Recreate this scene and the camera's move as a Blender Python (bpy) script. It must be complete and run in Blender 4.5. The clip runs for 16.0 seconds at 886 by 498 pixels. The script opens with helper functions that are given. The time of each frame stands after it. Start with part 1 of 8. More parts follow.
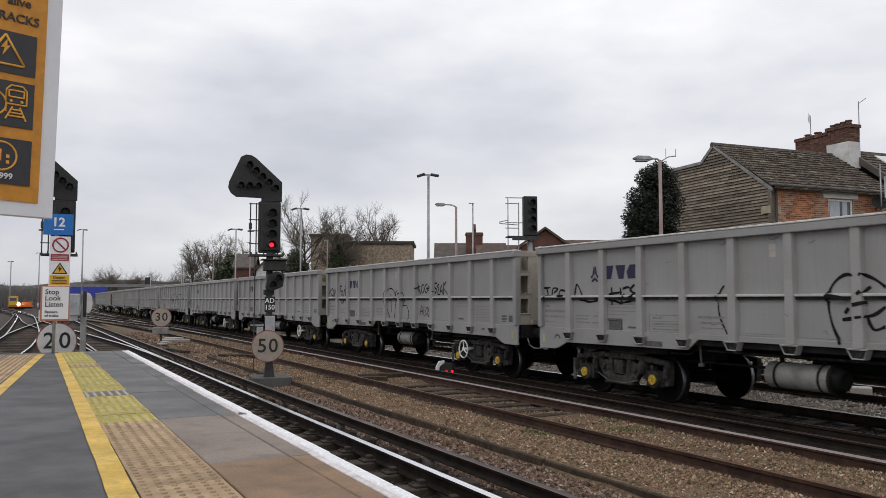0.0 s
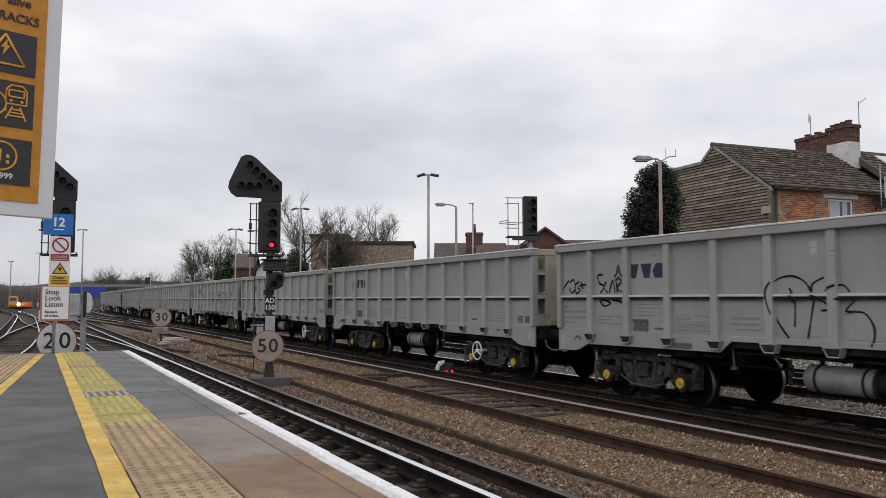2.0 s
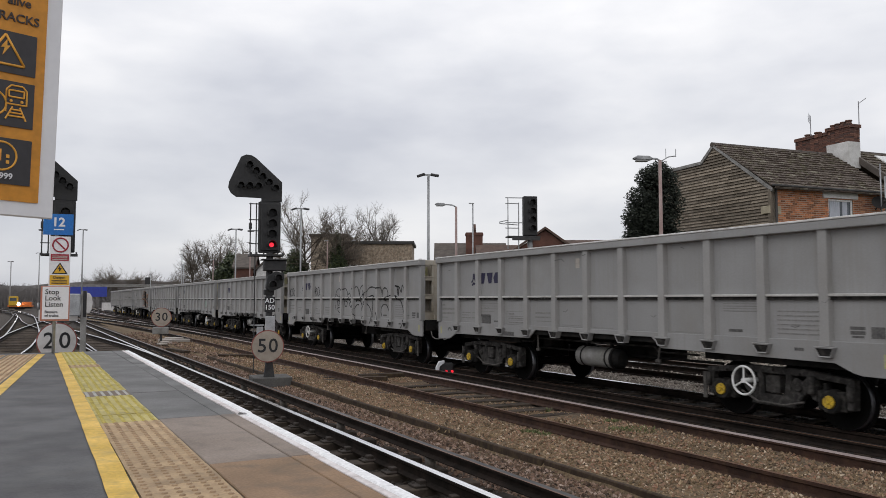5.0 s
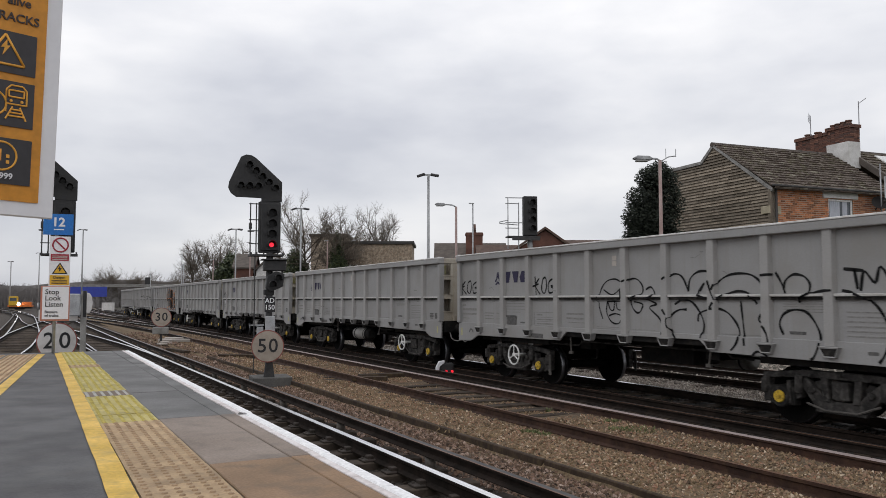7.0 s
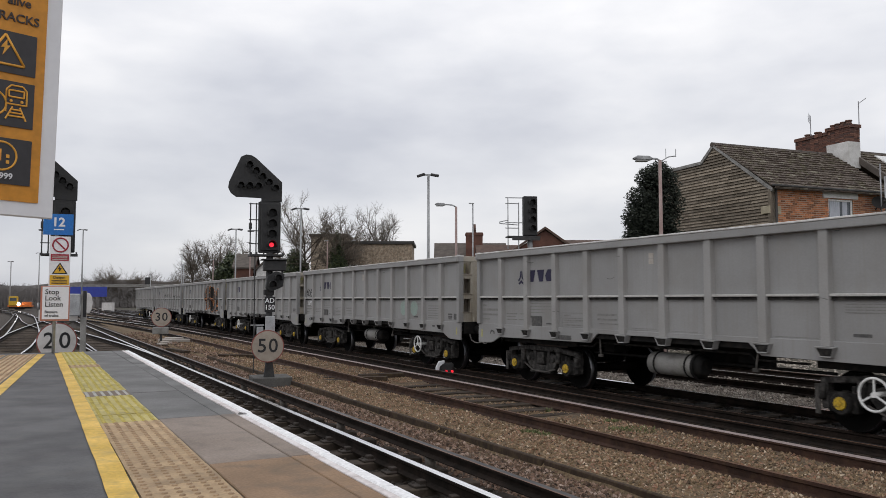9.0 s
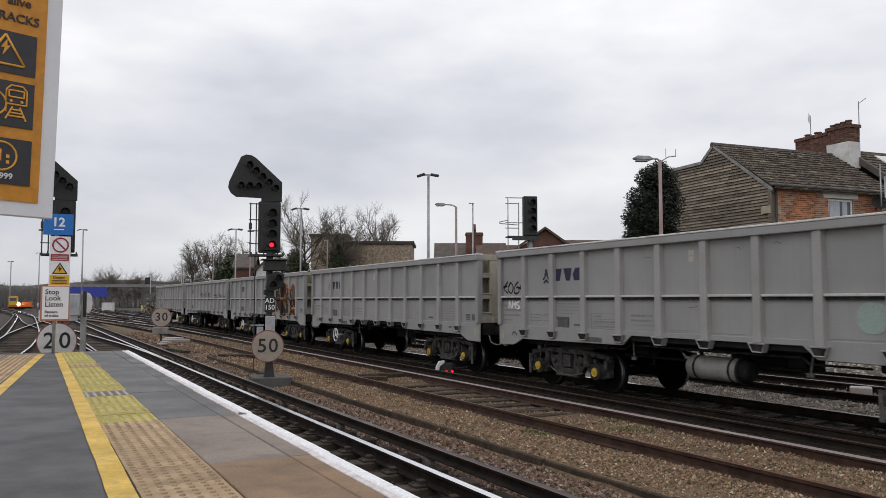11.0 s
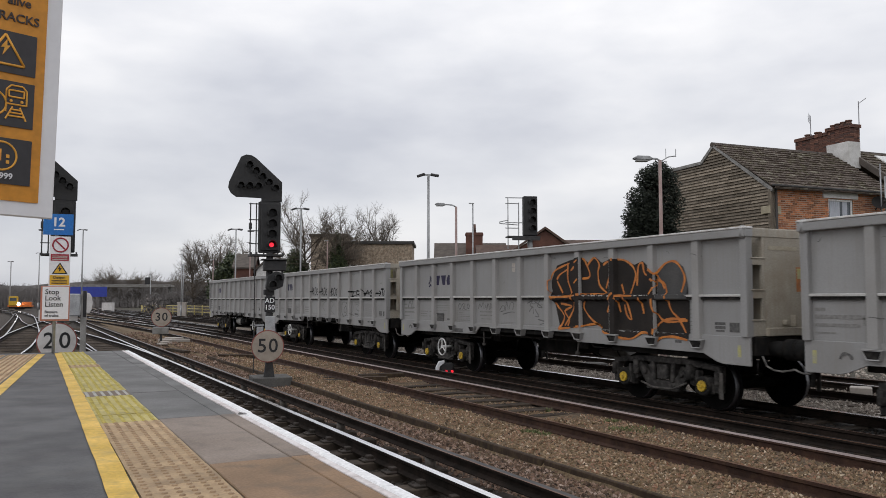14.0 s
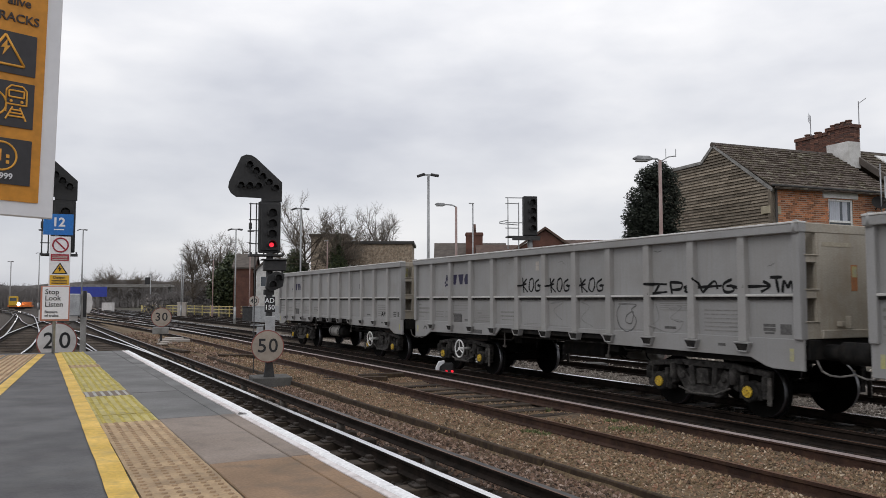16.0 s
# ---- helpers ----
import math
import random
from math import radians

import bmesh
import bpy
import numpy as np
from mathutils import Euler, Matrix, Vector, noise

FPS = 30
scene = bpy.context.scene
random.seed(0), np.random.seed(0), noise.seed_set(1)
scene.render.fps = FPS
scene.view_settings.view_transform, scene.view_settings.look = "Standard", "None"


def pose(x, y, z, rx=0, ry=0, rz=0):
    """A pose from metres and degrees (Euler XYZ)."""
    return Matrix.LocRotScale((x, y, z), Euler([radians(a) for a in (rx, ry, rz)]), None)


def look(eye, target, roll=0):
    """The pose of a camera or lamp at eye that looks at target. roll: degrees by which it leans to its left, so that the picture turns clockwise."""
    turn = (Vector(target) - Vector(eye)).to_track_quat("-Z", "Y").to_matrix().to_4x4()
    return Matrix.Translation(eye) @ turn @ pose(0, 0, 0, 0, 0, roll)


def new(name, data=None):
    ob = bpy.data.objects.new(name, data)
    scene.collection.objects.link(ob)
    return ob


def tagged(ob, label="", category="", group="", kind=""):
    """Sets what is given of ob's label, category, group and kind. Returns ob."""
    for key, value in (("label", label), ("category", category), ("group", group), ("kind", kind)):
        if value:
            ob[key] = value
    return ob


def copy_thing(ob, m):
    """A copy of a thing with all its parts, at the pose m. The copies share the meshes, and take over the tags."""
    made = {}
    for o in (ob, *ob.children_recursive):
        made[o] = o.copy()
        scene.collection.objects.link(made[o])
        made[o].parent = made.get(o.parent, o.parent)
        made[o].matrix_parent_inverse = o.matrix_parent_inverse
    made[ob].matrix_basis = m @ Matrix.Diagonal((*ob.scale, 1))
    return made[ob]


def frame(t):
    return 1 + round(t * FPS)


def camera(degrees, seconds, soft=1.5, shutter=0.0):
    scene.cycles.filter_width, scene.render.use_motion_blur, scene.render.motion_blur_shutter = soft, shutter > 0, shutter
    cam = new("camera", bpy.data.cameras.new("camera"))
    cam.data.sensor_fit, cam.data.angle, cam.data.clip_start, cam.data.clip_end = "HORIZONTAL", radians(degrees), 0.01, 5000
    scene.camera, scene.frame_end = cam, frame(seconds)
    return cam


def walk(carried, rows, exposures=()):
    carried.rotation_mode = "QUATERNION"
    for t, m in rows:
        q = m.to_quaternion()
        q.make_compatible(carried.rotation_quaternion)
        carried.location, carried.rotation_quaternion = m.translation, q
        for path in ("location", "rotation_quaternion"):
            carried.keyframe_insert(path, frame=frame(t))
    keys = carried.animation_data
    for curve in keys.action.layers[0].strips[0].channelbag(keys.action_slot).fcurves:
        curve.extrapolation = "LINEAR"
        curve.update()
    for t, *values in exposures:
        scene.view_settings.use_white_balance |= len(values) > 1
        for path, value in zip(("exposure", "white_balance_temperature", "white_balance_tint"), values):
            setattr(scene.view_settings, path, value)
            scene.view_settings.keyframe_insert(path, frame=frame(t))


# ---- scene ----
# ---------------- camera ----------------
EYE = (0.0, 0.0, 1.72)
TURN, TILT = 27.56, 3.64
cam = camera(57.98, 16.0, soft=0.65, shutter=0.12)
CAM_POSE = pose(*EYE, 90 + TILT, 0, -TURN)
walk(cam, [(0.0, CAM_POSE), (16.0, CAM_POSE)])

# ---------------- world and sun ----------------
SUN_UP, SUN_ROUND = 38.0, 205.0
world = bpy.data.worlds.new("overcast_sky")
scene.world = world
world.use_nodes = True


def build_world():
    nt = world.node_tree
    n, l = nt.nodes, nt.links
    n.clear()
    out = n.new("ShaderNodeOutputWorld")
    sky = n.new("ShaderNodeTexSky")
    sky.sky_type = "NISHITA"
    sky.sun_disc = False
    sky.sun_elevation, sky.sun_rotation = radians(SUN_UP), radians(SUN_ROUND)
    clear = n.new("ShaderNodeBackground")
    clear.inputs[1].default_value = 0.08
    l.new(sky.outputs[0], clear.inputs[0])
    # the cloud layer: broad banks and small billows, flattened towards the horizon
    tc = n.new("ShaderNodeTexCoord")
    mp = n.new("ShaderNodeMapping")
    mp.inputs["Scale"].default_value = (1.0, 1.0, 2.6)
    mp.inputs["Location"].default_value = (3.1, 2.35, 0.42)
    l.new(tc.outputs["Generated"], mp.inputs[0])
    big = n.new("ShaderNodeTexNoise")
    big.inputs["Scale"].default_value, big.inputs["Detail"].default_value = 2.3, 4.0
    big.inputs["Roughness"].default_value = 0.45
    small = n.new("ShaderNodeTexNoise")
    small.inputs["Scale"].default_value, small.inputs["Detail"].default_value = 7.0, 5.0
    for b in (big, small):
        l.new(mp.outputs[0], b.inputs["Vector"])
    add = n.new("ShaderNodeMix")
    add.data_type = "FLOAT"
    add.inputs[0].default_value = 0.28
    l.new(big.outputs[0], add.inputs[2])
    l.new(small.outputs[0], add.inputs[3])
    ramp = n.new("ShaderNodeValToRGB")
    e = ramp.color_ramp.elements
    e[0].position, e[0].color = 0.36, (0.612, 0.628, 0.69, 1)
    e[1].position, e[1].color = 0.66, (0.995, 0.985, 0.995, 1)
    mid = e.new(0.52)
    mid.color = (0.802, 0.81, 0.85, 1)
    l.new(add.outputs[0], ramp.inputs[0])
    cloud = n.new("ShaderNodeBackground")
    # an overcast sky brightens towards the zenith
    sep = n.new("ShaderNodeSeparateXYZ")
    l.new(tc.outputs["Generated"], sep.inputs[0])
    lift = n.new("ShaderNodeMath")
    lift.operation = "MULTIPLY_ADD"
    lift.inputs[1].default_value, lift.inputs[2].default_value = 0.7, 0.875
    top = n.new("ShaderNodeMath")
    top.operation = "SMOOTH_MIN"
    top.inputs[1].default_value, top.inputs[2].default_value = 0.42, 0.1
    l.new(sep.outputs[2], top.inputs[0])
    l.new(top.outputs[0], lift.inputs[0])
    l.new(lift.outputs[0], cloud.inputs[1])
    l.new(ramp.outputs[0], cloud.inputs[0])
    mix = n.new("ShaderNodeMixShader")
    mix.inputs[0].default_value = 0.93
    l.new(clear.outputs[0], mix.inputs[1])
    l.new(cloud.outputs[0], mix.inputs[2])
    l.new(mix.outputs[0], out.inputs[0])


build_world()
sun = new("sun", bpy.data.lights.new("sun", "SUN"))
sun.data.energy, sun.data.angle, sun.data.color = 0.4, radians(25), (1.0, 0.97, 0.92)
sun.matrix_world = look((0, 0, 30), (14 * math.cos(radians(20)), 6, 30 - 13))
scene.view_settings.exposure = 0.0


# ---------------- materials ----------------
def mat(name, c1, c2=None, scale=3.0, rough=0.7, metal=0.0, bump=0.15, fine=45.0, dirt=None, dirt_amount=0.5, stretch=(1, 1, 1), piece=0.0,
        streak=None, glow=0.0, spec=0.4, grain_amount=0.14):
    """A paint, stone or metal: two tones in broad patches, fine grain, patchy dirt, upright streaks, and a shift from piece to piece."""
    m = bpy.data.materials.new(name)
    m.use_nodes = True
    n, l = m.node_tree.nodes, m.node_tree.links
    b = n["Principled BSDF"]
    b.inputs["Roughness"].default_value, b.inputs["Metallic"].default_value = rough, metal
    b.inputs["Specular IOR Level"].default_value = spec
    c2 = c2 or tuple(v * 0.75 for v in c1)
    tc = n.new("ShaderNodeTexCoord")
    mp = n.new("ShaderNodeMapping")
    mp.inputs["Scale"].default_value = stretch
    l.new(tc.outputs["Object"], mp.inputs[0])
    info = n.new("ShaderNodeObjectInfo")
    off = n.new("ShaderNodeVectorMath")
    off.operation = "MULTIPLY_ADD"
    l.new(info.outputs["Random"], off.inputs[0])
    off.inputs[1].default_value = (13.1, 7.7, 5.3)
    l.new(mp.outputs[0], off.inputs[2])

    def noise_tex(s, detail=4.0, src=off.outputs[0]):
        t = n.new("ShaderNodeTexNoise")
        t.inputs["Scale"].default_value, t.inputs["Detail"].default_value = s, detail
        l.new(src, t.inputs["Vector"])
        return t

    def mixed(fac, a, c, kind="MIX"):
        x = n.new("ShaderNodeMix")
        x.data_type, x.blend_type = "RGBA", kind
        for sock, v in ((x.inputs[0], fac), (x.inputs[6], a), (x.inputs[7], c)):
            if isinstance(v, (int, float)):
                sock.default_value = v
            elif isinstance(v, tuple):
                sock.default_value = (*v, 1)
            else:
                l.new(v, sock)
        return x.outputs[2]

    def span(v, lo, hi, a=0.0, c=1.0):
        r = n.new("ShaderNodeMapRange")
        l.new(v, r.inputs[0])
        for i, k in enumerate((lo, hi, a, c)):
            r.inputs[i + 1].default_value = k
        return r.outputs[0]

    broad, grain = noise_tex(scale), noise_tex(fine, 3.0)
    col = mixed(span(broad.outputs[0], 0.35, 0.65), c1, c2)
    g = span(grain.outputs[0], 0.3, 0.7, 1 - grain_amount, 1 + grain_amount * 0.8)
    grey = n.new("ShaderNodeCombineColor")
    for i in range(3):
        l.new(g, grey.inputs[i])
    col = mixed(1.0, col, grey.outputs[0], "MULTIPLY")
    if dirt:
        d = noise_tex(scale * 2.7, 6.0)
        col = mixed(span(d.outputs[0], 0.48, 0.72, 0.0, dirt_amount), col, dirt)
    if streak:
        sm = n.new("ShaderNodeMapping")
        sm.inputs["Scale"].default_value = (9.0, 9.0, 0.35)
        l.new(off.outputs[0], sm.inputs[0])
        s = noise_tex(2.2, 5.0, sm.outputs[0])
        col = mixed(span(s.outputs[0], 0.5, 0.78, 0.0, 0.55), col, streak)
    if piece:
        p = span(info.outputs["Random"], 0.0, 1.0, 1 - piece, 1 + piece)
        pg = n.new("ShaderNodeCombineColor")
        for i in range(3):
            l.new(p, pg.inputs[i])
        col = mixed(1.0, col, pg.outputs[0], "MULTIPLY")
    l.new(col, b.inputs["Base Color"])
    l.new(span(broad.outputs[0], 0.3, 0.7, max(0.02, rough - 0.1), min(1, rough + 0.1)), b.inputs["Roughness"])
    if bump:
        bp = n.new("ShaderNodeBump")
        bp.inputs["Strength"].default_value, bp.inputs["Distance"].default_value = bump, 0.01
        l.new(grain.outputs[0], bp.inputs["Height"])
        l.new(bp.outputs[0], b.inputs["Normal"])
    if glow:
        l.new(col, b.inputs["Emission Color"])
        b.inputs["Emission Strength"].default_value = glow
    return m


def island_mat(name, tones, rough=0.9):
    """Stones, leaves and tiles joined in one mesh: each island takes its own tone."""
    m = bpy.data.materials.new(name)
    m.use_nodes = True
    n, l = m.node_tree.nodes, m.node_tree.links
    b = n["Principled BSDF"]
    b.inputs["Roughness"].default_value = rough
    g = n.new("ShaderNodeNewGeometry")
    r = n.new("ShaderNodeValToRGB")
    r.color_ramp.interpolation = "LINEAR"
    e = r.color_ramp.elements
    while len(e) < len(tones):
        e.new(0.5)
    for i, c in enumerate(tones):
        e[i].position, e[i].color = i / (len(tones) - 1), (*c, 1)
    l.new(g.outputs["Random Per Island"], r.inputs[0])
    l.new(r.outputs[0], b.inputs["Base Color"])
    return m


M = {}
M["wagon"] = mat("wagon_grey_paint", (0.305, 0.303, 0.3), (0.268, 0.266, 0.263), 0.6, 0.5, bump=0.02, dirt=(0.205, 0.19, 0.165), dirt_amount=0.35,
                 streak=(0.25, 0.238, 0.218), grain_amount=0.05)
M["wagon_end"] = mat("dusty_wagon_end_paint", (0.405, 0.37, 0.31), (0.325, 0.298, 0.25), 1.2, 0.75, dirt=(0.25, 0.2, 0.14), dirt_amount=0.5, streak=(0.3, 0.25, 0.18))
# stiffener bands are toned pale to carry the light on their tops
M["rim"] = mat("lit_stiffener_paint", (0.56, 0.55, 0.53), (0.47, 0.46, 0.44), 1.5, 0.55, dirt=(0.3, 0.28, 0.25))
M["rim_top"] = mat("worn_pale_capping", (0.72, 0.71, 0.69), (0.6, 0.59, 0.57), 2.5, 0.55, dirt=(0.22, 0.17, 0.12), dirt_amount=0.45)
# kept near black so the colour itself carries the shade beneath the wagons
M["under"] = mat("sooty_shaded_underframe", (0.016, 0.0155, 0.015), (0.009, 0.009, 0.009), 3, 0.85, dirt=(0.045, 0.037, 0.03), dirt_amount=0.4, spec=0.2)
M["bogie"] = mat("grimy_bogie_steel", (0.022, 0.0205, 0.019), (0.01, 0.0095, 0.009), 4, 0.75, dirt=(0.11, 0.1, 0.09), dirt_amount=0.45, spec=0.2)
M["frame_dust"] = mat("dusty_cast_frame", (0.05, 0.046, 0.043), (0.02, 0.019, 0.018), 5, 0.75, dirt=(0.15, 0.14, 0.13), dirt_amount=0.5, spec=0.2)
M["rib"] = mat("clean_rib_paint", (0.335, 0.329, 0.32), (0.297, 0.291, 0.282), 0.8, 0.5, bump=0.02, dirt=(0.22, 0.2, 0.175), dirt_amount=0.3, grain_amount=0.05)
M["grime"] = mat("dusty_grey_steel", (0.13, 0.12, 0.11), (0.07, 0.065, 0.06), 6, 0.8, dirt=(0.03, 0.028, 0.025), dirt_amount=0.7, spec=0.2)
M["tyre"] = mat("sooty_wheel_steel", (0.006, 0.0057, 0.0055), (0.009, 0.0085, 0.008), 3, 0.95, spec=0.05)
M["tread"] = mat("polished_wheel_tread", (0.25, 0.25, 0.26), (0.18, 0.18, 0.19), 5, 0.4, 0.9)
M["yellow_cap"] = mat("yellow_axle_cap_paint", (0.66, 0.44, 0.03), (0.5, 0.32, 0.03), 12, 0.6, dirt=(0.08, 0.06, 0.03), dirt_amount=0.85)
M["tank"] = mat("grey_tank_paint", (0.3, 0.29, 0.275), (0.2, 0.195, 0.18), 2, 0.5, dirt=(0.1, 0.09, 0.075))
M["white_paint"] = mat("white_paint", (0.8, 0.8, 0.78), (0.7, 0.7, 0.68), 6, 0.5, bump=0.03, dirt=(0.45, 0.43, 0.4), dirt_amount=0.4)
M["purple"] = mat("purple_logo_paint", (0.03, 0.027, 0.06), (0.04, 0.036, 0.072), 8, 0.6, bump=0, spec=0.2)
M["stencil"] = mat("grey_stencil_lettering", (0.18, 0.175, 0.168), (0.25, 0.245, 0.235), 20, 0.6, bump=0)
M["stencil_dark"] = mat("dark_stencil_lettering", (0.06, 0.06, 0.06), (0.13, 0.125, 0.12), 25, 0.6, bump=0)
M["spray_black"] = mat("black_spray_paint", (0.008, 0.008, 0.009), (0.016, 0.016, 0.016), 9, 0.7, bump=0, spec=0.12)
M["spray_thin"] = mat("faded_spray_paint", (0.12, 0.12, 0.12), (0.18, 0.175, 0.17), 9, 0.7, bump=0, spec=0.2)
M["spray_faint"] = mat("washed_out_spray_paint", (0.21, 0.208, 0.205), (0.27, 0.268, 0.262), 6, 0.7, bump=0, spec=0.2)
M["spray_fill"] = mat("weathered_black_spray_paint", (0.021, 0.0185, 0.0175), (0.034, 0.029, 0.026), 3, 0.7, bump=0, spec=0.15)
M["spray_smoke"] = mat("thin_grey_spray_paint", (0.06, 0.06, 0.06), (0.09, 0.088, 0.086), 3, 0.7, bump=0, spec=0.2)
M["spray_orange"] = mat("orange_spray_paint", (0.62, 0.22, 0.04), (0.46, 0.15, 0.035), 9, 0.5, bump=0)
M["spray_green"] = mat("green_spray_paint", (0.27, 0.37, 0.32), (0.3, 0.34, 0.32), 9, 0.5, bump=0)
M["hose"] = mat("pale_brake_hose", (0.25, 0.24, 0.225), (0.13, 0.125, 0.12), 8, 0.6)
M["rail_shiny"] = mat("polished_rail_head", (0.78, 0.78, 0.78), (0.66, 0.66, 0.66), 1.5, 0.2, 0.9, bump=0.02, stretch=(1, 0.05, 1))
M["rail_bright"] = mat("bright_worn_rail_head", (0.75, 0.75, 0.76), (0.65, 0.65, 0.66), 1.5, 0.22, 1.0, bump=0.02, stretch=(1, 0.05, 1))
M["rail_dull"] = mat("brown_rail_head", (0.21, 0.11, 0.068), (0.14, 0.075, 0.048), 1.5, 0.5, 0.2, bump=0.05, stretch=(1, 0.05, 1))
M["rail_rust"] = mat("rusty_rail", (0.05, 0.022, 0.013), (0.03, 0.015, 0.01), 4, 0.85, bump=0.3, dirt=(0.09, 0.05, 0.026), dirt_amount=0.5)
M["rail_side"] = mat("brown_rail_web", (0.026, 0.018, 0.014), (0.014, 0.011, 0.009), 4, 0.9, bump=0.2, spec=0.15)
M["third"] = mat("conductor_rail_steel", (0.03, 0.028, 0.028), (0.018, 0.017, 0.017), 2, 0.42, 0.0, bump=0.05, spec=0.4)
# pale, barely metallic tone stands in for the sky's glint along this head
M["rail_pink"] = mat("half_polished_rail_head_with_glint", (0.62, 0.52, 0.5), (0.44, 0.35, 0.33), 1.5, 0.35, 0.3, bump=0.03, stretch=(1, 0.05, 1))
M["sleeper"] = mat("oily_timber_sleeper", (0.085, 0.066, 0.052), (0.042, 0.034, 0.027), 3, 0.95, bump=0.5, fine=25, dirt=(0.12, 0.095, 0.068), dirt_amount=0.5, piece=0.3, spec=0.2)
M["chair"] = mat("cast_iron_rail_chair", (0.05, 0.037, 0.03), (0.03, 0.025, 0.02), 6, 0.85, bump=0.3)
M["pot"] = mat("insulator_porcelain", (0.16, 0.14, 0.12), (0.1, 0.09, 0.08), 8, 0.5)


# ---------------- mesh helpers ----------------
def box(bm, x0, x1, y0, y1, z0, z1, m=None):
    c = [(x, y, z) for z in (z0, z1) for x, y in ((x0, y0), (x1, y0), (x1, y1), (x0, y1))]
    v = [bm.verts.new(m @ Vector(p) if m else p) for p in c]
    for q in ((3, 2, 1, 0), (4, 5, 6, 7), (0, 1, 5, 4), (1, 2, 6, 5), (2, 3, 7, 6), (3, 0, 4, 7)):
        bm.faces.new([v[i] for i in q])


def tube(bm, p0, p1, r0, r1=None, n=12, caps=True):
    p0, p1 = Vector(p0), Vector(p1)
    r1 = r0 if r1 is None else r1
    q = (p1 - p0).to_track_quat("Z", "Y")
    a = [(math.cos(2 * math.pi * i / n), math.sin(2 * math.pi * i / n)) for i in range(n)]
    lo = [bm.verts.new(p0 + q @ Vector((r0 * c, r0 * s, 0))) for c, s in a]
    hi = [bm.verts.new(p1 + q @ Vector((r1 * c, r1 * s, 0))) for c, s in a]
    for i in range(n):
        j = (i + 1) % n
        f = bm.faces.new((lo[i], lo[j], hi[j], hi[i]))
        f.smooth = n > 6
    if caps:
        bm.faces.new(lo[::-1])
        bm.faces.new(hi)


def pipe(bm, pts, r, n=8):
    for a, b in zip(pts, pts[1:]):
        tube(bm, a, b, r, r, n)


def ring(bm, centre, axis, big, small, n=28, k=8):
    q = Vector(axis).to_track_quat("Z", "Y")
    v = []
    for i in range(n):
        a = 2 * math.pi * i / n
        row = []
        for j in range(k):
            b = 2 * math.pi * j / k
            rr = big + small * math.cos(b)
            row.append(bm.verts.new(Vector(centre) + q @ Vector((rr * math.cos(a), rr * math.sin(a), small * math.sin(b)))))
        v.append(row)
    for i in range(n):
        for j in range(k):
            f = bm.faces.new((v[i][j], v[(i + 1) % n][j], v[(i + 1) % n][(j + 1) % k], v[i][(j + 1) % k]))
            f.smooth = True


def prism(bm, outline, thick, m):
    """A flat outline (u, v) with thickness along w, set by the matrix m."""
    lo = [bm.verts.new(m @ Vector((u, v, 0))) for u, v in outline]
    hi = [bm.verts.new(m @ Vector((u, v, thick))) for u, v in outline]
    k = len(outline)
    bm.faces.new(lo[::-1])
    bm.faces.new(hi)
    for i in range(k):
        bm.faces.new((lo[i], lo[(i + 1) % k], hi[(i + 1) % k], hi[i]))


def sweep(bm, path, profile, mats=None):
    """A closed profile (sideways, up) carried along a path of points that lies about level."""
    rows = []
    for i, p in enumerate(path):
        a, b = Vector(path[max(0, i - 1)]), Vector(path[min(len(path) - 1, i + 1)])
        d = (b - a).normalized()
        s = Vector((d.y, -d.x, 0)).normalized()
        rows.append([bm.verts.new(Vector(p) + s * u + Vector((0, 0, v))) for u, v in profile])
    k = len(profile)
    for r0, r1 in zip(rows, rows[1:]):
        for j in range(k):
            f = bm.faces.new((r0[j], r0[(j + 1) % k], r1[(j + 1) % k], r1[j]))
            if mats:
                f.material_index = mats[j]
    bm.faces.new(rows[0])
    bm.faces.new(rows[-1][::-1])


def finish(bm, bevel=0.0, seg=1):
    bmesh.ops.recalc_face_normals(bm, faces=bm.faces)
    if bevel:
        edges = [e for e in bm.edges if len(e.link_faces) == 2 and e.calc_face_angle(0) > 0.6]
        bmesh.ops.bevel(bm, geom=edges, offset=bevel, segments=seg, affect="EDGES", clamp_overlap=True)
    return bm


def mesh_of(name, bm, *mats):
    me = bpy.data.meshes.new(name)
    bm.to_mesh(me)
    bm.free()
    for m in mats:
        me.materials.append(M[m] if isinstance(m, str) else m)
    return me


def part(name, bm, material, parent=None, label="", at=None):
    mats = material if isinstance(material, (list, tuple)) else (material,)
    ob = new(name, mesh_of(name, bm, *mats) if not isinstance(bm, bpy.types.Mesh) else bm)
    if parent:
        ob.parent = parent
    if at is not None:
        ob.matrix_basis = at
    return tagged(ob, label)


def thing(name, label, category, at=None, group="", kind=""):
    ob = new(name)
    ob.empty_display_size = 0.2
    if at is not None:
        ob.matrix_basis = at
    return tagged(ob, label, category, group, kind)


def B():
    return bmesh.new()


def boxes(*rows, bevel=0.0):
    bm = B()
    for r in rows:
        box(bm, *r)
    return finish(bm, bevel)


def lettering(text, size, material, parent, m, name="lettering", align="CENTER", depth=0.002, bold=0.012):
    cu = bpy.data.curves.new("lettering", "FONT")
    cu.body, cu.size, cu.align_x, cu.align_y, cu.extrude = text, size, align, "CENTER", depth
    cu.offset = size * bold
    cu.resolution_u = 3
    tmp = new("lettering_source", cu)
    me = bpy.data.meshes.new_from_object(tmp)
    bpy.data.objects.remove(tmp)
    me.materials.append(M[material])
    ob = new(name, me)
    ob.parent, ob.matrix_basis = parent, m
    return ob


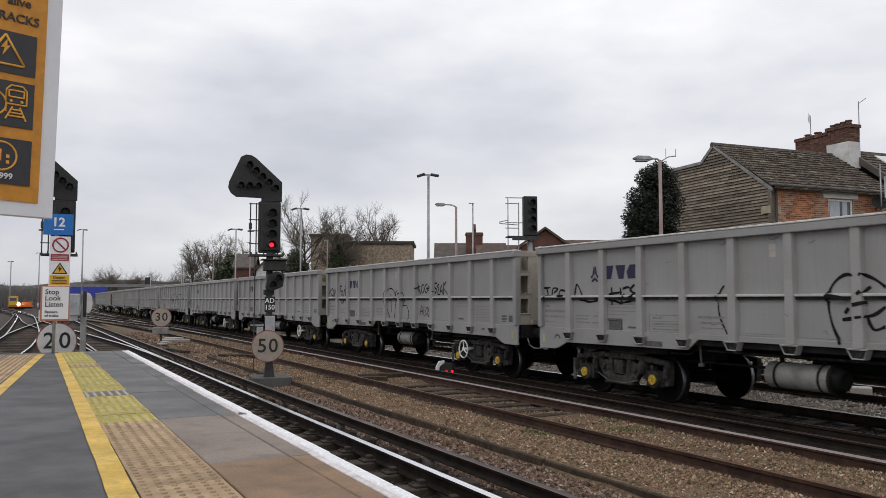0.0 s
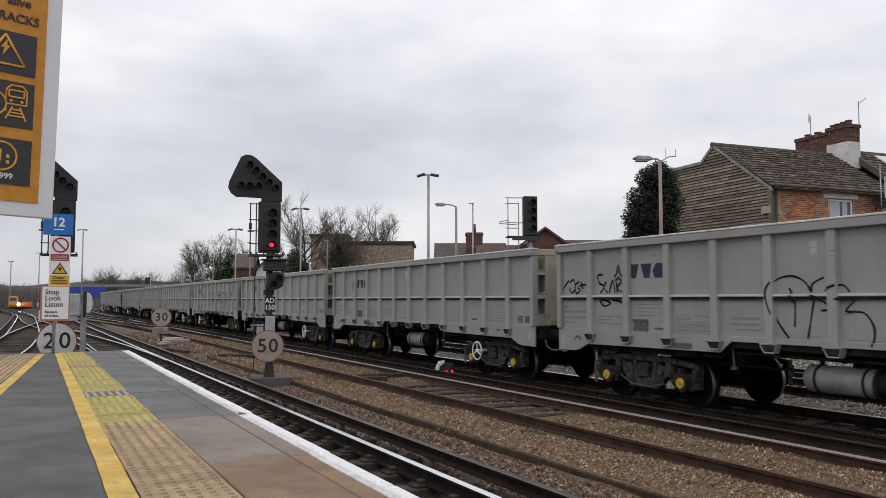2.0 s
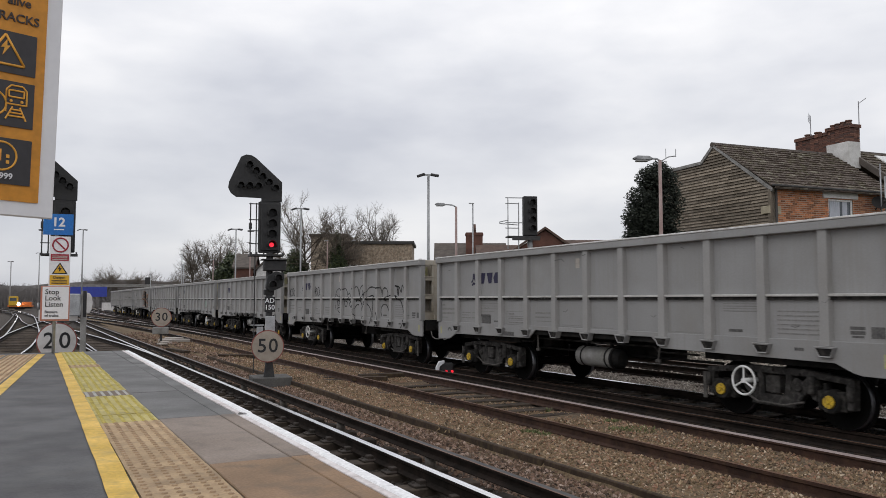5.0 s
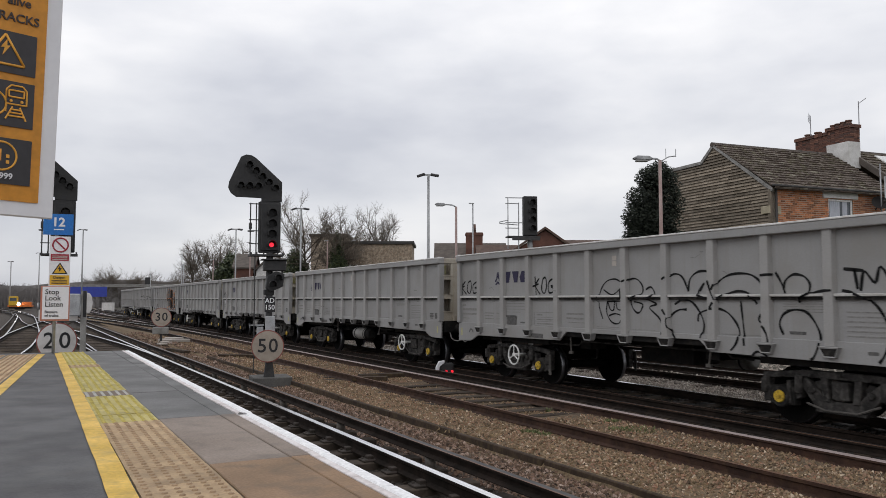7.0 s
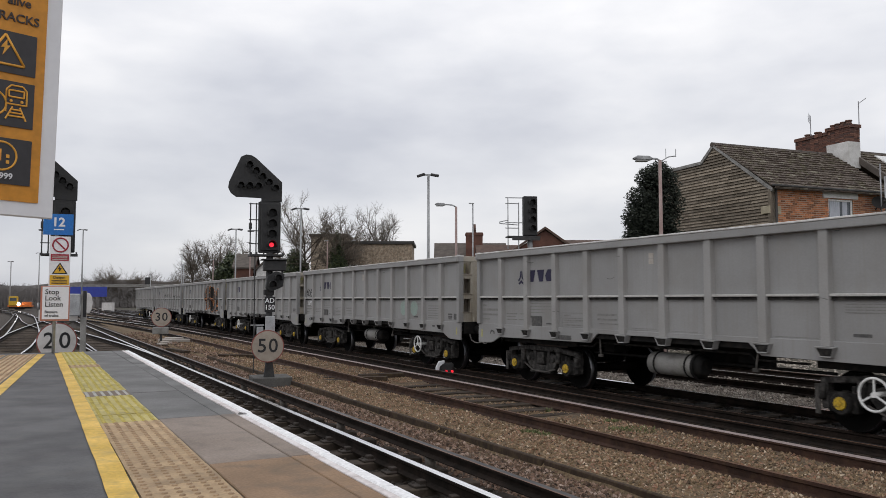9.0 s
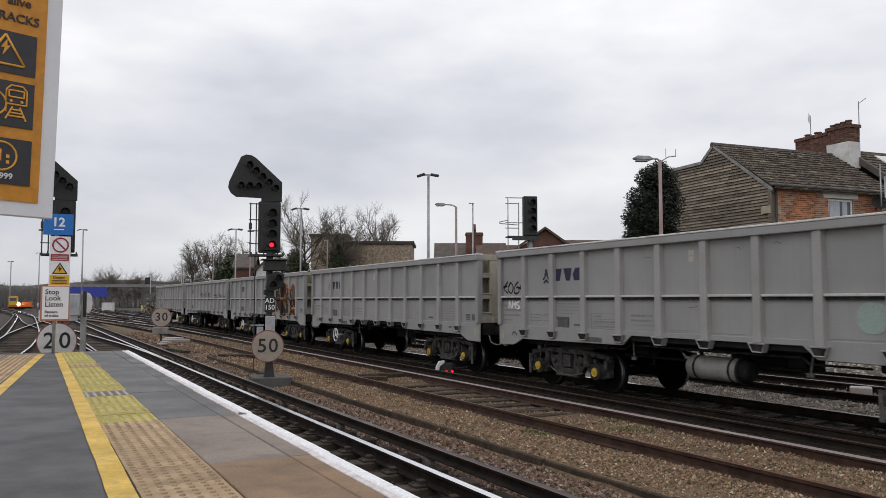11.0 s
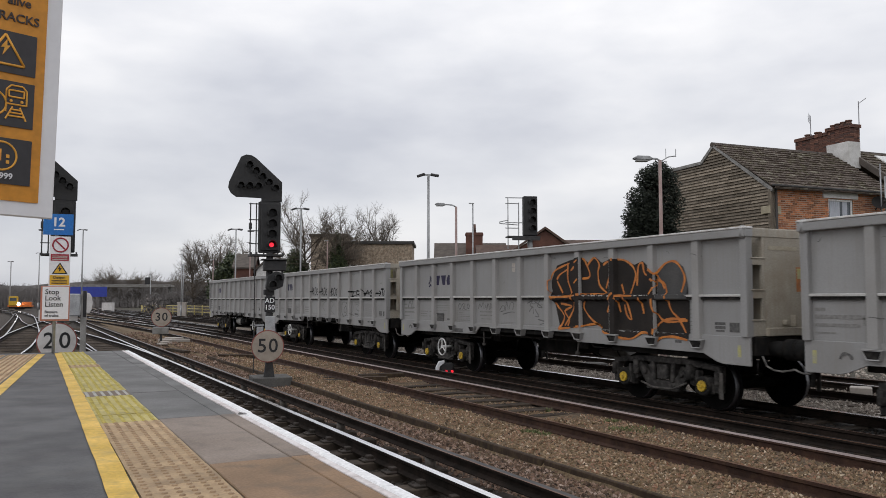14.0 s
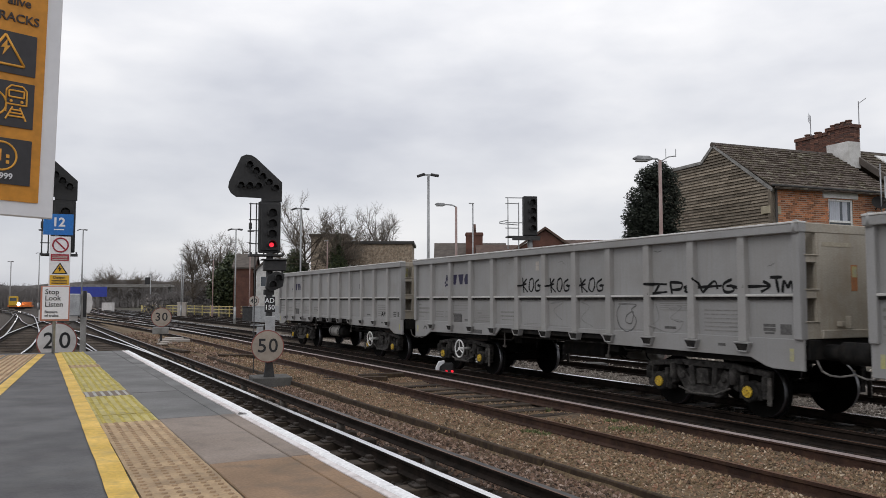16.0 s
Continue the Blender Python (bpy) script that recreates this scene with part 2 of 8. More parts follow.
# the line bends gently to one side far from the platform
def bend(y):
    return 1.6e-4 * max(0.0, y - 60.0) ** 2


def slope(y):
    return 3.2e-4 * max(0.0, y - 60.0)
# ---------------- ground and tracks ----------------
def ground_height(x, y):
    """Ballast beds, the raised cess between the lines and the flat land beyond. Rail heads lie at 0."""
    if x < 5.28:
        z = -0.24 if x < 4.35 else -0.24 + 0.05 * min(1.0, (x - 4.35) / 0.2)
    elif x < 6.4:
        z = -0.10 - 0.04 * (x - 5.3)
    elif x < 8.15:
        z = -0.155 if x < 6.75 else -0.18 if 10.5 < y < 16.5 else -0.12
    elif x < 8.9:
        z = -0.17
    elif x < 11.9:
        z = -0.19
    else:
        z = -0.19 + 0.03 * min(1.0, (x - 11.9))
    return z


def ground_material():
    m = bpy.data.materials.new("ballast_and_soil")
    m.use_nodes = True
    n, l = m.node_tree.nodes, m.node_tree.links
    b = n["Principled BSDF"]
    b.inputs["Roughness"].default_value = 0.95
    tc = n.new("ShaderNodeTexCoord")
    sep = n.new("ShaderNodeSeparateXYZ")
    l.new(tc.outputs["Object"], sep.inputs[0])
    wob = n.new("ShaderNodeTexNoise")
    wob.inputs["Scale"].default_value, wob.inputs["Detail"].default_value = 0.8, 5
    l.new(tc.outputs["Object"], wob.inputs["Vector"])
    ma = n.new("ShaderNodeMath")
    ma.operation = "MULTIPLY_ADD"
    l.new(wob.outputs[0], ma.inputs[0])
    ma.inputs[1].default_value = 0.7
    l.new(sep.outputs[0], ma.inputs[2])
    mr = n.new("ShaderNodeMapRange")
    l.new(ma.outputs[0], mr.inputs[0])
    mr.inputs[1].default_value, mr.inputs[2].default_value = -10.0, 30.0
    ramp = n.new("ShaderNodeValToRGB")
    e = ramp.color_ramp.elements
    # across the lines: oily ballast, brown stony cess, siding, near-black ballast, grey ballast, land
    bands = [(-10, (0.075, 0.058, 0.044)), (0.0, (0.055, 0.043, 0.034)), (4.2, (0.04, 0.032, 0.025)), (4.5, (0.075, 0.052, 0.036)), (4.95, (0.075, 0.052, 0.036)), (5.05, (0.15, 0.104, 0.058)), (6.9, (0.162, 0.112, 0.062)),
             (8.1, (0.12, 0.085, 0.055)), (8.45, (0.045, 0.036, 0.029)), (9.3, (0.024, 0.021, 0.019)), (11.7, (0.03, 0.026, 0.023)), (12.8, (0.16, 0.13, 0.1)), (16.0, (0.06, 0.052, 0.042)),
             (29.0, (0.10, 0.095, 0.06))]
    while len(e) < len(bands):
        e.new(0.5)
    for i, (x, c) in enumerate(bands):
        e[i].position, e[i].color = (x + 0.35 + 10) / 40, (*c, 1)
    l.new(mr.outputs[0], ramp.inputs[0])
    vor = n.new("ShaderNodeTexVoronoi")
    vor.inputs["Scale"].default_value = 24
    l.new(tc.outputs["Object"], vor.inputs["Vector"])
    mix = n.new("ShaderNodeMix")
    mix.data_type, mix.blend_type = "RGBA", "OVERLAY"
    mix.inputs[0].default_value = 0.45
    bw = n.new("ShaderNodeRGBToBW")
    l.new(vor.outputs["Color"], bw.inputs[0])
    l.new(ramp.outputs[0], mix.inputs[6])
    l.new(bw.outputs[0], mix.inputs[7])
    l.new(mix.outputs[2], b.inputs["Base Color"])
    bump = n.new("ShaderNodeBump")
    bump.inputs["Strength"].default_value, bump.inputs["Distance"].default_value = 0.8, 0.03
    l.new(vor.outputs["Distance"], bump.inputs["Height"])
    l.new(bump.outputs[0], b.inputs["Normal"])
    return m


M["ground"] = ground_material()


def build_ground():
    xs = [-3000, -800, -200, -60, -20, -8, -3, 0, 2, 3.7, 4.35, 4.55, 5.0, 5.25, 5.32, 5.5, 6, 6.4, 6.6, 6.7, 6.8, 7, 7.5, 8, 8.1, 8.2, 8.6, 8.95, 9.4, 10.4, 11.4, 11.95, 12.9, 14, 18, 25, 40, 80,
          200, 800, 3000]
    ys = [-3000, -600, -100, -30, -10] + [-6 + 0.5 * i for i in range(90)] + [42, 50, 60, 80, 110, 150, 220, 400, 900, 3000]
    bm = B()
    g = [[bm.verts.new((x, y, ground_height(x, y) + (0.03 * noise.noise((x * 1.3, y * 1.3, 0)) if abs(x) < 30 and -8 < y < 60 else 0))) for x in xs] for y in ys]
    for r0, r1 in zip(g, g[1:]):
        for i in range(len(xs) - 1):
            bm.faces.new((r0[i], r0[i + 1], r1[i + 1], r1[i])).smooth = True
    tagged(part("ground", bm, "ground"), "stony brown ballast and soil of the railway yard", "ground", kind="structure")


RAIL = [(-0.035, 0.0), (0.035, 0.0), (0.036, -0.035), (0.01, -0.05), (0.01, -0.12), (0.07, -0.14), (0.07, -0.155), (-0.07, -0.155), (-0.07, -0.14), (-0.01, -0.12),
        (-0.01, -0.05), (-0.036, -0.035)]
RAIL_MATS = [0] + [1] * 11


def straight(x, y0, y1, z=0.0, step=10.0):
    k = max(2, int((y1 - y0) / step) + 1)
    return [(x + bend(y0 + (y1 - y0) * i / (k - 1)), y0 + (y1 - y0) * i / (k - 1), z) for i in range(k)]


def offset_path(path, d):
    out = []
    for i, p in enumerate(path):
        a, b = Vector(path[max(0, i - 1)]), Vector(path[min(len(path) - 1, i + 1)])
        t = (b - a).normalized()
        out.append((p[0] + t.y * d, p[1] - t.x * d, p[2]))
    return out


def along(path, gap, lo=-1e9, hi=1e9):
    """Points and headings every gap metres along a path."""
    left = 0.0
    for a, b in zip(path, path[1:]):
        a, b = Vector(a), Vector(b)
        d = b - a
        while left < d.length:
            p = a + d * (left / d.length)
            if lo < p.y < hi:
                yield p, math.degrees(math.atan2(-d.x, d.y))
            left += gap
        left -= d.length


def track(name, label, path, head="rail_dull", web="rail_side", third=0, sleepers=None, sleeper_z=-0.16, deep=0.12, chairs=None, far_head=None, worn=0.007):
    """Two rails on sleepers; third: the side on which a conductor rail lies."""
    t = thing(name, label, "railway track", kind="structure")
    for d in (-0.7525, 0.7525):
        bm = B()
        # the heads are canted towards the middle of the track
        k = 1 if d > 0 else -1
        sweep(bm, offset_path(path, d), [(k * u, v) for u, v in [(-0.035, -worn if d > 0 else -0.007)] + RAIL[1:]], RAIL_MATS)
        part("rail", finish(bm), (far_head if far_head and d > 0 else head, web), t)
    if third:
        bm = B()
        # the head's corners get a lighter brown to draw its thin highlights
        up = [(-0.032, 0.0), (0.032, 0.0), (0.041, -0.004)] + [(u * 1.15, v) for u, v in RAIL[2:]] + [(-0.041, -0.004)]
        up = [(u, v * 0.75 + 0.075) for u, v in up]
        sweep(bm, offset_path(path, third * 1.17), up, [0, 2] + [1] * 11 + [2])
        part("conductor_rail", finish(bm), ("third", "rail_side", "rail_dull"), t, "dark steel conductor rail")
        pm = B()
        tube(pm, (0, 0, -0.2), (0, 0, -0.04), 0.075, 0.06, 10)
        pot = mesh_of("insulator", finish(pm), "pot")
        for p, h in along(path, 2.9, -5, 45):
            part("insulator", pot, "pot", t, at=Matrix.Translation(p) @ pose(third * 1.17, 0, 0, 0, 0, h))
    if sleepers:
        sm = mesh_of("sleeper", boxes((-1.3, 1.3, -0.125, 0.125, sleeper_z - deep, sleeper_z), bevel=0.012), "sleeper")
        cm = B()
        for d in (-0.7525, 0.7525):
            box(cm, d - 0.19, d + 0.19, -0.09, 0.09, -0.162, -0.135)
            for s in (-1, 1):
                box(cm, *sorted((d + s * 0.045, d + s * 0.12)), -0.05, 0.05, -0.14, -0.095)
                tube(cm, (d + s * 0.15, 0.05, -0.14), (d + s * 0.15, 0.05, -0.12), 0.02, n=6)
        cmesh = mesh_of("rail_chair", finish(cm, 0.008), "chair")
        for p, h in along(path, 0.7, *sleepers):
            m = Matrix.Translation(p + Vector((0, random.uniform(-0.03, 0.03), random.uniform(-0.008, 0.008)))) @ pose(0, 0, 0, 0, 0, h + random.uniform(-0.8, 0.8))
            part("sleeper", sm, "sleeper", t, at=m)
            if chairs and chairs[0] < p.y < chairs[1]:
                part("rail_chair", cmesh, "chair", t, at=m)
    return t


NEAR_X, SIDING_X = 2.95, 7.45
build_ground()
track("track_platform", "shiny running rails with a conductor rail on dark sleepers beside the platform", straight(NEAR_X, -15, 190), "rail_shiny", third=1,
      sleepers=(-3, 60), chairs=(0, 24))
# the far head's highlight comes from its pale tone and extra tilt
track("track_siding", "brown rusty rails half sunk in stony ballast", straight(SIDING_X, -15, 190), "rail_dull", "rail_rust", third=1, sleepers=(10.4, 60), sleeper_z=-0.145,
      far_head="rail_pink", worn=0.013)
track("track_train", "running rails on near-black ballast under the freight train", straight(10.45, -30, 220), "rail_dull", third=0, far_head="rail_bright", sleepers=(-3, 60))

# ---------------- platform ----------------
M["asphalt"] = mat("dark_platform_asphalt", (0.088, 0.086, 0.087), (0.062, 0.06, 0.062), 2.2, 0.68, bump=0.3, fine=90, dirt=(0.12, 0.113, 0.106), dirt_amount=0.45, streak=None)
M["slab_tan"] = mat("tan_concrete_slab", (0.32, 0.2, 0.115), (0.225, 0.148, 0.09), 2.2, 0.8, bump=0.2, fine=70, dirt=(0.1, 0.085, 0.07), dirt_amount=0.5)
M["slab_pale"] = mat("pale_concrete_slab", (0.29, 0.235, 0.195), (0.235, 0.188, 0.155), 1.6, 0.8, bump=0.2, fine=70, dirt=(0.1, 0.09, 0.08), dirt_amount=0.5)
M["slab_dark"] = mat("dark_grey_slab", (0.15, 0.147, 0.143), (0.11, 0.108, 0.105), 2.0, 0.7, bump=0.2, fine=70, dirt=(0.14, 0.135, 0.13), dirt_amount=0.4)
M["tactile"] = mat("buff_tactile_paving", (0.5, 0.35, 0.2), (0.38, 0.265, 0.155), 4, 0.8, bump=0.2, fine=60, dirt=(0.2, 0.15, 0.1), dirt_amount=0.5, piece=0.12)
M["tactile_yellow"] = mat("yellow_painted_tactile_paving", (0.5, 0.42, 0.14), (0.4, 0.335, 0.115), 3.5, 0.7, bump=0.2, fine=60, dirt=(0.22, 0.19, 0.08), dirt_amount=0.6, piece=0.1)
M["yellow_line"] = mat("yellow_line_paint", (0.76, 0.49, 0.075), (0.6, 0.38, 0.06), 3, 0.6, bump=0.25, dirt=(0.28, 0.19, 0.07), dirt_amount=0.55)
M["edge_white"] = mat("white_edge_paint", (0.9, 0.9, 0.9), (0.84, 0.84, 0.84), 3, 0.5, bump=0.05, dirt=(0.55, 0.52, 0.5), dirt_amount=0.15)
M["edge_dull"] = mat("scuffed_edge_paint", (0.78, 0.74, 0.73), (0.66, 0.6, 0.58), 5, 0.6, bump=0.15, dirt=(0.36, 0.3, 0.28), dirt_amount=0.5)
M["platform_wall"] = mat("platform_wall_brick", (0.14, 0.10, 0.08), (0.09, 0.07, 0.06), 2, 0.9, bump=0.4)
PLAT_Z, PLAT_END = 0.915, 13.7
def face(x, y, z, turn=0.0):
    """A board's frame: u to the right, v up, w towards the viewer who looks along +y."""
    return pose(x, y, z, 90, 0, turn)


M["black_paint"] = mat("matt_black_paint", (0.022, 0.022, 0.023), (0.032, 0.032, 0.032), 5, 0.6, bump=0.08, dirt=(0.06, 0.055, 0.05), dirt_amount=0.3)
M["dark_steel"] = mat("dark_painted_steel", (0.05, 0.05, 0.052), (0.035, 0.035, 0.036), 5, 0.6, bump=0.08, dirt=(0.1, 0.08, 0.06), dirt_amount=0.3)
M["galv"] = mat("galvanised_steel", (0.42, 0.43, 0.43), (0.34, 0.345, 0.35), 4, 0.5, 0.4, dirt=(0.17, 0.16, 0.15), dirt_amount=0.5)
M["lens"] = mat("dark_signal_lens", (0.012, 0.012, 0.013), (0.008, 0.008, 0.008), 5, 0.25, bump=0, spec=0.2)
M["red_small"] = mat("dim_red_lamp", (0.9, 0.02, 0.04), (0.9, 0.02, 0.04), 5, 0.3, bump=0, glow=0.9)
M["red_lamp"] = mat("lit_red_lens", (1.0, 0.03, 0.06), (1.0, 0.02, 0.04), 5, 0.3, bump=0, glow=1.1)
M["grey_box"] = mat("pale_grey_cabinet_paint", (0.45, 0.46, 0.47), (0.37, 0.38, 0.39), 4, 0.5, dirt=(0.22, 0.21, 0.2), dirt_amount=0.5)
M["concrete"] = mat("weathered_concrete", (0.125, 0.12, 0.112), (0.09, 0.087, 0.082), 3, 0.9, bump=0.35, dirt=(0.085, 0.08, 0.07), dirt_amount=0.6)
M["sign_white"] = mat("white_sign_enamel", (0.78, 0.78, 0.8), (0.74, 0.74, 0.76), 2.5, 0.45, bump=0.02, dirt=(0.6, 0.59, 0.59), dirt_amount=0.12, grain_amount=0.03)
M["sign_stained"] = mat("brake_dust_stained_enamel", (0.4, 0.345, 0.285), (0.335, 0.285, 0.235), 3, 0.5, bump=0.02, dirt=(0.25, 0.2, 0.155), dirt_amount=0.5, grain_amount=0.05)
M["sign_pale"] = mat("grimy_white_sign_enamel", (0.47, 0.43, 0.39), (0.41, 0.37, 0.33), 3, 0.5, bump=0.02, dirt=(0.3, 0.25, 0.21), dirt_amount=0.5, grain_amount=0.05)
M["sign_clean"] = mat("weathered_white_enamel", (0.66, 0.64, 0.62), (0.58, 0.55, 0.53), 3, 0.5, bump=0.02, dirt=(0.42, 0.38, 0.35), dirt_amount=0.35, grain_amount=0.05)
M["sign_orange"] = mat("orange_sign_enamel", (0.64, 0.27, 0.028), (0.58, 0.245, 0.026), 2.5, 0.45, bump=0.02)
M["sign_line"] = mat("bright_orange_symbol", (0.8, 0.4, 0.06), (0.74, 0.36, 0.055), 2.5, 0.5, bump=0)
M["sign_dark"] = mat("charcoal_sign_enamel", (0.035, 0.033, 0.036), (0.045, 0.042, 0.045), 2.5, 0.45, bump=0.02)
M["sign_brown"] = mat("dark_sign_letters", (0.05, 0.035, 0.03), (0.05, 0.035, 0.03), 5, 0.5, bump=0)
M["sign_blue"] = mat("blue_sign_enamel", (0.015, 0.15, 0.5), (0.02, 0.17, 0.5), 3, 0.4, bump=0.02)
M["sign_red"] = mat("red_sign_enamel", (0.36, 0.02, 0.045), (0.3, 0.025, 0.04), 3, 0.45, bump=0.02)
M["sign_yellow"] = mat("yellow_sign_enamel", (0.72, 0.42, 0.035), (0.62, 0.36, 0.035), 3, 0.45, bump=0.02)
M["rim_red"] = mat("faded_red_rim", (0.3, 0.085, 0.07), (0.24, 0.08, 0.065), 3, 0.5, bump=0.02)
M["sign_frame"] = mat("salmon_sign_edge", (0.5, 0.19, 0.13), (0.45, 0.18, 0.12), 5, 0.5, bump=0)
M["letter_black"] = mat("black_letters", (0.02, 0.02, 0.022), (0.025, 0.025, 0.025), 5, 0.5, bump=0)


# ---------------- platform ----------------
M["tactile_band"] = mat("brown_tactile_paving", (0.2, 0.15, 0.115), (0.15, 0.115, 0.09), 5, 0.8, bump=0.1)
# blister tones: buff darker than its tile, brown band much paler
for key, tone in (("tactile", (0.4, 0.275, 0.165)), ("tactile_yellow", (0.52, 0.425, 0.115)), ("tactile_band", (0.5, 0.485, 0.46))):
    M[key + "_toned"] = mat(key + "_toned_blister", tone, None, 6, 0.8, bump=0.1)


def tile_mesh(material, name="tile", size=0.395):
    bm = B()
    h = size / 2
    box(bm, -h * 0.93, h * 0.93, -h, h, -0.03, 0.0)
    for i in range(6):
        for j in range(6):
            x, y = 0.93 * (-h + size * (i + 0.5) / 6), -h + size * (j + 0.5) / 6
            tube(bm, (x, y, -0.001), (x, y, 0.006), 0.0155, 0.011, 6)
    finish(bm)
    for f in bm.faces:
        if f.calc_center_median().z > 0.001:
            f.material_index = 1
    return mesh_of(name, bm, material, material + "_toned")


def build_platform():
    p = thing("platform", "station platform of dark asphalt with paved edge and painted lines", "platform", kind="structure")
    part("core", boxes((-5.6, 1.28, -8, PLAT_END, -0.5, PLAT_Z - 0.03)), "platform_wall", p)
    bm = B()
    box(bm, -5.6, 0.44, -8, PLAT_END, PLAT_Z - 0.028, PLAT_Z)
    part("asphalt", finish(bm, 0.006), "asphalt", p, "dark worn asphalt surface")
    strip = Matrix.Translation((0.632, 3.7, PLAT_Z)) @ pose(0, 0, 0, 0, 0, -0.2)
    buff, yellow, grey = tile_mesh("tactile"), tile_mesh("tactile_yellow"), tile_mesh("tactile_band")
    for i in range(-18, 25):
        y = 0.4 * i + 0.2
        me = buff if y + 3.7 < 5.8 or 10.6 < y + 3.7 < 11.0 else grey if 7.3 < y + 3.7 < 7.7 else yellow
        part("tile", me, "tactile", p, at=strip @ pose(random.uniform(-0.002, 0.002), y, random.uniform(-0.002, 0.002), 0, 0, random.uniform(-0.3, 0.3)))
    # the bed under the tiles and slabs
    part("bed", boxes((0.3, 1.36, -8, PLAT_END - 0.01, PLAT_Z - 0.04, PLAT_Z - 0.012)), "slab_dark", p)
    bm = B()
    v = [bm.verts.new(q) for q in ((0.262, -3.0, PLAT_Z + 0.006), (0.385, -3.0, PLAT_Z + 0.006), (0.512, 13.4, PLAT_Z + 0.006), (0.418, 13.4, PLAT_Z + 0.006))]
    bm.faces.new(v)
    bmesh.ops.subdivide_edges(bm, edges=bm.edges, cuts=70, use_grid_fill=True)
    for q in bm.verts:
        q.co.x += 0.004 * noise.noise((q.co.x * 20, q.co.y * 3, 0)) + 0.006 * noise.noise((q.co.x * 30, q.co.y * 17, 4))
    part("yellow_line", bm, "yellow_line", p, "yellow painted safety line")
    bm = B()
    v = [bm.verts.new(q) for q in ((-0.36, 6.5, PLAT_Z + 0.004), (-0.26, 6.5, PLAT_Z + 0.004), (0.29, 13.3, PLAT_Z + 0.004), (0.19, 13.3, PLAT_Z + 0.004))]
    bm.faces.new(v)
    part("yellow_line", bm, "yellow_line", p, "yellow painted safety line")
    side = Matrix.Translation((0.2, 13.3, PLAT_Z + 0.003)) @ pose(0, 0, 0, 0, 0, -4.7)
    for i in range(12):
        for j in range(2):
            part("tile", buff, "tactile", p, at=side @ pose(-0.21 - 0.4 * j, -0.2 - 0.4 * i, 0))
    # large slabs between the tiles and the edge
    y = -1.0 - 1.69 * 2
    while y < PLAT_END:
        y1 = min(y + 1.69, PLAT_END)
        kind = "slab_tan" if y < 3.9 else "slab_pale" if y < 5.6 else "slab_dark"
        edge = 0.0045 * ((y + y1) / 2 - 3.5)
        for x0, x1 in ((0.828, 1.235), (1.24, 1.338 + edge)):
            part("slab", boxes((x0 + 0.0, x1, y + 0.004, y1 - 0.004, PLAT_Z - 0.03, PLAT_Z + random.uniform(-0.002, 0.002)), bevel=0.004), kind, p)
        for a, b in ((y, (y + y1) / 2), ((y + y1) / 2, y1)):
            lift = random.uniform(-0.002, 0.002)
            part("edge_strip", boxes((1.344 + edge, 1.385 + edge, a + 0.002, b - 0.002, PLAT_Z - 0.05, PLAT_Z + 0.002 + lift), bevel=0.003), "edge_dull", p, "scuffed white strip along the slabs")
            part("coping_stone", boxes((1.389 + edge, 1.458 + edge, a + 0.003, b - 0.003, PLAT_Z - 0.09, PLAT_Z + 0.003 + lift), bevel=0.012), "edge_white", p,
                 "white-painted edge stone")
        y = y1
    part("edge_wall", boxes((1.285, 1.34, -8, PLAT_END, -0.5, PLAT_Z - 0.04)), "platform_wall", p)
    bm = B()
    prism(bm, [(-0.03, -0.035), (0.035, -0.03), (0.0, 0.04)], 0.004, pose(1.375, 5.72, PLAT_Z + 0.006))
    part("edge_chip", finish(bm), "slab_dark", p, "dark chip broken out of the edge paint")
    # the ramp-like edge beam at the platform's end
    part("end_beam", boxes((-5.6, 1.47, PLAT_END + 0.002, PLAT_END + 0.12, 0.4, PLAT_Z - 0.004), bevel=0.01), "concrete", p)


build_platform()


# ---------------- stones, edging, weeds ----------------
def stones(name, label, areas, material, seed):
    """Loose stones joined in one mesh: areas of (x0, x1, y0, y1, count, size)."""
    rng = np.random.default_rng(seed)
    base = np.array([(1, 0, 0), (-1, 0, 0), (0, 1, 0), (0, -1, 0), (0, 0, 1), (0, 0, -1)], float)
    tri = np.array([(0, 2, 4), (2, 1, 4), (1, 3, 4), (3, 0, 4), (2, 0, 5), (1, 2, 5), (3, 1, 5), (0, 3, 5)])
    vs, fs, k = [], [], 0
    for x0, x1, y0, y1, count, size in areas:
        c = np.column_stack([rng.uniform(x0, x1, count), y0 + (y1 - y0) * rng.uniform(0, 1, count) ** 1.5, np.zeros(count)])
        for p in c:
            s = size * rng.uniform(0.45, 1.35)
            p[2] = ground_height(p[0], p[1]) + 0.03 * noise.noise((p[0] * 1.3, p[1] * 1.3, 0)) + s * rng.uniform(-0.05, 0.3)
            a, t = rng.uniform(0, 6.28), rng.uniform(-0.5, 0.5)
            r = np.array([(math.cos(a), -math.sin(a), 0), (math.sin(a), math.cos(a), 0), (0, 0, 1)]) @ np.array(
                [(1, 0, 0), (0, math.cos(t), -math.sin(t)), (0, math.sin(t), math.cos(t))])
            v = (base * (s * rng.uniform(0.5, 1.1, 3)) + rng.uniform(-0.25, 0.25, (6, 3)) * s) @ r.T + p
            vs.append(v)
            fs.append(tri + k)
            k += 6
    me = bpy.data.meshes.new(name)
    me.from_pydata(np.concatenate(vs).tolist(), [], np.concatenate(fs).tolist())
    me.materials.append(material)
    tagged(new(name, me), label, "gravel", kind="stuff")


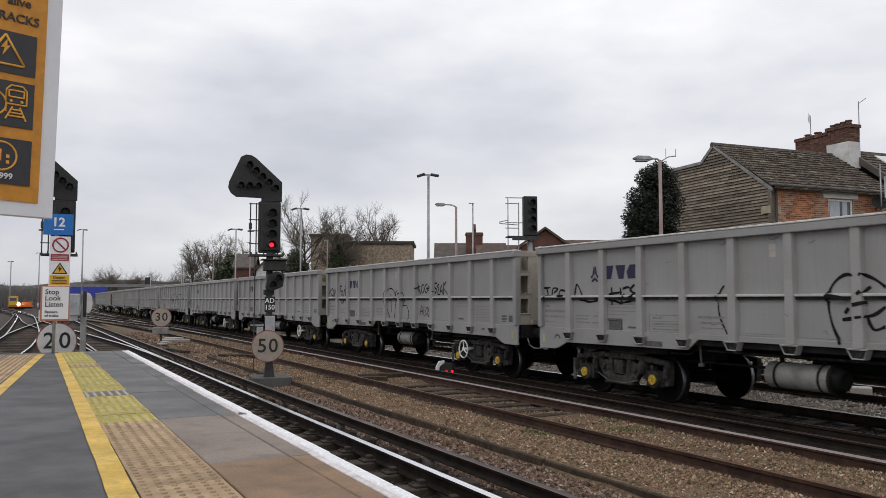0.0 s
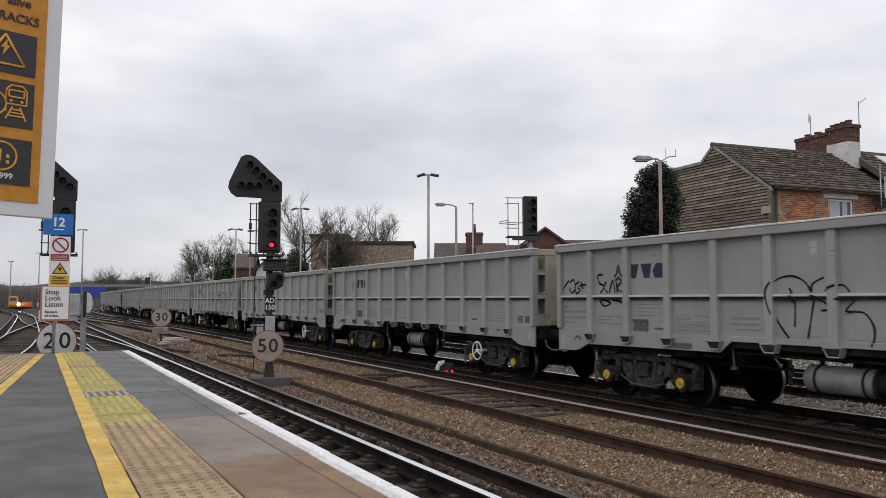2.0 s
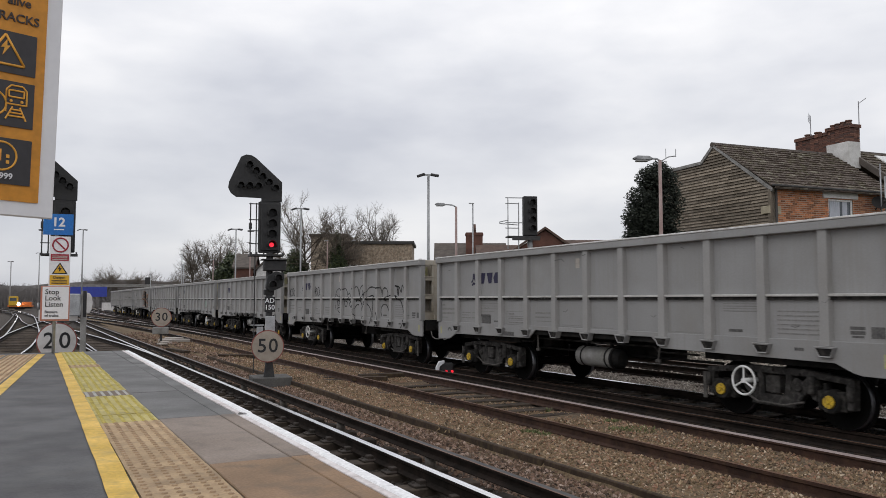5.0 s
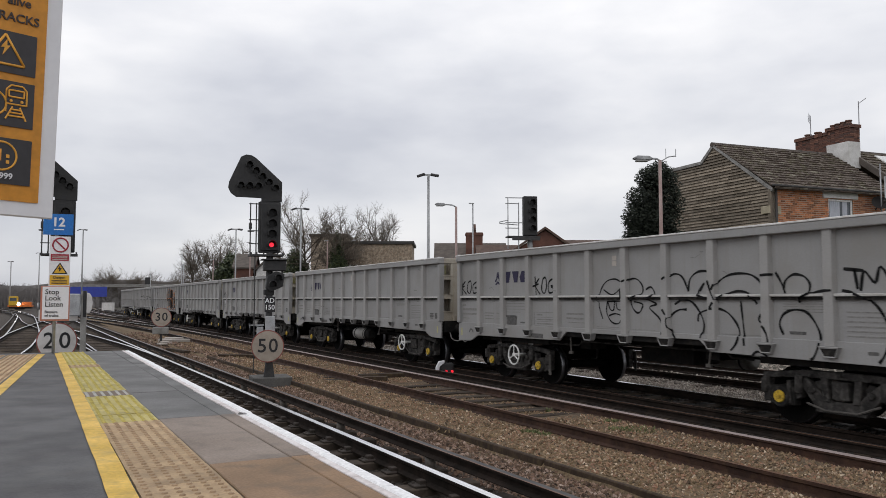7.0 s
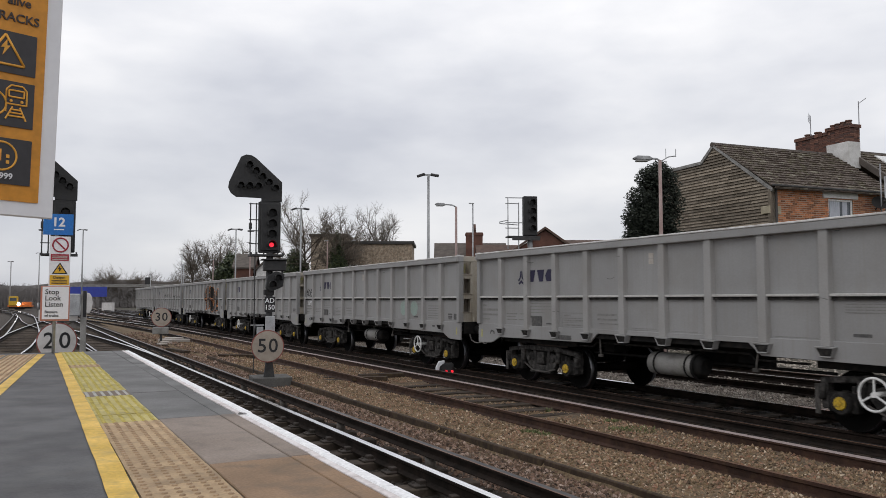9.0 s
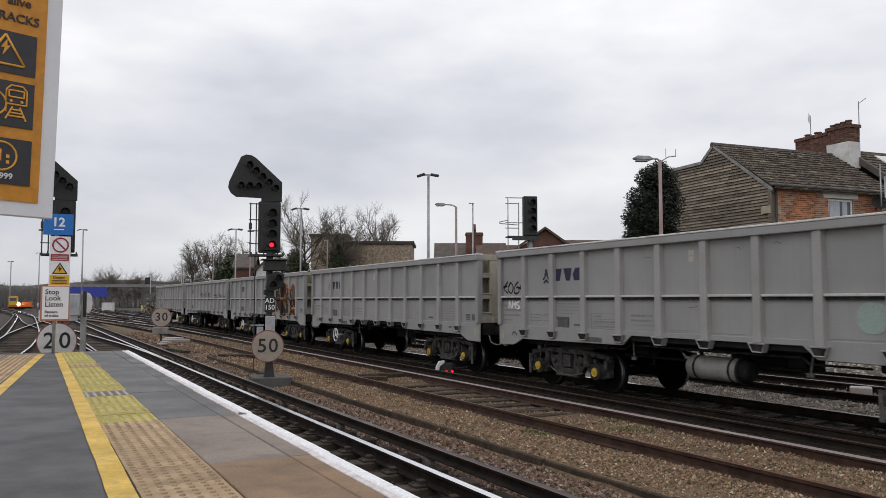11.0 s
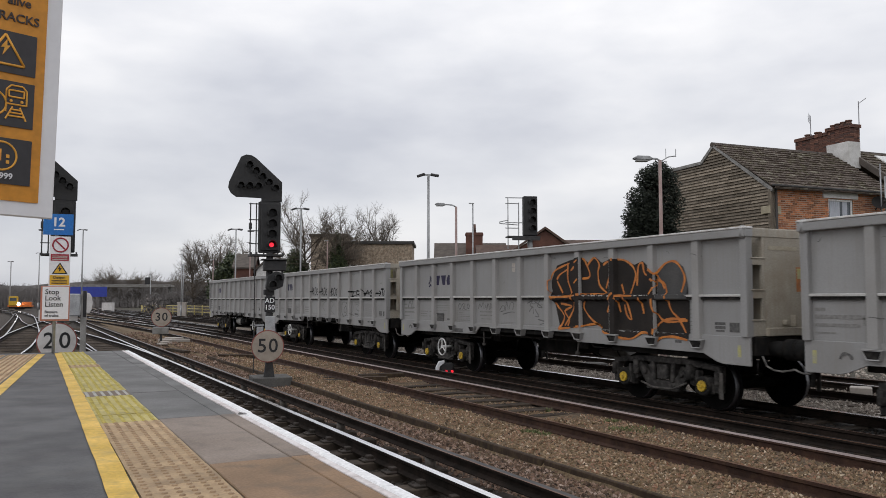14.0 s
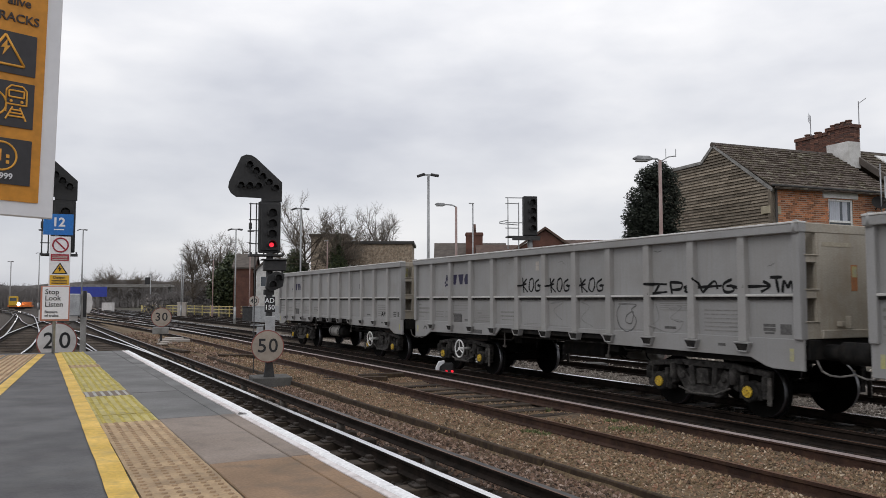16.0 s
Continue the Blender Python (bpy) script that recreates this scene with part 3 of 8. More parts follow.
STONE_BROWN = island_mat("brown_stone_tones", [(0.048, 0.032, 0.02), (0.17, 0.115, 0.064), (0.27, 0.187, 0.105), (0.11, 0.074, 0.043), (0.39, 0.277, 0.168), (0.24, 0.118, 0.07), (0.13, 0.1, 0.054),
                                              (0.32, 0.19, 0.13), (0.18, 0.128, 0.072), (0.58, 0.46, 0.34)])
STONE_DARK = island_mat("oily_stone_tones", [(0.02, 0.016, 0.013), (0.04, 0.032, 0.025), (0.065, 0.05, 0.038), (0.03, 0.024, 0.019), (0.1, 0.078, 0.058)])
STONE_MID = island_mat("sooty_brown_stone_tones", [(0.03, 0.02, 0.014), (0.11, 0.068, 0.043), (0.2, 0.125, 0.082), (0.06, 0.038, 0.026), (0.34, 0.23, 0.17), (0.14, 0.078, 0.05), (0.42, 0.32, 0.26)])
STONE_GREY = island_mat("grey_stone_tones", [(0.13, 0.115, 0.1), (0.3, 0.26, 0.22), (0.4, 0.35, 0.3), (0.17, 0.14, 0.115), (0.52, 0.47, 0.41), (0.25, 0.2, 0.16)])
stones("cess_gravel", "loose brown and buff stones between the lines", [(5.36, 6.62, 2.5, 24, 22000, 0.022), (6.8, 8.1, 3.0, 11.2, 9500, 0.022), (6.8, 8.1, 11.0, 16.0, 1500, 0.02), (6.8, 8.1, 16.0, 28, 4500, 0.026), (5.36, 8.1, 24, 45, 6000, 0.034)], STONE_BROWN, 3)
stones("brown_ballast", "rough brown ballast beside the running line", [(4.3, 5.26, 3, 24, 15000, 0.027), (4.2, 5.9, 24, 48, 4000, 0.045)], STONE_MID, 5)
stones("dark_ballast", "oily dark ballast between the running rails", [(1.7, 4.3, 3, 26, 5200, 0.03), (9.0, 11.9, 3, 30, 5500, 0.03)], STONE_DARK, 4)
stones("grey_ballast", "clean pale grey ballast beyond the train", [(11.75, 13.6, 3, 36, 17000, 0.033), (13.6, 16.5, 3, 36, 12000, 0.04), (16.5, 25, 5, 36, 9000, 0.05)], STONE_GREY, 6)


def build_edging():
    t = thing("timber_edging", "dark mossy timber edging board along the raised cess", "edging", kind="structure")
    y = 1.0
    M["edging"] = mat("mossy_dark_timber", (0.05, 0.031, 0.019), (0.032, 0.021, 0.014), 4, 0.95, bump=0.5, fine=30, dirt=(0.095, 0.07, 0.035), dirt_amount=0.6, piece=0.2)
    while y < 26:
        l = random.uniform(2.0, 2.9)
        part("board", boxes((5.27 + random.uniform(-0.01, 0.01), 5.335, y, y + l - 0.02, -0.32, -0.075 + random.uniform(-0.02, 0.01)), bevel=0.01), "edging", t,
             at=pose(0, 0, 0, 0, 0, 0))
        y += l


build_edging()
M["weed"] = island_mat("weed_green_tones", [(0.08, 0.1, 0.035), (0.13, 0.155, 0.055), (0.17, 0.18, 0.08), (0.1, 0.115, 0.045)])
M["straw"] = island_mat("dry_straw_tones", [(0.2, 0.14, 0.07), (0.28, 0.2, 0.11), (0.13, 0.09, 0.05)])


def weed(x, y, r, count, mt="weed", tall=0.065):
    bm = B()
    for _ in range(count):
        a, d = random.uniform(0, 6.28), r * random.random() ** 0.6
        px, py = d * math.cos(a), d * math.sin(a)
        h, w = random.uniform(0.4, 1.0) * tall, random.uniform(0.008, 0.018)
        b = random.uniform(0, 6.28)
        lx, ly = random.uniform(-0.06, 0.06), random.uniform(-0.06, 0.06)
        c, s = math.cos(b) * w, math.sin(b) * w
        v = [bm.verts.new(q) for q in ((px - c, py - s, 0), (px + c, py + s, 0), (px + lx * 0.6 + c * 0.9, py + ly * 0.6 + s * 0.9, h * 0.7), (px + lx, py + ly, h))]
        bm.faces.new(v[:3]), bm.faces.new((v[0], v[2], v[3]))
    z = ground_height(x, y) - 0.01
    tagged(part("weed_tuft", bm, mt, at=pose(x, y, z)), "small green weed tuft growing in the ballast" if mt == "weed" else "dry dead stalks lying on the ballast", "weed",
           kind="stuff")


for wx, wy, wr, wc in ((6.35, 9.55, 0.13, 90), (6.45, 9.35, 0.12, 60), (7.72, 8.84, 0.28, 160), (7.5, 9.0, 0.14, 80), (7.9, 9.65, 0.13, 70), (8.02, 11.5, 0.1, 40), (6.6, 11.9, 0.1, 40)):
    weed(wx, wy, wr, wc)
for wx, wy in ((5.45, 10.0), (5.6, 9.6), (5.9, 17.0), (6.3, 19.0)):
    weed(wx, wy, 0.3, 45, "straw", 0.05)


# ---------------- signals ----------------
def disc(bm, x, y, z, r, depth, n=28):
    tube(bm, (x, y, z), (x, y - depth, z), r, r, n)


def hooded_lens(parent, x, z, y, r=0.075, lit=False):
    bm = B()
    disc(bm, x, y, z, r * (0.68 if lit else 1), 0.012, 18)
    part("lens", finish(bm), "red_lamp" if lit else "lens", parent, "lit red lens" if lit else "")
    bm = B()
    n = 14
    prev = None
    for i in range(n + 1):
        a = math.radians(-30 + 240 * i / n)
        c, s = math.cos(a), math.sin(a)
        reach = 0.19 if i not in (0, n) else 0.1
        q = [bm.verts.new((x + rr * c, yy, z + rr * s)) for rr, yy in ((r + 0.012, y), (r + 0.018, y - reach), (r + 0.03, y - reach), (r + 0.024, y))]
        if prev:
            for j in range(4):
                bm.faces.new((prev[j], prev[(j + 1) % 4], q[(j + 1) % 4], q[j]))
        prev = q
    part("hood", finish(bm), "black_paint", parent)


def roundel(at, number, r, wide=0.68, bold=0.01, field="sign_pale"):
    """A round speed board on a short post, its number in black."""
    s = thing("speed_sign", "round white speed board with black number " + number + " and red rim", "speed sign", at=at, group="speed boards")
    bm = B()
    disc(bm, 0, 0.02, 0, r, 0.03, 36)
    part("rim", finish(bm), "rim_red", s)
    bm = B()
    disc(bm, 0, -0.011, 0, r * 0.94, 0.006, 36)
    part("board", finish(bm), field, s)
    for i, ch in enumerate(number):
        lettering(ch, r * 1.2, "letter_black", s, face(r * wide * (i - 0.5), -0.02, 0), "numeral", bold=bold)
    return s


def build_signal(name, label, at, lit_row, extras):
    s = thing(name, label, "railway signal", at=at, group="colour light signals")
    bm = B()
    tube(bm, (0, 0, -0.3), (0, 0, 2.78), 0.075, n=16)
    part("post", finish(bm), "dark_steel", s)
    part("head", boxes((-0.24, 0.235, -0.02, 0.2, 2.78, 3.94), (-0.21, 0.2, -0.06, -0.02, 2.82, 3.9), bevel=0.02), "black_paint", s)
    part("hinge_bar", boxes((-0.26, -0.24, 0.0, 0.06, 2.8, 3.92)), "dark_steel", s)
    for i in range(4):
        hooded_lens(s, 0.03, 3.66 - 0.235 * i, -0.062, lit=i == lit_row)
    # platform and ladder cage
    bm = B()
    box(bm, -0.45, 0.3, -0.12, 0.32, 2.7, 2.74)
    for x in (-0.42, -0.3, -0.15, 0.0, 0.15, 0.27):
        box(bm, x - 0.015, x + 0.015, -0.14, -0.12, 2.7, 2.78)
    part("service_platform", finish(bm), "dark_steel", s)
    for x, y in ((-0.43, 0.05), (-0.3, 0.05)):
        bm = B()
        tube(bm, (x, y, 2.72), (x, y, 3.9), 0.014, n=6)
        part("upright", finish(bm), "dark_steel", s)
    for z in (2.98, 3.27, 3.52, 3.88):
        bm = B()
        tube(bm, (-0.46, 0.05, z), (-0.24, 0.05, z), 0.013, n=6)
        part("rung", finish(bm), "dark_steel", s)
    part("junction_box", boxes((-0.46, -0.4, 0.0, 0.1, 3.3, 3.45), (-0.5, -0.36, -0.05, 0.0, 3.24, 3.27), bevel=0.008), "dark_steel", s)
    # direction indicator with rows of small lenses
    bm = B()
    prism(bm, [(-0.66, 4.93), (-0.55, 4.985), (-0.43, 4.975), (-0.33, 4.92), (0.26, 4.39), (0.26, 3.94), (-0.2, 3.94), (-0.2, 4.01), (-0.76, 4.02), (-0.87, 4.1), (-0.93, 4.22), (-0.91, 4.36)], 0.05, face(0, 0.05, 0))
    ind = part("indicator", finish(bm, 0.01), "black_paint", s, "black triangular direction indicator")
    part("bracket", boxes((-0.14, 0.16, 0.03, 0.12, 3.93, 4.05)), "dark_steel", s)
    for i in range(5):
        hooded_lens(ind, -0.48 + 0.145 * i, 4.74 - 0.125 * i, 0.0, 0.05)
    for i in range(3):
        hooded_lens(ind, -0.66 + 0.19 * i, 4.27, 0.0, 0.05)
    if not extras:
        return s
    part("plinth", boxes((-0.36, 0.5, -0.3, 0.55, -0.3, 0.015), bevel=0.02), "concrete", s, "weathered concrete plinth")
    part("theatre_box", boxes((-0.14, 0.34, -0.2, 0.1, 2.37, 2.6), (-0.2, 0.36, -0.26, 0.1, 2.6, 2.63), bevel=0.012), "black_paint", s)
    bm = B()
    prism(bm, [(-0.1, 1.98), (0.02, 1.9), (0.28, 2.02), (0.31, 2.3), (0.12, 2.36), (-0.06, 2.25)], 0.2, face(0, 0.0, 0))
    box(bm, 0.26, 0.28, -0.16, -0.02, 2.1, 2.4)
    box(bm, -0.12, 0.1, -0.1, 0.1, 1.83, 1.95)
    sub = part("subsidiary_signal", finish(bm, 0.015), "black_paint", s)
    hooded_lens(sub, 0.16, 2.2, -0.2, 0.06)
    hooded_lens(sub, 0.04, 2.06, -0.2, 0.06)
    part("name_plate", boxes((-0.11, 0.12, -0.12, -0.1, 1.45, 1.79), bevel=0.004), "letter_black", s)
    lettering("AD", 0.15, "sign_white", s, face(0, -0.122, 1.7), "plate_letters")
    lettering("150", 0.15, "sign_white", s, face(0, -0.122, 1.55), "plate_letters")
    part("grey_case", boxes((-0.09, 0.12, -0.16, -0.08, 0.98, 1.36), bevel=0.015), "grey_box", s)
    part("case", boxes((-0.26, -0.13, -0.1, 0.06, 0.9, 1.12), (-0.4, -0.1, -0.03, 0.03, 1.14, 1.17), bevel=0.01), "grey_box", s)
    bm = B()
    pipe(bm, [(-0.33, -0.05, 0.1), (-0.33, -0.05, 2.75)], 0.012, 6)
    part("cable", finish(bm), "dark_steel", s)
    bm = B()
    prism(bm, [(-0.13, -0.05), (0.13, -0.05), (0.07, 0.36), (-0.07, 0.36)], 0.1, face(0, -0.1, 0))
    part("foot", finish(bm, 0.01), "dark_steel", s)
    return s


build_signal("colour_light_signal", "black four-aspect railway signal with a red lamp lit and direction indicator", pose(4.86, 17.75, 0, 0, 0, -8), 3, True)
build_signal("colour_light_signal", "black four-aspect railway signal showing red beyond the platform end", pose(0.72, 19.65, 0, 0, 0, -3), 3, False)
roundel(pose(4.775, 17.5, 0.7, 0, 0, -12), "50", 0.355, field="sign_stained")


def build_far_signal():
    s = thing("colour_light_signal", "black signal seen with its dark lenses beside a tubular cage", "railway signal", at=pose(13.92, 20.8, 0, 0, 0, -20), group="colour light signals")
    bm = B()
    tube(bm, (0, 0, -0.3), (0, 0, 3.7), 0.08, n=14)
    part("post", finish(bm), "galv", s)
    part("head", boxes((-0.22, 0.22, -0.1, 0.12, 3.72, 4.95), bevel=0.02), "black_paint", s)
    for i in range(4):
        hooded_lens(s, 0.04, 4.74 - 0.27 * i, -0.1, 0.08)
    part("service_platform", boxes((-0.72, 0.3, -0.15, 0.3, 3.66, 3.7), (-0.6, 0.28, -0.16, -0.14, 3.56, 3.66)), "dark_steel", s)
    for x in (-0.7, -0.36):
        bm = B()
        tube(bm, (x, 0.0, 3.3), (x, 0.0, 4.9 if x < -0.5 else 4.75), 0.016, n=6)
        part("upright", finish(bm), "galv", s)
    for z, x1 in ((4.9, -0.2), (4.72, -0.36), (4.12, -0.2), (3.95, -0.36)):
        bm = B()
        tube(bm, (-0.78, 0.0, z), (x1, 0.0, z), 0.016, n=6)
        part("rung", finish(bm), "galv", s)
    bm = B()
    pipe(bm, [(-0.7, 0, 4.2), (-0.98, -0.1, 4.13), (-0.98, -0.1, 4.08), (-0.4, 0, 4.05)], 0.016, 6)
    part("hoop", finish(bm), "galv", s)


build_far_signal()


def build_ground_signal():
    s = thing("ground_signal", "small white hooded shunting signal with two red lamps on the ballast", "railway signal", at=pose(9.0, 17.2, -0.1, 0, 0, -20))
    bm = B()
    prism(bm, [(-0.2, 0.0), (-0.13, 0.0), (-0.1, 0.22), (0.02, 0.3), (0.02, 0.36), (-0.12, 0.34), (-0.19, 0.2)], 0.12, face(0, 0.1, 0))
    part("bracket", finish(bm, 0.008), "sign_white", s)
    part("case", boxes((-0.08, 0.24, -0.02, 0.16, 0.02, 0.3), bevel=0.03), "black_paint", s)
    for x, z in ((0.06, 0.1), (0.2, 0.1)):
        bm = B()
        disc(bm, x, -0.02, z, 0.032, 0.02, 14)
        part("lamp", finish(bm), "red_small", s, "lit red lamp")
    part("base", boxes((-0.22, 0.26, -0.1, 0.2, -0.1, 0.02), bevel=0.01), "dark_steel", s)


build_ground_signal()


def loose_timber(x, y, turn, length, z=0.0):
    t = thing("loose_timber", "weathered brown timber lying loose on the ballast", "timber", at=pose(x, y, ground_height(x, y) + 0.01 + z, 0, random.uniform(-2, 2), turn), group="loose timbers")
    part("baulk", boxes((-0.11, 0.11, -length / 2, length / 2, 0.0, 0.1), bevel=0.012), "edging", t)


for row in ((7.0, 17.0, 62, 0.8), (7.5, 17.5, 84, 1.1), (6.2, 26.0, 60, 1.4), (5.0, 30.5, 10, 2.0)):
    loose_timber(*row)


def ballast_block(x, y, w, l, h, material, label, turn=0.0):
    t = thing("concrete_block", label, "block", at=pose(x, y, ground_height(x, y), 0, 0, turn), group="blocks on the ballast")
    part("block", boxes((-w / 2, w / 2, -l / 2, l / 2, -0.02, h), bevel=0.02), material, t)


ballast_block(14.0, 17.9, 0.75, 0.5, 0.14, "concrete", "grey concrete block lying on the far ballast", -20)
ballast_block(14.75, 10.35, 0.3, 0.4, 0.16, "sign_pale", "pale lump of concrete on the far ballast", 35)


# speed boards
r30 = roundel(pose(5.2, 36.0, 0.98, 0, 0, -10), "30", 0.41, field="sign_stained")
part("post", boxes((-0.05, 0.05, 0.03, 0.1, -1.2, 0.3), bevel=0.005), "dark_steel", r30)
part("box", boxes((-0.35, 0.3, -0.1, 0.2, -0.72, -0.42), bevel=0.02), "tank", r30)
r20 = roundel(pose(0.585, 17.6, 0.905, 0, 0, -3), "20", 0.37, 0.76, 0.01, "sign_clean")
part("post", boxes((-0.04, 0.04, 0.03, 0.1, -1.3, 0.3), bevel=0.005), "dark_steel", r20)
part("plate", boxes((-0.34, 0.36, -0.005, 0.02, 0.4, 0.62), bevel=0.005), "sign_clean", r20)
r40 = roundel(pose(15.9, 62.5, 1.63, 0, 0, -12), "40", 0.4)
part("post", boxes((-0.05, 0.05, 0.03, 0.1, -1.85, 0.3), bevel=0.005), "galv", r40)
rb = roundel(pose(17.6, 110.0, 2.0, 0, 0, -6), "", 0.45)
part("post", boxes((-0.05, 0.05, 0.03, 0.1, -2.3, 0.3), bevel=0.005), "galv", rb)


# point machine covers in pale concrete by the thirty board
def build_cover(x, y, w, l, h):
    c = thing("point_cover", "pale concrete equipment cover lying on the ballast", "cover", at=pose(x, y, -0.14, 0, 0, 20))
    part("slab", boxes((-w / 2, w / 2, -l / 2, l / 2, 0, h), (-w * 0.3, w * 0.3, -l * 0.3, l * 0.3, h, h + 0.06), bevel=0.02), "sign_pale", c)


build_cover(5.9, 37.0, 0.9, 1.2, 0.14)
build_cover(5.2, 35.0, 0.5, 0.4, 0.08)


# ---------------- platform end post with its boards ----------------
def build_end_post():
    s = thing("warning_sign_post", "stack of blue, white and yellow warning boards on a grey post", "sign post", at=pose(0.397, 13.45, PLAT_Z, 0, 0, -6))
    bm = B()
    tube(bm, (0, 0.04, 0), (0, 0.04, 2.05), 0.023, n=12)
    part("post", finish(bm), "galv", s)

    def board(x0, x1, z0, z1, y, material, name="board", label=""):
        return part(name, boxes((x0, x1, y, y + 0.008, z0, z1), bevel=0.002), material, s, label)

    b = board(-0.185, 0.23, 1.79, 2.11, 0.0, "sign_blue", "car_stop_board", "blue board with white numeral 12")
    lettering("12", 0.185, "sign_white", b, face(0.025, -0.002, 1.98), "numeral", bold=0.03)
    part("bar", boxes((-0.04, 0.1, -0.003, -0.001, 1.865, 1.88)), "sign_white", b)
    low = Matrix.Translation((0, 0, 0.028))
    b = board(-0.09, 0.2, 0.98, 1.74, 0.002, "sign_white", "warning_board", "white board with prohibition and electric hazard symbols")
    b.matrix_basis = low
    bm = B()
    ring(bm, (0.06, 0.0, 1.61), (0, 1, 0), 0.105, 0.011, 32, 6)
    part("red_ring", finish(bm), "sign_red", b)
    part("red_bar", boxes((-0.1, 0.1, -0.003, 0.0, -0.011, 0.011)), "sign_red", b, at=pose(0.06, -0.001, 1.61, 0, 45, 0))
    part("red_panel", boxes((-0.07, 0.18, -0.002, 0.001, 1.37, 1.47)), "sign_red", b)
    for z in (1.44, 1.415, 1.39):
        part("text_bar", boxes((-0.05, 0.16, -0.004, -0.002, z - 0.006, z + 0.006)), "sign_pale", b)
    bm = B()
    prism(bm, [(-0.05, 1.17), (0.17, 1.17), (0.06, 1.345)], 0.003, face(0, 0.001, 0))
    part("triangle", finish(bm), "letter_black", b)
    bm = B()
    prism(bm, [(-0.02, 1.186), (0.14, 1.186), (0.06, 1.318)], 0.003, face(0, -0.002, 0))
    part("triangle_field", finish(bm), "sign_yellow", b)
    bm = B()
    prism(bm, [(0.065, 1.3), (0.03, 1.24), (0.055, 1.245), (0.045, 1.195), (0.09, 1.26), (0.065, 1.255)], 0.003, face(0, -0.005, 0))
    part("bolt", finish(bm), "letter_black", b)
    part("yellow_panel", boxes((-0.075, 0.19, -0.002, 0.001, 1.0, 1.15)), "sign_yellow", b)
    lettering("Danger", 0.055, "letter_black", b, face(0.055, -0.003, 1.115), "word")
    for z in (1.065, 1.03):
        part("text_bar", boxes((-0.05, 0.16, -0.004, -0.002, z - 0.008, z + 0.008)), "sign_brown", b)
    b = board(-0.19, 0.21, 0.46, 0.985, -0.012, "sign_frame", "listen_board", "white board with red edge and black words")
    b.matrix_basis = low
    part("field", boxes((-0.165, 0.195, -0.018, -0.012, 0.485, 0.975), bevel=0.002), "sign_white", b)
    for i, word in enumerate(("Stop", "Look", "Listen")):
        lettering(word, 0.105, "letter_black", b, face(-0.13, -0.02, 0.895 - 0.094 * i), "word", "LEFT")
    lettering("Beware", 0.058, "letter_black", b, face(-0.13, -0.02, 0.595), "word", "LEFT")
    lettering("of trains", 0.058, "letter_black", b, face(-0.13, -0.02, 0.54), "word", "LEFT")


build_end_post()


def build_monitor_post():
    s = thing("equipment_post", "dark post carrying a grey cabinet and a pale curved mirror", "equipment post", at=pose(0.98, 17.3, 0, 0, 0, -5))
    part("post", boxes((0.0, 0.11, -0.05, 0.05, -0.3, 1.9), bevel=0.01), "tank", s)
    part("cabinet", boxes((-0.22, -0.01, -0.12, 0.12, 1.4, 1.84), bevel=0.02), "grey_box", s)
    part("backplate", boxes((0.04, 0.1, -0.06, 0.03, 1.38, 1.9), bevel=0.01), "black_paint", s)
    bm = B()
    prism(bm, [(0.1, 1.44), (0.16, 1.455), (0.2, 1.53), (0.215, 1.65), (0.2, 1.77), (0.16, 1.85), (0.1, 1.865)], 0.1, face(0, 0.05, 0))
    part("mirror", finish(bm, 0.012), "sign_clean", s)


build_monitor_post()


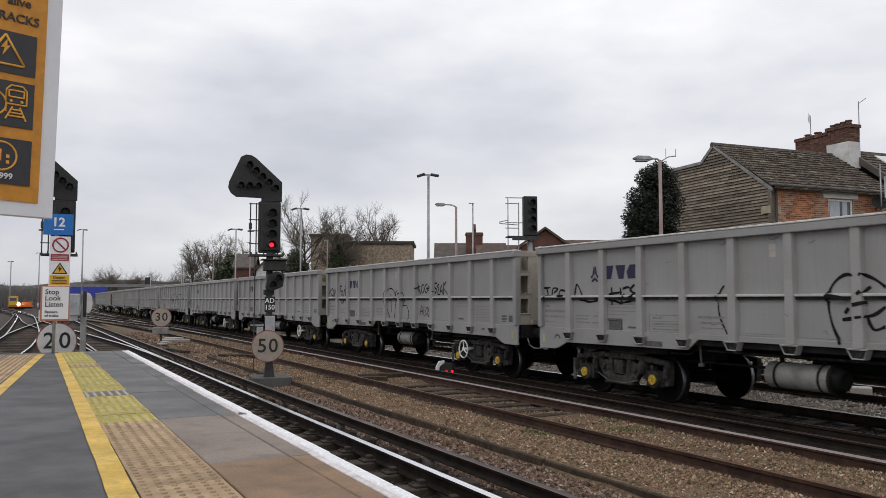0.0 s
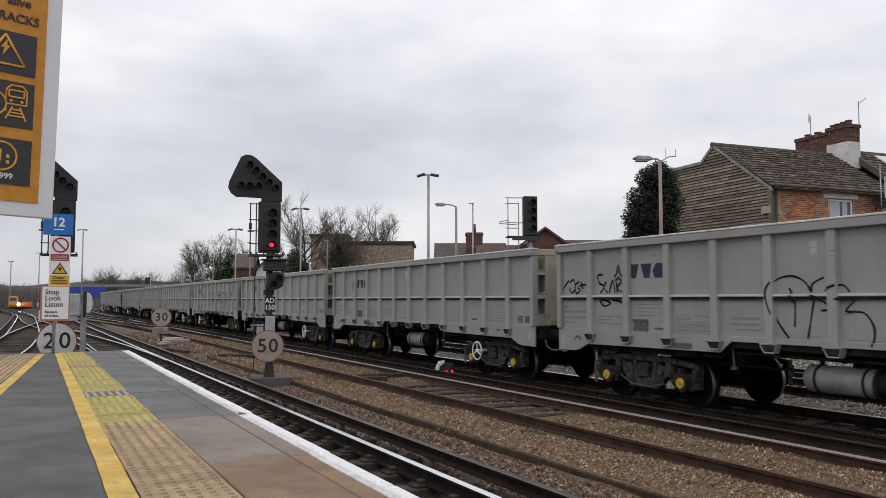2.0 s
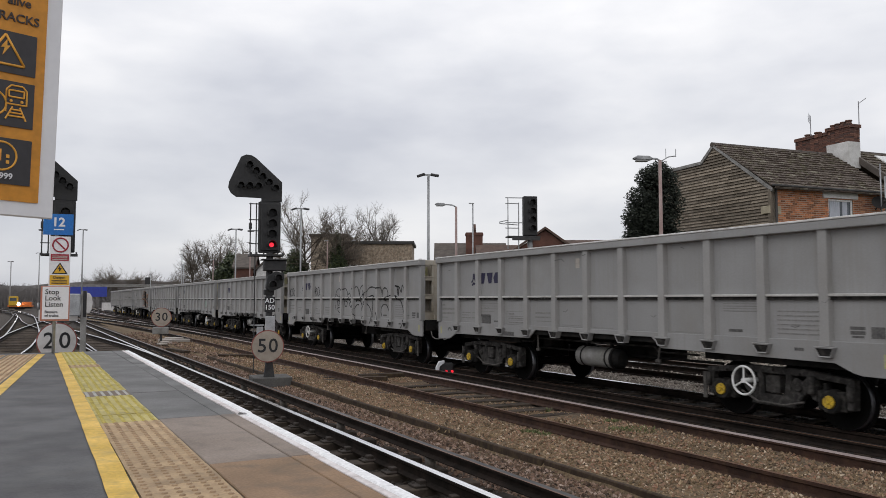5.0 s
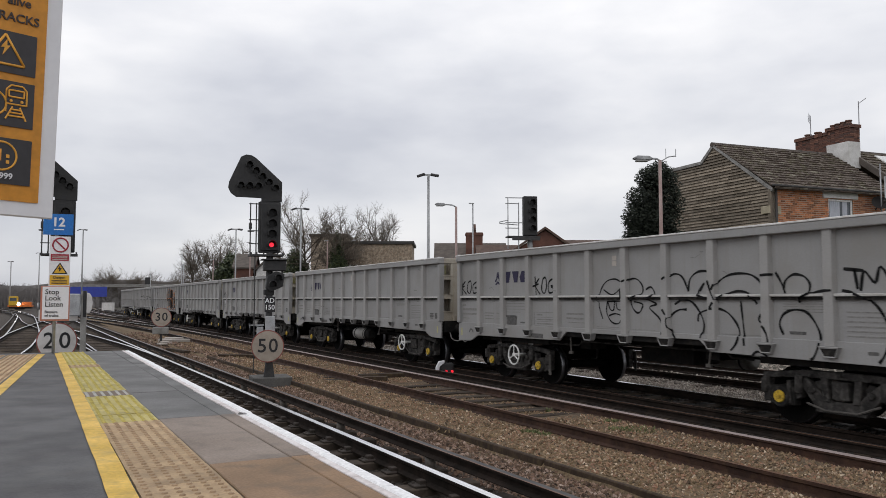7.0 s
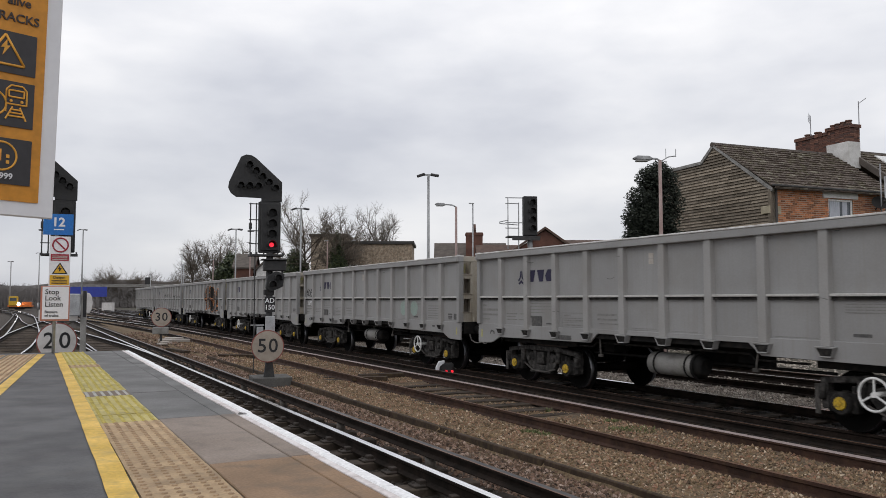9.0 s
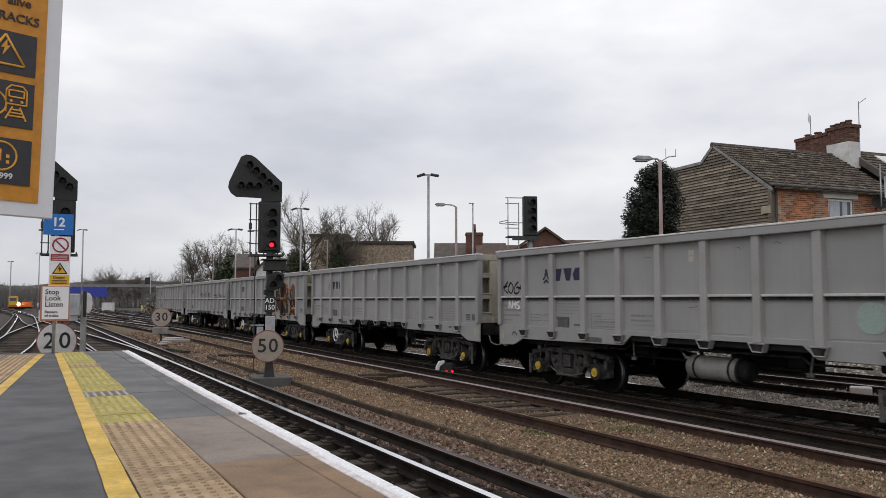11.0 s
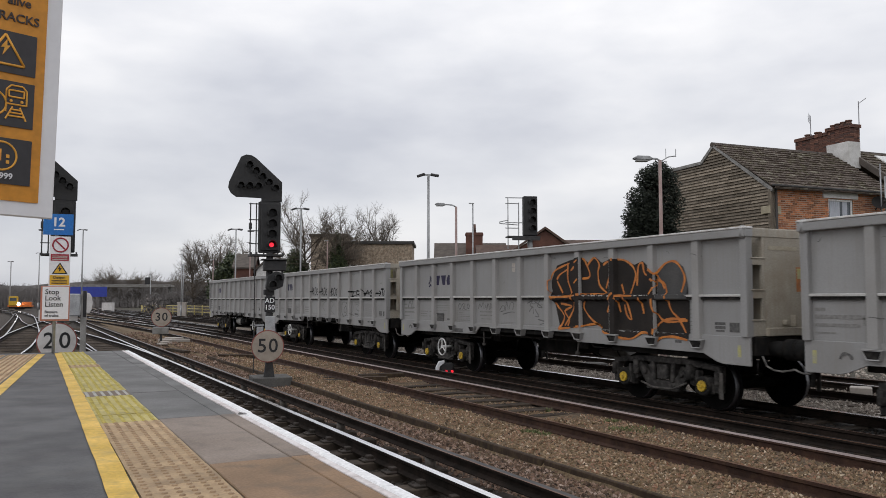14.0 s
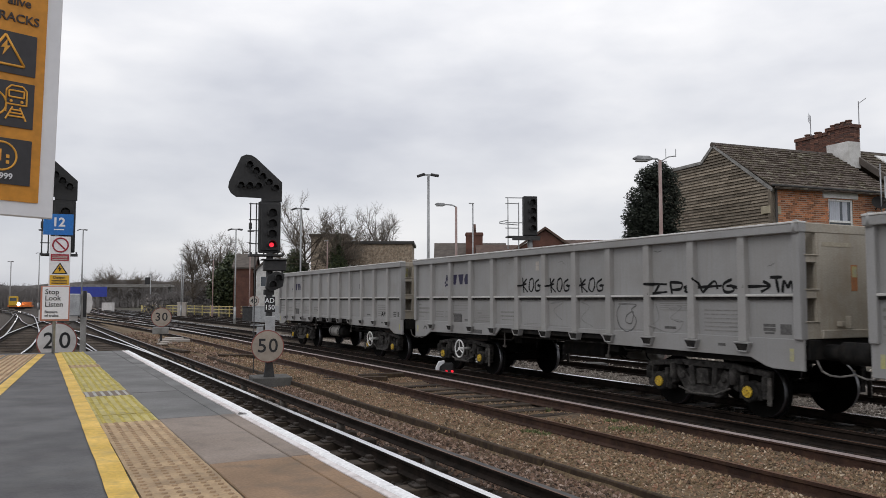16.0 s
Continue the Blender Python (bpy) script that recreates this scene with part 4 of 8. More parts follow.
# ---------------- warning board beside the camera ----------------
def build_near_board():
    # its upper edge and far side lie outside the view
    s = thing("danger_board", "large orange and white trackside danger board with dark pictogram panels", "warning sign",
              at=Matrix.Translation((0.062, 2.21, 1.92)) @ pose(0, 0, 0, 0, 0, 17.5) @ pose(0, 0, 0, 0, 1.0, 0))
    W, Ht = 0.62, 0.9
    part("board", boxes((-W, -0.007, 0.0, 0.012, 0.0, Ht), bevel=0.003), "sign_white", s)
    part("orange_field", boxes((-W + 0.036, -0.044, -0.003, 0.0, 0.036, Ht - 0.036)), "sign_orange", s)
    for x in (-W + 0.1, -0.3):
        bm = B()
        tube(bm, (x - 0.1, 0.05, -1.0), (x - 0.1, 0.05, Ht - 0.05), 0.022, n=12)
        part("leg", finish(bm), "galv", s)

    def panel(z0, z1, x1=-0.066, x0=-W + 0.054):
        return part("panel", boxes((x0, x1, -0.006, -0.003, z0, z1)), "sign_dark", s)

    rows = ((0.075, 0.186), (0.215, 0.326), (0.345, 0.447))
    ps = [panel(*r) for r in rows]
    # prohibition circle with an exclamation mark and a number below
    bm = B()
    ring(bm, (-0.133, -0.006, 0.142), (0, 1, 0), 0.034, 0.0025, 30, 6)
    part("circle", finish(bm), "sign_line", ps[0])
    part("mark", boxes((-0.138, -0.133, -0.008, -0.006, 0.13, 0.158), (-0.122, -0.115, -0.008, -0.006, 0.138, 0.146), (-0.122, -0.115, -0.008, -0.006, 0.124, 0.132)), "sign_line", ps[0])
    lettering("999", 0.02, "sign_white", ps[0], face(-0.121, -0.008, 0.093), "numeral")
    # train over a track
    bm = B()
    for a, b in (((-0.118, 0.25), (-0.118, 0.305)), ((-0.118, 0.305), (-0.108, 0.316)), ((-0.108, 0.316), (-0.082, 0.316)), ((-0.082, 0.316), (-0.072, 0.305)),
                 ((-0.072, 0.305), (-0.072, 0.27)), ((-0.118, 0.27), (-0.072, 0.27)), ((-0.112, 0.288), (-0.078, 0.288)), ((-0.112, 0.288), (-0.112, 0.304)),
                 ((-0.078, 0.288), (-0.078, 0.304)), ((-0.112, 0.304), (-0.078, 0.304)), ((-0.103, 0.264), (-0.118, 0.232)), ((-0.087, 0.264), (-0.072, 0.232)),
                 ((-0.106, 0.257), (-0.084, 0.257)), ((-0.109, 0.249), (-0.081, 0.249)), ((-0.113, 0.241), (-0.077, 0.241)), ((-0.118, 0.3), (-0.118, 0.27))):
        tube(bm, (a[0], -0.007, a[1]), (b[0], -0.007, b[1]), 0.0021, n=6)
    for x in (-0.107, -0.083):
        tube(bm, (x, -0.006, 0.278), (x, -0.009, 0.278), 0.0035, n=10)
    part("train_symbol", finish(bm), "sign_line", ps[1], at=pose(-0.011, 0, 0))
    bm = B()
    ring(bm, (-0.158, -0.006, 0.268), (0, 1, 0), 0.03, 0.0025, 30, 6)
    part("circle", finish(bm), "sign_line", ps[1])
    # triangle with a lightning bolt
    bm = B()
    tri = [(-0.163, 0.365), (-0.073, 0.365), (-0.118, 0.438)]
    for a, b in zip(tri, tri[1:] + tri[:1]):
        tube(bm, (a[0], -0.007, a[1]), (b[0], -0.007, b[1]), 0.003, n=8)
    prism(bm, [(-0.114, 0.427), (-0.128, 0.404), (-0.119, 0.406), (-0.123, 0.386), (-0.106, 0.412), (-0.114, 0.41)], 0.003, face(0, -0.005, 0))
    part("hazard_symbol", finish(bm), "sign_line", ps[2], at=pose(-0.019, 0, 0))
    lettering("TRACKS", 0.03, "sign_brown", s, face(-0.062, -0.004, 0.483), "word", "RIGHT")
    lettering("alive", 0.03, "sign_brown", s, face(-0.083, -0.004, 0.525), "word", "RIGHT")


build_near_board()
# ---------------- more tracks of the junction ----------------
def smooth_path(points, step=3.0):
    """A smooth line through a few points (Catmull-Rom)."""
    p = [Vector((*q, 0)) for q in points]
    p = [p[0] * 2 - p[1], *p, p[-1] * 2 - p[-2]]
    out = []
    for a, b, c, d in zip(p, p[1:], p[2:], p[3:]):
        k = max(2, int((c - b).length / step))
        for i in range(k):
            t = i / k
            out.append(tuple(0.5 * ((2 * b) + (c - a) * t + (2 * a - 5 * b + 4 * c - d) * t * t + (3 * b - a - 3 * c + d) * t ** 3)))
    out.append(tuple(p[-2]))
    return [(x, y, z) for x, y, z in out]


def lifted(path, dz):
    return [(x, y, z + dz) for x, y, z in path]


JUNCTION = [
    ("track_island", [(-7.2, -12), (-5.8, 0), (-3.6, 12), (-1.9, 22), (-0.75, 30), (-0.2, 41), (0.0, 50), (0.15, 86), (0.0, 103), (-0.6, 120), (-3.0, 160), (-7, 210)]),
    ("track_crossover", [(2.9, 24), (2.75, 32), (1.95, 47), (0.7, 70), (0.2, 92), (-1.5, 125), (-6, 170)]),
    ("track_crossover", [(7.4, 38), (6.95, 55), (5.0, 84), (3.3, 110), (3.1, 150)]),
    ("track_crossover", [(10.4, 44), (9.6, 72), (7.4, 121), (5.5, 160)]),
    ("track_crossover", [(0.0, 46), (1.0, 60), (3.2, 85), (6.0, 112), (9.0, 150)]),
    ("track_yard", [(14.2, -20), (14.2, 40), (13.6, 70), (11.6, 105), (10.0, 150)]),
    ("track_yard", [(17.6, 20), (17.2, 50), (15.8, 80), (13.5, 115), (12.5, 160)]),
]
for i, (nm, pts) in enumerate(JUNCTION):
    track(nm, "running rails of the junction beyond the platform on dark ballast", lifted(smooth_path(pts), 0.004 + 0.003 * i), "rail_shiny",
          third=(-1, 0, 1, -1, 0, 1, 1)[i], sleepers=(14, 75) if i in (0, 1, 4) else (40, 70) if i < 4 else (5, 45))


# ---------------- trees ----------------
M["bark"] = mat("grey_brown_bark", (0.11, 0.09, 0.07), (0.075, 0.06, 0.048), 3, 0.95, bump=0.4)
M["twig"] = mat("bare_twigs", (0.17, 0.142, 0.115), (0.125, 0.104, 0.083), 2, 0.95, bump=0)
M["ivy"] = island_mat("ivy_leaf_tones", [(0.018, 0.028, 0.012), (0.035, 0.05, 0.02), (0.05, 0.065, 0.025), (0.025, 0.037, 0.016), (0.085, 0.1, 0.04), (0.07, 0.085, 0.03)], 0.6)
M["yew"] = island_mat("dark_evergreen_tones", [(0.009, 0.014, 0.009), (0.016, 0.022, 0.013), (0.026, 0.032, 0.018), (0.012, 0.018, 0.012)], 0.85)
M["scrub"] = island_mat("winter_scrub_tones", [(0.05, 0.045, 0.03), (0.085, 0.07, 0.045), (0.06, 0.06, 0.03), (0.1, 0.085, 0.055), (0.04, 0.04, 0.025)], 0.9)


def bare_tree(label, x, y, height, spread, seed, stems=1, levels=4, kids=3, twig=0.022):
    rng = random.Random(seed)
    t = thing("bare_tree", label, "tree", at=pose(x, y, -0.25), group="bare trees")
    trunk, crown = B(), B()

    def limb(p, d, length, r, level):
        bm = trunk if level < 2 else crown
        n = 7 if level < 2 else 3
        segs = 3 if level < 3 else 2
        for i in range(segs):
            q = p + d * (length / segs)
            r1 = max(twig * 0.5, r * (1 - 0.28 * (i + 1) / segs * 1.6))
            tube(bm, p, q, r, r1, n, caps=False)
            if level < levels:
                for _ in range(kids if level else 2):
                    if rng.random() < (0.85 if level else (0.3 if i == 0 else 0.9)):
                        a = rng.uniform(0, 6.283)
                        side = Vector((math.cos(a) * spread, math.sin(a) * spread, rng.uniform(-0.15, 0.5)))
                        nd = (d * rng.uniform(0.55, 1.0) + side * rng.uniform(0.45, 0.95)).normalized()
                        limb(p.lerp(q, rng.random()), nd, length * rng.uniform(0.5, 0.72), max(twig * 0.6, r1 * rng.uniform(0.4, 0.62)), level + 1)
            p, r = q, r1
            d = (d + Vector((rng.uniform(-0.16, 0.16), rng.uniform(-0.16, 0.16), rng.uniform(0.0, 0.12)))).normalized()

    for s in range(stems):
        o = Vector((rng.uniform(-1, 1), rng.uniform(-1, 1), 0)) * (0.0 if stems == 1 else 0.12 * height)
        limb(o, Vector((rng.uniform(-0.12, 0.12), rng.uniform(-0.12, 0.12), 1)).normalized(), height * rng.uniform(0.5, 0.6), 0.016 * height / (1 if stems == 1 else 1.5), 0)
    part("trunk", trunk, "bark", t)
    part("crown", crown, "twig", t)
    return t


def crown_tree(label, x, y, height, wide, seed):
    """A bare tree whose limbs, branches and twigs fill a rounded open crown."""
    rng = random.Random(seed)
    t = thing("bare_tree", label, "tree", at=pose(x, y, -0.25), group="bare trees")
    trunk, crown = B(), B()
    mid, tall = Vector((0, 0, height * 0.62)), height * 0.38

    def inside(p):
        d = p - mid
        k = math.sqrt((d.x / wide) ** 2 + (d.y / wide) ** 2 + (d.z / tall) ** 2)
        f = 1.0 + 0.22 * noise.noise((d.x * 0.7 + seed, d.y * 0.7, d.z * 0.7))
        return p if k < f else mid + d * (f / k)

    def curve(bm, a, b, lift, r0, r1, segs, n):
        c = (a + b) / 2 + Vector((rng.uniform(-0.12, 0.12), rng.uniform(-0.12, 0.12), lift)) * (b - a).length
        pts = [a * (1 - u) ** 2 + c * 2 * u * (1 - u) + b * u * u for u in (i / segs for i in range(segs + 1))]
        for i in range(segs):
            tube(bm, pts[i], pts[i + 1], r0 + (r1 - r0) * i / segs, r0 + (r1 - r0) * (i + 1) / segs, n, caps=False)
        return pts

    r = 0.015 * height
    spine = curve(trunk, Vector((0, 0, 0)), Vector((rng.uniform(-0.4, 0.4), 0, height * 0.9)), 0, r, 0.02, 8, 8)
    limbs = [spine[4:]]
    for i in range(15):
        a = i * 2.4 + rng.uniform(-0.4, 0.4)
        base = spine[2].lerp(spine[6], i / 15)
        up = rng.uniform(0.05, 0.85)
        out = rng.uniform(0.45, 0.95)
        end = inside(mid + Vector((wide * out * math.cos(a), wide * out * math.sin(a), tall * (up * 1.5 - 0.5))))
        limbs.append(curve(trunk, base, end, -0.1, r * 0.42, 0.016, 6, 6)[1:])
    for pts in limbs:
        for p in pts:
            for _ in range(3):
                out = (p - mid * 0.75).normalized() + Vector((rng.uniform(-1, 1), rng.uniform(-1, 1), rng.uniform(-0.3, 0.9)))
                q = inside(p + out.normalized() * wide * rng.uniform(0.3, 0.75))
                for b in curve(crown, p, q, rng.uniform(-0.1, 0.05), 0.022, 0.011, 4, 4)[1:]:
                    for _ in range(3):
                        d = out.normalized() * 0.6 + Vector((rng.uniform(-1, 1), rng.uniform(-1, 1), rng.uniform(-0.4, 1.0)))
                        tube(crown, b, b + d.normalized() * rng.uniform(0.3, 0.85), 0.0095, 0.005, 3, caps=False)
    part("trunk", trunk, "bark", t)
    part("crown", crown, "twig", t)
    return t


def leaf_mass(bm, blobs, count, size, rng):
    """Small leaves scattered in and on soft clumps: (x, y, z, rx, ry, rz)."""
    total = sum(b[3] * b[5] for b in blobs)
    for bx, by, bz, rx, ry, rz in blobs:
        for _ in range(int(count * rx * rz / total)):
            a, c = rng.uniform(0, 6.283), rng.uniform(-1, 1)
            s = math.sqrt(1 - c * c)
            d = rng.uniform(0.3, 1.0) ** 0.5 * (1 + 0.4 * noise.noise((bx + 2.5 * s * math.cos(a), by + 2.5 * s * math.sin(a), bz + 2.5 * c)))
            p = Vector((bx + rx * d * s * math.cos(a), by + ry * d * s * math.sin(a), bz + rz * d * c))
            u = Vector((rng.uniform(-1, 1), rng.uniform(-1, 1), rng.uniform(-1, 1))).normalized()
            w = u.orthogonal().normalized()
            k = size * rng.uniform(0.6, 1.4)
            v = [bm.verts.new(p + u * k), bm.verts.new(p + w * k * 0.6), bm.verts.new(p - u * k), bm.verts.new(p - w * k * 0.6)]
            bm.faces.new(v)


def leafy(name, label, x, y, blobs, count, size, material, seed, trunk_h=2.0, trunk_r=0.14):
    rng = random.Random(seed)
    t = thing(name, label, "tree", at=pose(x, y, -0.25))
    bm = B()
    tube(bm, (0, 0, 0), (0, 0, trunk_h), trunk_r, trunk_r * 0.6, 9)
    for b in blobs:
        tube(bm, (0, 0, trunk_h * 0.6), (b[0], b[1], b[2]), trunk_r * 0.45, 0.02, 6)
    part("trunk", bm, "bark", t)
    bm = B()
    leaf_mass(bm, blobs, count, size, rng)
    part("crown", bm, material, t)
    return t


leafy("evergreen_tree", "dense dark evergreen tree beside the boarded house", 21.1, 23.1,
      [(0.3, 0, 6.85, 0.5, 0.5, 0.42), (-0.2, 0, 6.55, 0.5, 0.5, 0.5), (0.55, 0, 6.5, 0.45, 0.6, 0.5), (-0.75, 0, 5.75, 0.42, 0.5, 0.5), (-1.0, 0, 5.0, 0.38, 0.5, 0.5), (-1.05, 0, 4.1, 0.42, 0.5, 0.6), (0.0, 0, 6.2, 0.5, 0.5, 0.6), (-0.3, 0, 5.5, 0.5, 0.6, 0.6), (0.5, 0, 5.7, 0.7, 0.8, 0.8), (-0.65, 0, 4.85, 0.5, 0.6, 0.55), (-0.75, 0, 4.1, 0.55, 0.6, 0.6),
       (0.1, 0, 5.0, 0.9, 0.8, 0.9), (0.2, 0, 4.0, 1.0, 0.9, 1.2), (-0.5, 0, 3.2, 0.8, 0.8, 0.9), (0, 0, 2.4, 1.1, 1.0, 1.6)],
      62000, 0.05, "yew", 11, 5.0, 0.16)
TALL = "tall bare winter tree with fine twigs behind the yard"
crown_tree(TALL, 23.0, 72.4, 11.9, 3.1, 1)
crown_tree(TALL, 25.6, 69.6, 10.6, 2.1, 17)
crown_tree(TALL, 31.3, 74.4, 11.5, 2.5, 3)
crown_tree(TALL, 18.0, 98.0, 9.0, 2.3, 4)
crown_tree(TALL, 20.3, 96.5, 9.8, 2.7, 5)
crown_tree(TALL, 22.6, 95.5, 9.0, 2.5, 6)
leafy("ivy_clad_tree", "stout tree trunk thickly clad in green ivy", 22.1, 72.0, [(0, 0, 5.2, 0.7, 0.7, 1.5), (-0.3, 0, 3.6, 1.1, 1.0, 1.6), (0.8, 0, 4.6, 0.6, 0.6, 1.0), (0, 0, 2.0, 1.3, 1.0, 1.8)], 13000, 0.1, "ivy", 21, 6.0, 0.2)
leafy("ivy_clad_tree", "stout tree trunk thickly clad in green ivy", 25.3, 69.5, [(0, 0, 7.2, 0.35, 0.35, 1.0), (0.05, 0, 6.0, 0.6, 0.6, 1.2), (0.1, 0, 4.8, 0.9, 0.8, 1.3), (0, 0, 3.0, 1.1, 0.9, 2.0)], 12000, 0.1, "ivy", 22, 6.5, 0.2)
leafy("ivy_clad_tree", "broad dark ivy-covered tree at the yard's edge", 20.4, 91.0,
      [(0, 0, 4.6, 1.6, 1.4, 2.2), (-0.9, 0, 3.2, 1.5, 1.3, 2.4), (0.9, 0, 2.6, 1.6, 1.4, 2.4), (0.2, 0, 6.0, 0.9, 0.9, 1.2)], 8000, 0.17, "ivy", 23, 5.0, 0.2)


def scrub(name, label, spots, count, size, seed, material="scrub", stems=26, r=0.05):
    rng = random.Random(seed)
    bm = B()
    leaf_mass(bm, [b for b in spots], count, size, rng)
    for bx, by, bz, rx, ry, rz in spots:
        for _ in range(stems):
            px, py = bx + rng.uniform(-rx, rx), by + rng.uniform(-ry, ry)
            h = bz + rz * rng.uniform(0.5, 1.12)
            tube(bm, (px, py, -0.2), (px + rng.uniform(-0.6, 0.6), py, h), r, r * 0.3, 3, caps=False)
            for _ in range(3):
                f = rng.uniform(0.5, 0.9)
                tube(bm, (px, py, h * f), (px + rng.uniform(-1.2, 1.2), py, h * f + rng.uniform(0.3, 1.2)), r * 0.5, r * 0.2, 3, caps=False)
    tagged(part(name, bm, material), label, "scrub", kind="stuff")


# distance haze is mixed into these pale grey-brown tones
M["woods"] = island_mat("misty_bare_wood_tones", [(0.15, 0.138, 0.132), (0.165, 0.152, 0.145), (0.135, 0.124, 0.118), (0.155, 0.141, 0.134)], 0.95)
scrub("far_woods", "brown leafless woods along the horizon", [(-16 + 4.3 * i + random.uniform(-1, 1), 216 - 2.1 * i + random.uniform(-4, 4), 2.2, 4.0, 3, random.uniform(2.6, 3.6) + (1.2 if i > 6 else 0))
                                                             for i in range(14)], 26000, 0.13, 31, "woods", 60, 0.04)
scrub("far_woods", "brown leafless woods along the horizon", [(-75 + 7 * i, 235 - 1.0 * i + random.uniform(-4, 4), 2.2, 5.5, 3, random.uniform(2.4, 3.2)) for i in range(10)], 22000, 0.13, 32, "woods", 60, 0.04)
def far_bank():
    """The low wooded rise that closes the view behind the bare woods."""
    bm = B()
    prev = None
    for i in range(161):
        a = math.radians(-75 + 165 * i / 160)
        d = 262 + 14 * math.sin(i * 0.21)
        x, y = d * math.sin(a), d * math.cos(a)
        h = 6.2 + 1.0 * math.exp(-((i - 79) / 5.0) ** 2) + 0.9 * noise.noise((i * 0.16, 3, 0)) + 0.7 * noise.noise((i * 0.9, 1, 0)) + 0.5 * noise.noise((i * 2.7, 7, 0))
        q = [bm.verts.new((x * k, y * k, z)) for k, z in ((0.97, -0.4), (0.985, h * 0.6), (1.0, h), (1.12, h * 0.8), (1.15, -0.4))]
        if prev:
            for j in range(4):
                bm.faces.new((prev[j], prev[j + 1], q[j + 1], q[j]))
        prev = q
    tagged(part("backdrop_woods", finish(bm), "bank"), "low hazy wooded rise along the horizon", "woods", kind="structure")


# the rise is toned pale and grey to bring in the haze
M["bank"] = mat("hazy_winter_woodland", (0.155, 0.143, 0.137), (0.12, 0.111, 0.106), 0.25, 0.95, bump=0.6, fine=2.2, dirt=(0.175, 0.16, 0.152), dirt_amount=0.6, stretch=(1, 1, 0.35), grain_amount=0.3)
far_bank()
scrub("embankment_scrub", "tangled brown winter scrub behind the yellow fence", [(15.0 + 1.6 * i, 108 - 3.2 * i, 1.0 + 0.12 * i, 1.9, 1.6, 1.5 + 0.1 * i) for i in range(9)], 9000, 0.16, 33, "woods")
scrub("embankment_scrub", "tangled brown winter scrub behind the yard", [(24 + 2.4 * i, 82 - 2.6 * i, 1.5, 2.4, 1.6, 2.0) for i in range(10)], 8000, 0.16, 34)

woods_a = bare_tree("slender bare tree in the far woods", 18.0, 204.0, 9.0, 0.8, 61, 2, 4)
woods_b = bare_tree("slender bare tree in the far woods", 24.0, 200.0, 8.2, 0.9, 62, 3, 4)
for i in range(12):
    copy_thing((woods_a, woods_b)[i % 2], pose(14 + 2.2 * i + random.uniform(-1, 1), 207 - 1.1 * i + random.uniform(-3, 3), -0.4 - random.uniform(0, 1.5), 0, 0, random.uniform(0, 360)))

# ---------------- buildings ----------------
M["brick_orange"] = mat("orange_brick", (0.46, 0.175, 0.075), (0.32, 0.12, 0.055), 8, 0.9, bump=0.3, piece=0.6)
M["brick_joined"] = island_mat("orange_brick_tones", [(0.26, 0.09, 0.045), (0.46, 0.185, 0.085), (0.35, 0.125, 0.055), (0.52, 0.24, 0.12), (0.16, 0.065, 0.045), (0.42, 0.16, 0.07)])
M["mortar"] = mat("lime_mortar", (0.46, 0.39, 0.31), (0.36, 0.3, 0.24), 6, 0.95)
M["stack_brick"] = island_mat("sooty_stack_brick_tones", [(0.1, 0.048, 0.035), (0.16, 0.07, 0.048), (0.06, 0.038, 0.033), (0.21, 0.1, 0.068), (0.085, 0.05, 0.042)])
M["brick_tan_far"] = mat("tan_brickwork", (0.46, 0.385, 0.3), (0.33, 0.265, 0.2), 4.5, 0.95, bump=0.3, fine=9, dirt=(0.2, 0.165, 0.125), dirt_amount=0.5, grain_amount=0.5)
M["brick_far"] = mat("brown_brickwork", (0.4, 0.325, 0.245), (0.24, 0.18, 0.13), 4.5, 0.95, bump=0.4, fine=9, dirt=(0.12, 0.1, 0.075), dirt_amount=0.7, grain_amount=0.5)
M["brick_red"] = mat("red_brickwork", (0.15, 0.07, 0.05), (0.1, 0.05, 0.04), 1.5, 0.95, bump=0.3, fine=14)
M["render_white"] = mat("white_render", (0.72, 0.71, 0.69), (0.6, 0.59, 0.57), 2, 0.85, dirt=(0.4, 0.38, 0.35), dirt_amount=0.5)
M["board"] = mat("weathered_weatherboard", (0.28, 0.232, 0.178), (0.165, 0.135, 0.102), 1.8, 0.9, bump=0.5, fine=30, dirt=(0.36, 0.31, 0.245), dirt_amount=0.55, piece=0.3, streak=(0.07, 0.06, 0.045))
M["tile_roof"] = island_mat("brown_roof_tile_tones", [(0.095, 0.071, 0.057), (0.115, 0.088, 0.07), (0.1, 0.077, 0.061), (0.13, 0.1, 0.08), (0.092, 0.07, 0.056), (0.115, 0.09, 0.07), (0.125, 0.108, 0.068), (0.1, 0.075, 0.06),
                                                     (0.26, 0.235, 0.18)])
M["slate_far"] = mat("brown_slate", (0.12, 0.1, 0.085), (0.085, 0.072, 0.062), 2, 0.85, bump=0.3, fine=12)
M["red_tile_far"] = mat("reddish_roof_tiles", (0.13, 0.085, 0.066), (0.095, 0.066, 0.055), 2, 0.85, bump=0.3, fine=12)
M["pane"] = mat("window_glass", (0.1, 0.115, 0.13), (0.07, 0.08, 0.095), 3, 0.06, bump=0)
M["curtain"] = mat("pale_net_curtain", (0.55, 0.57, 0.62), (0.42, 0.44, 0.49), 8, 0.9, stretch=(6, 1, 0.4))
M["lead"] = mat("black_gutter_paint", (0.035, 0.033, 0.032), (0.05, 0.045, 0.04), 4, 0.6)
M["clay"] = mat("clay_chimney_pot", (0.17, 0.095, 0.07), (0.1, 0.062, 0.05), 5, 0.9)
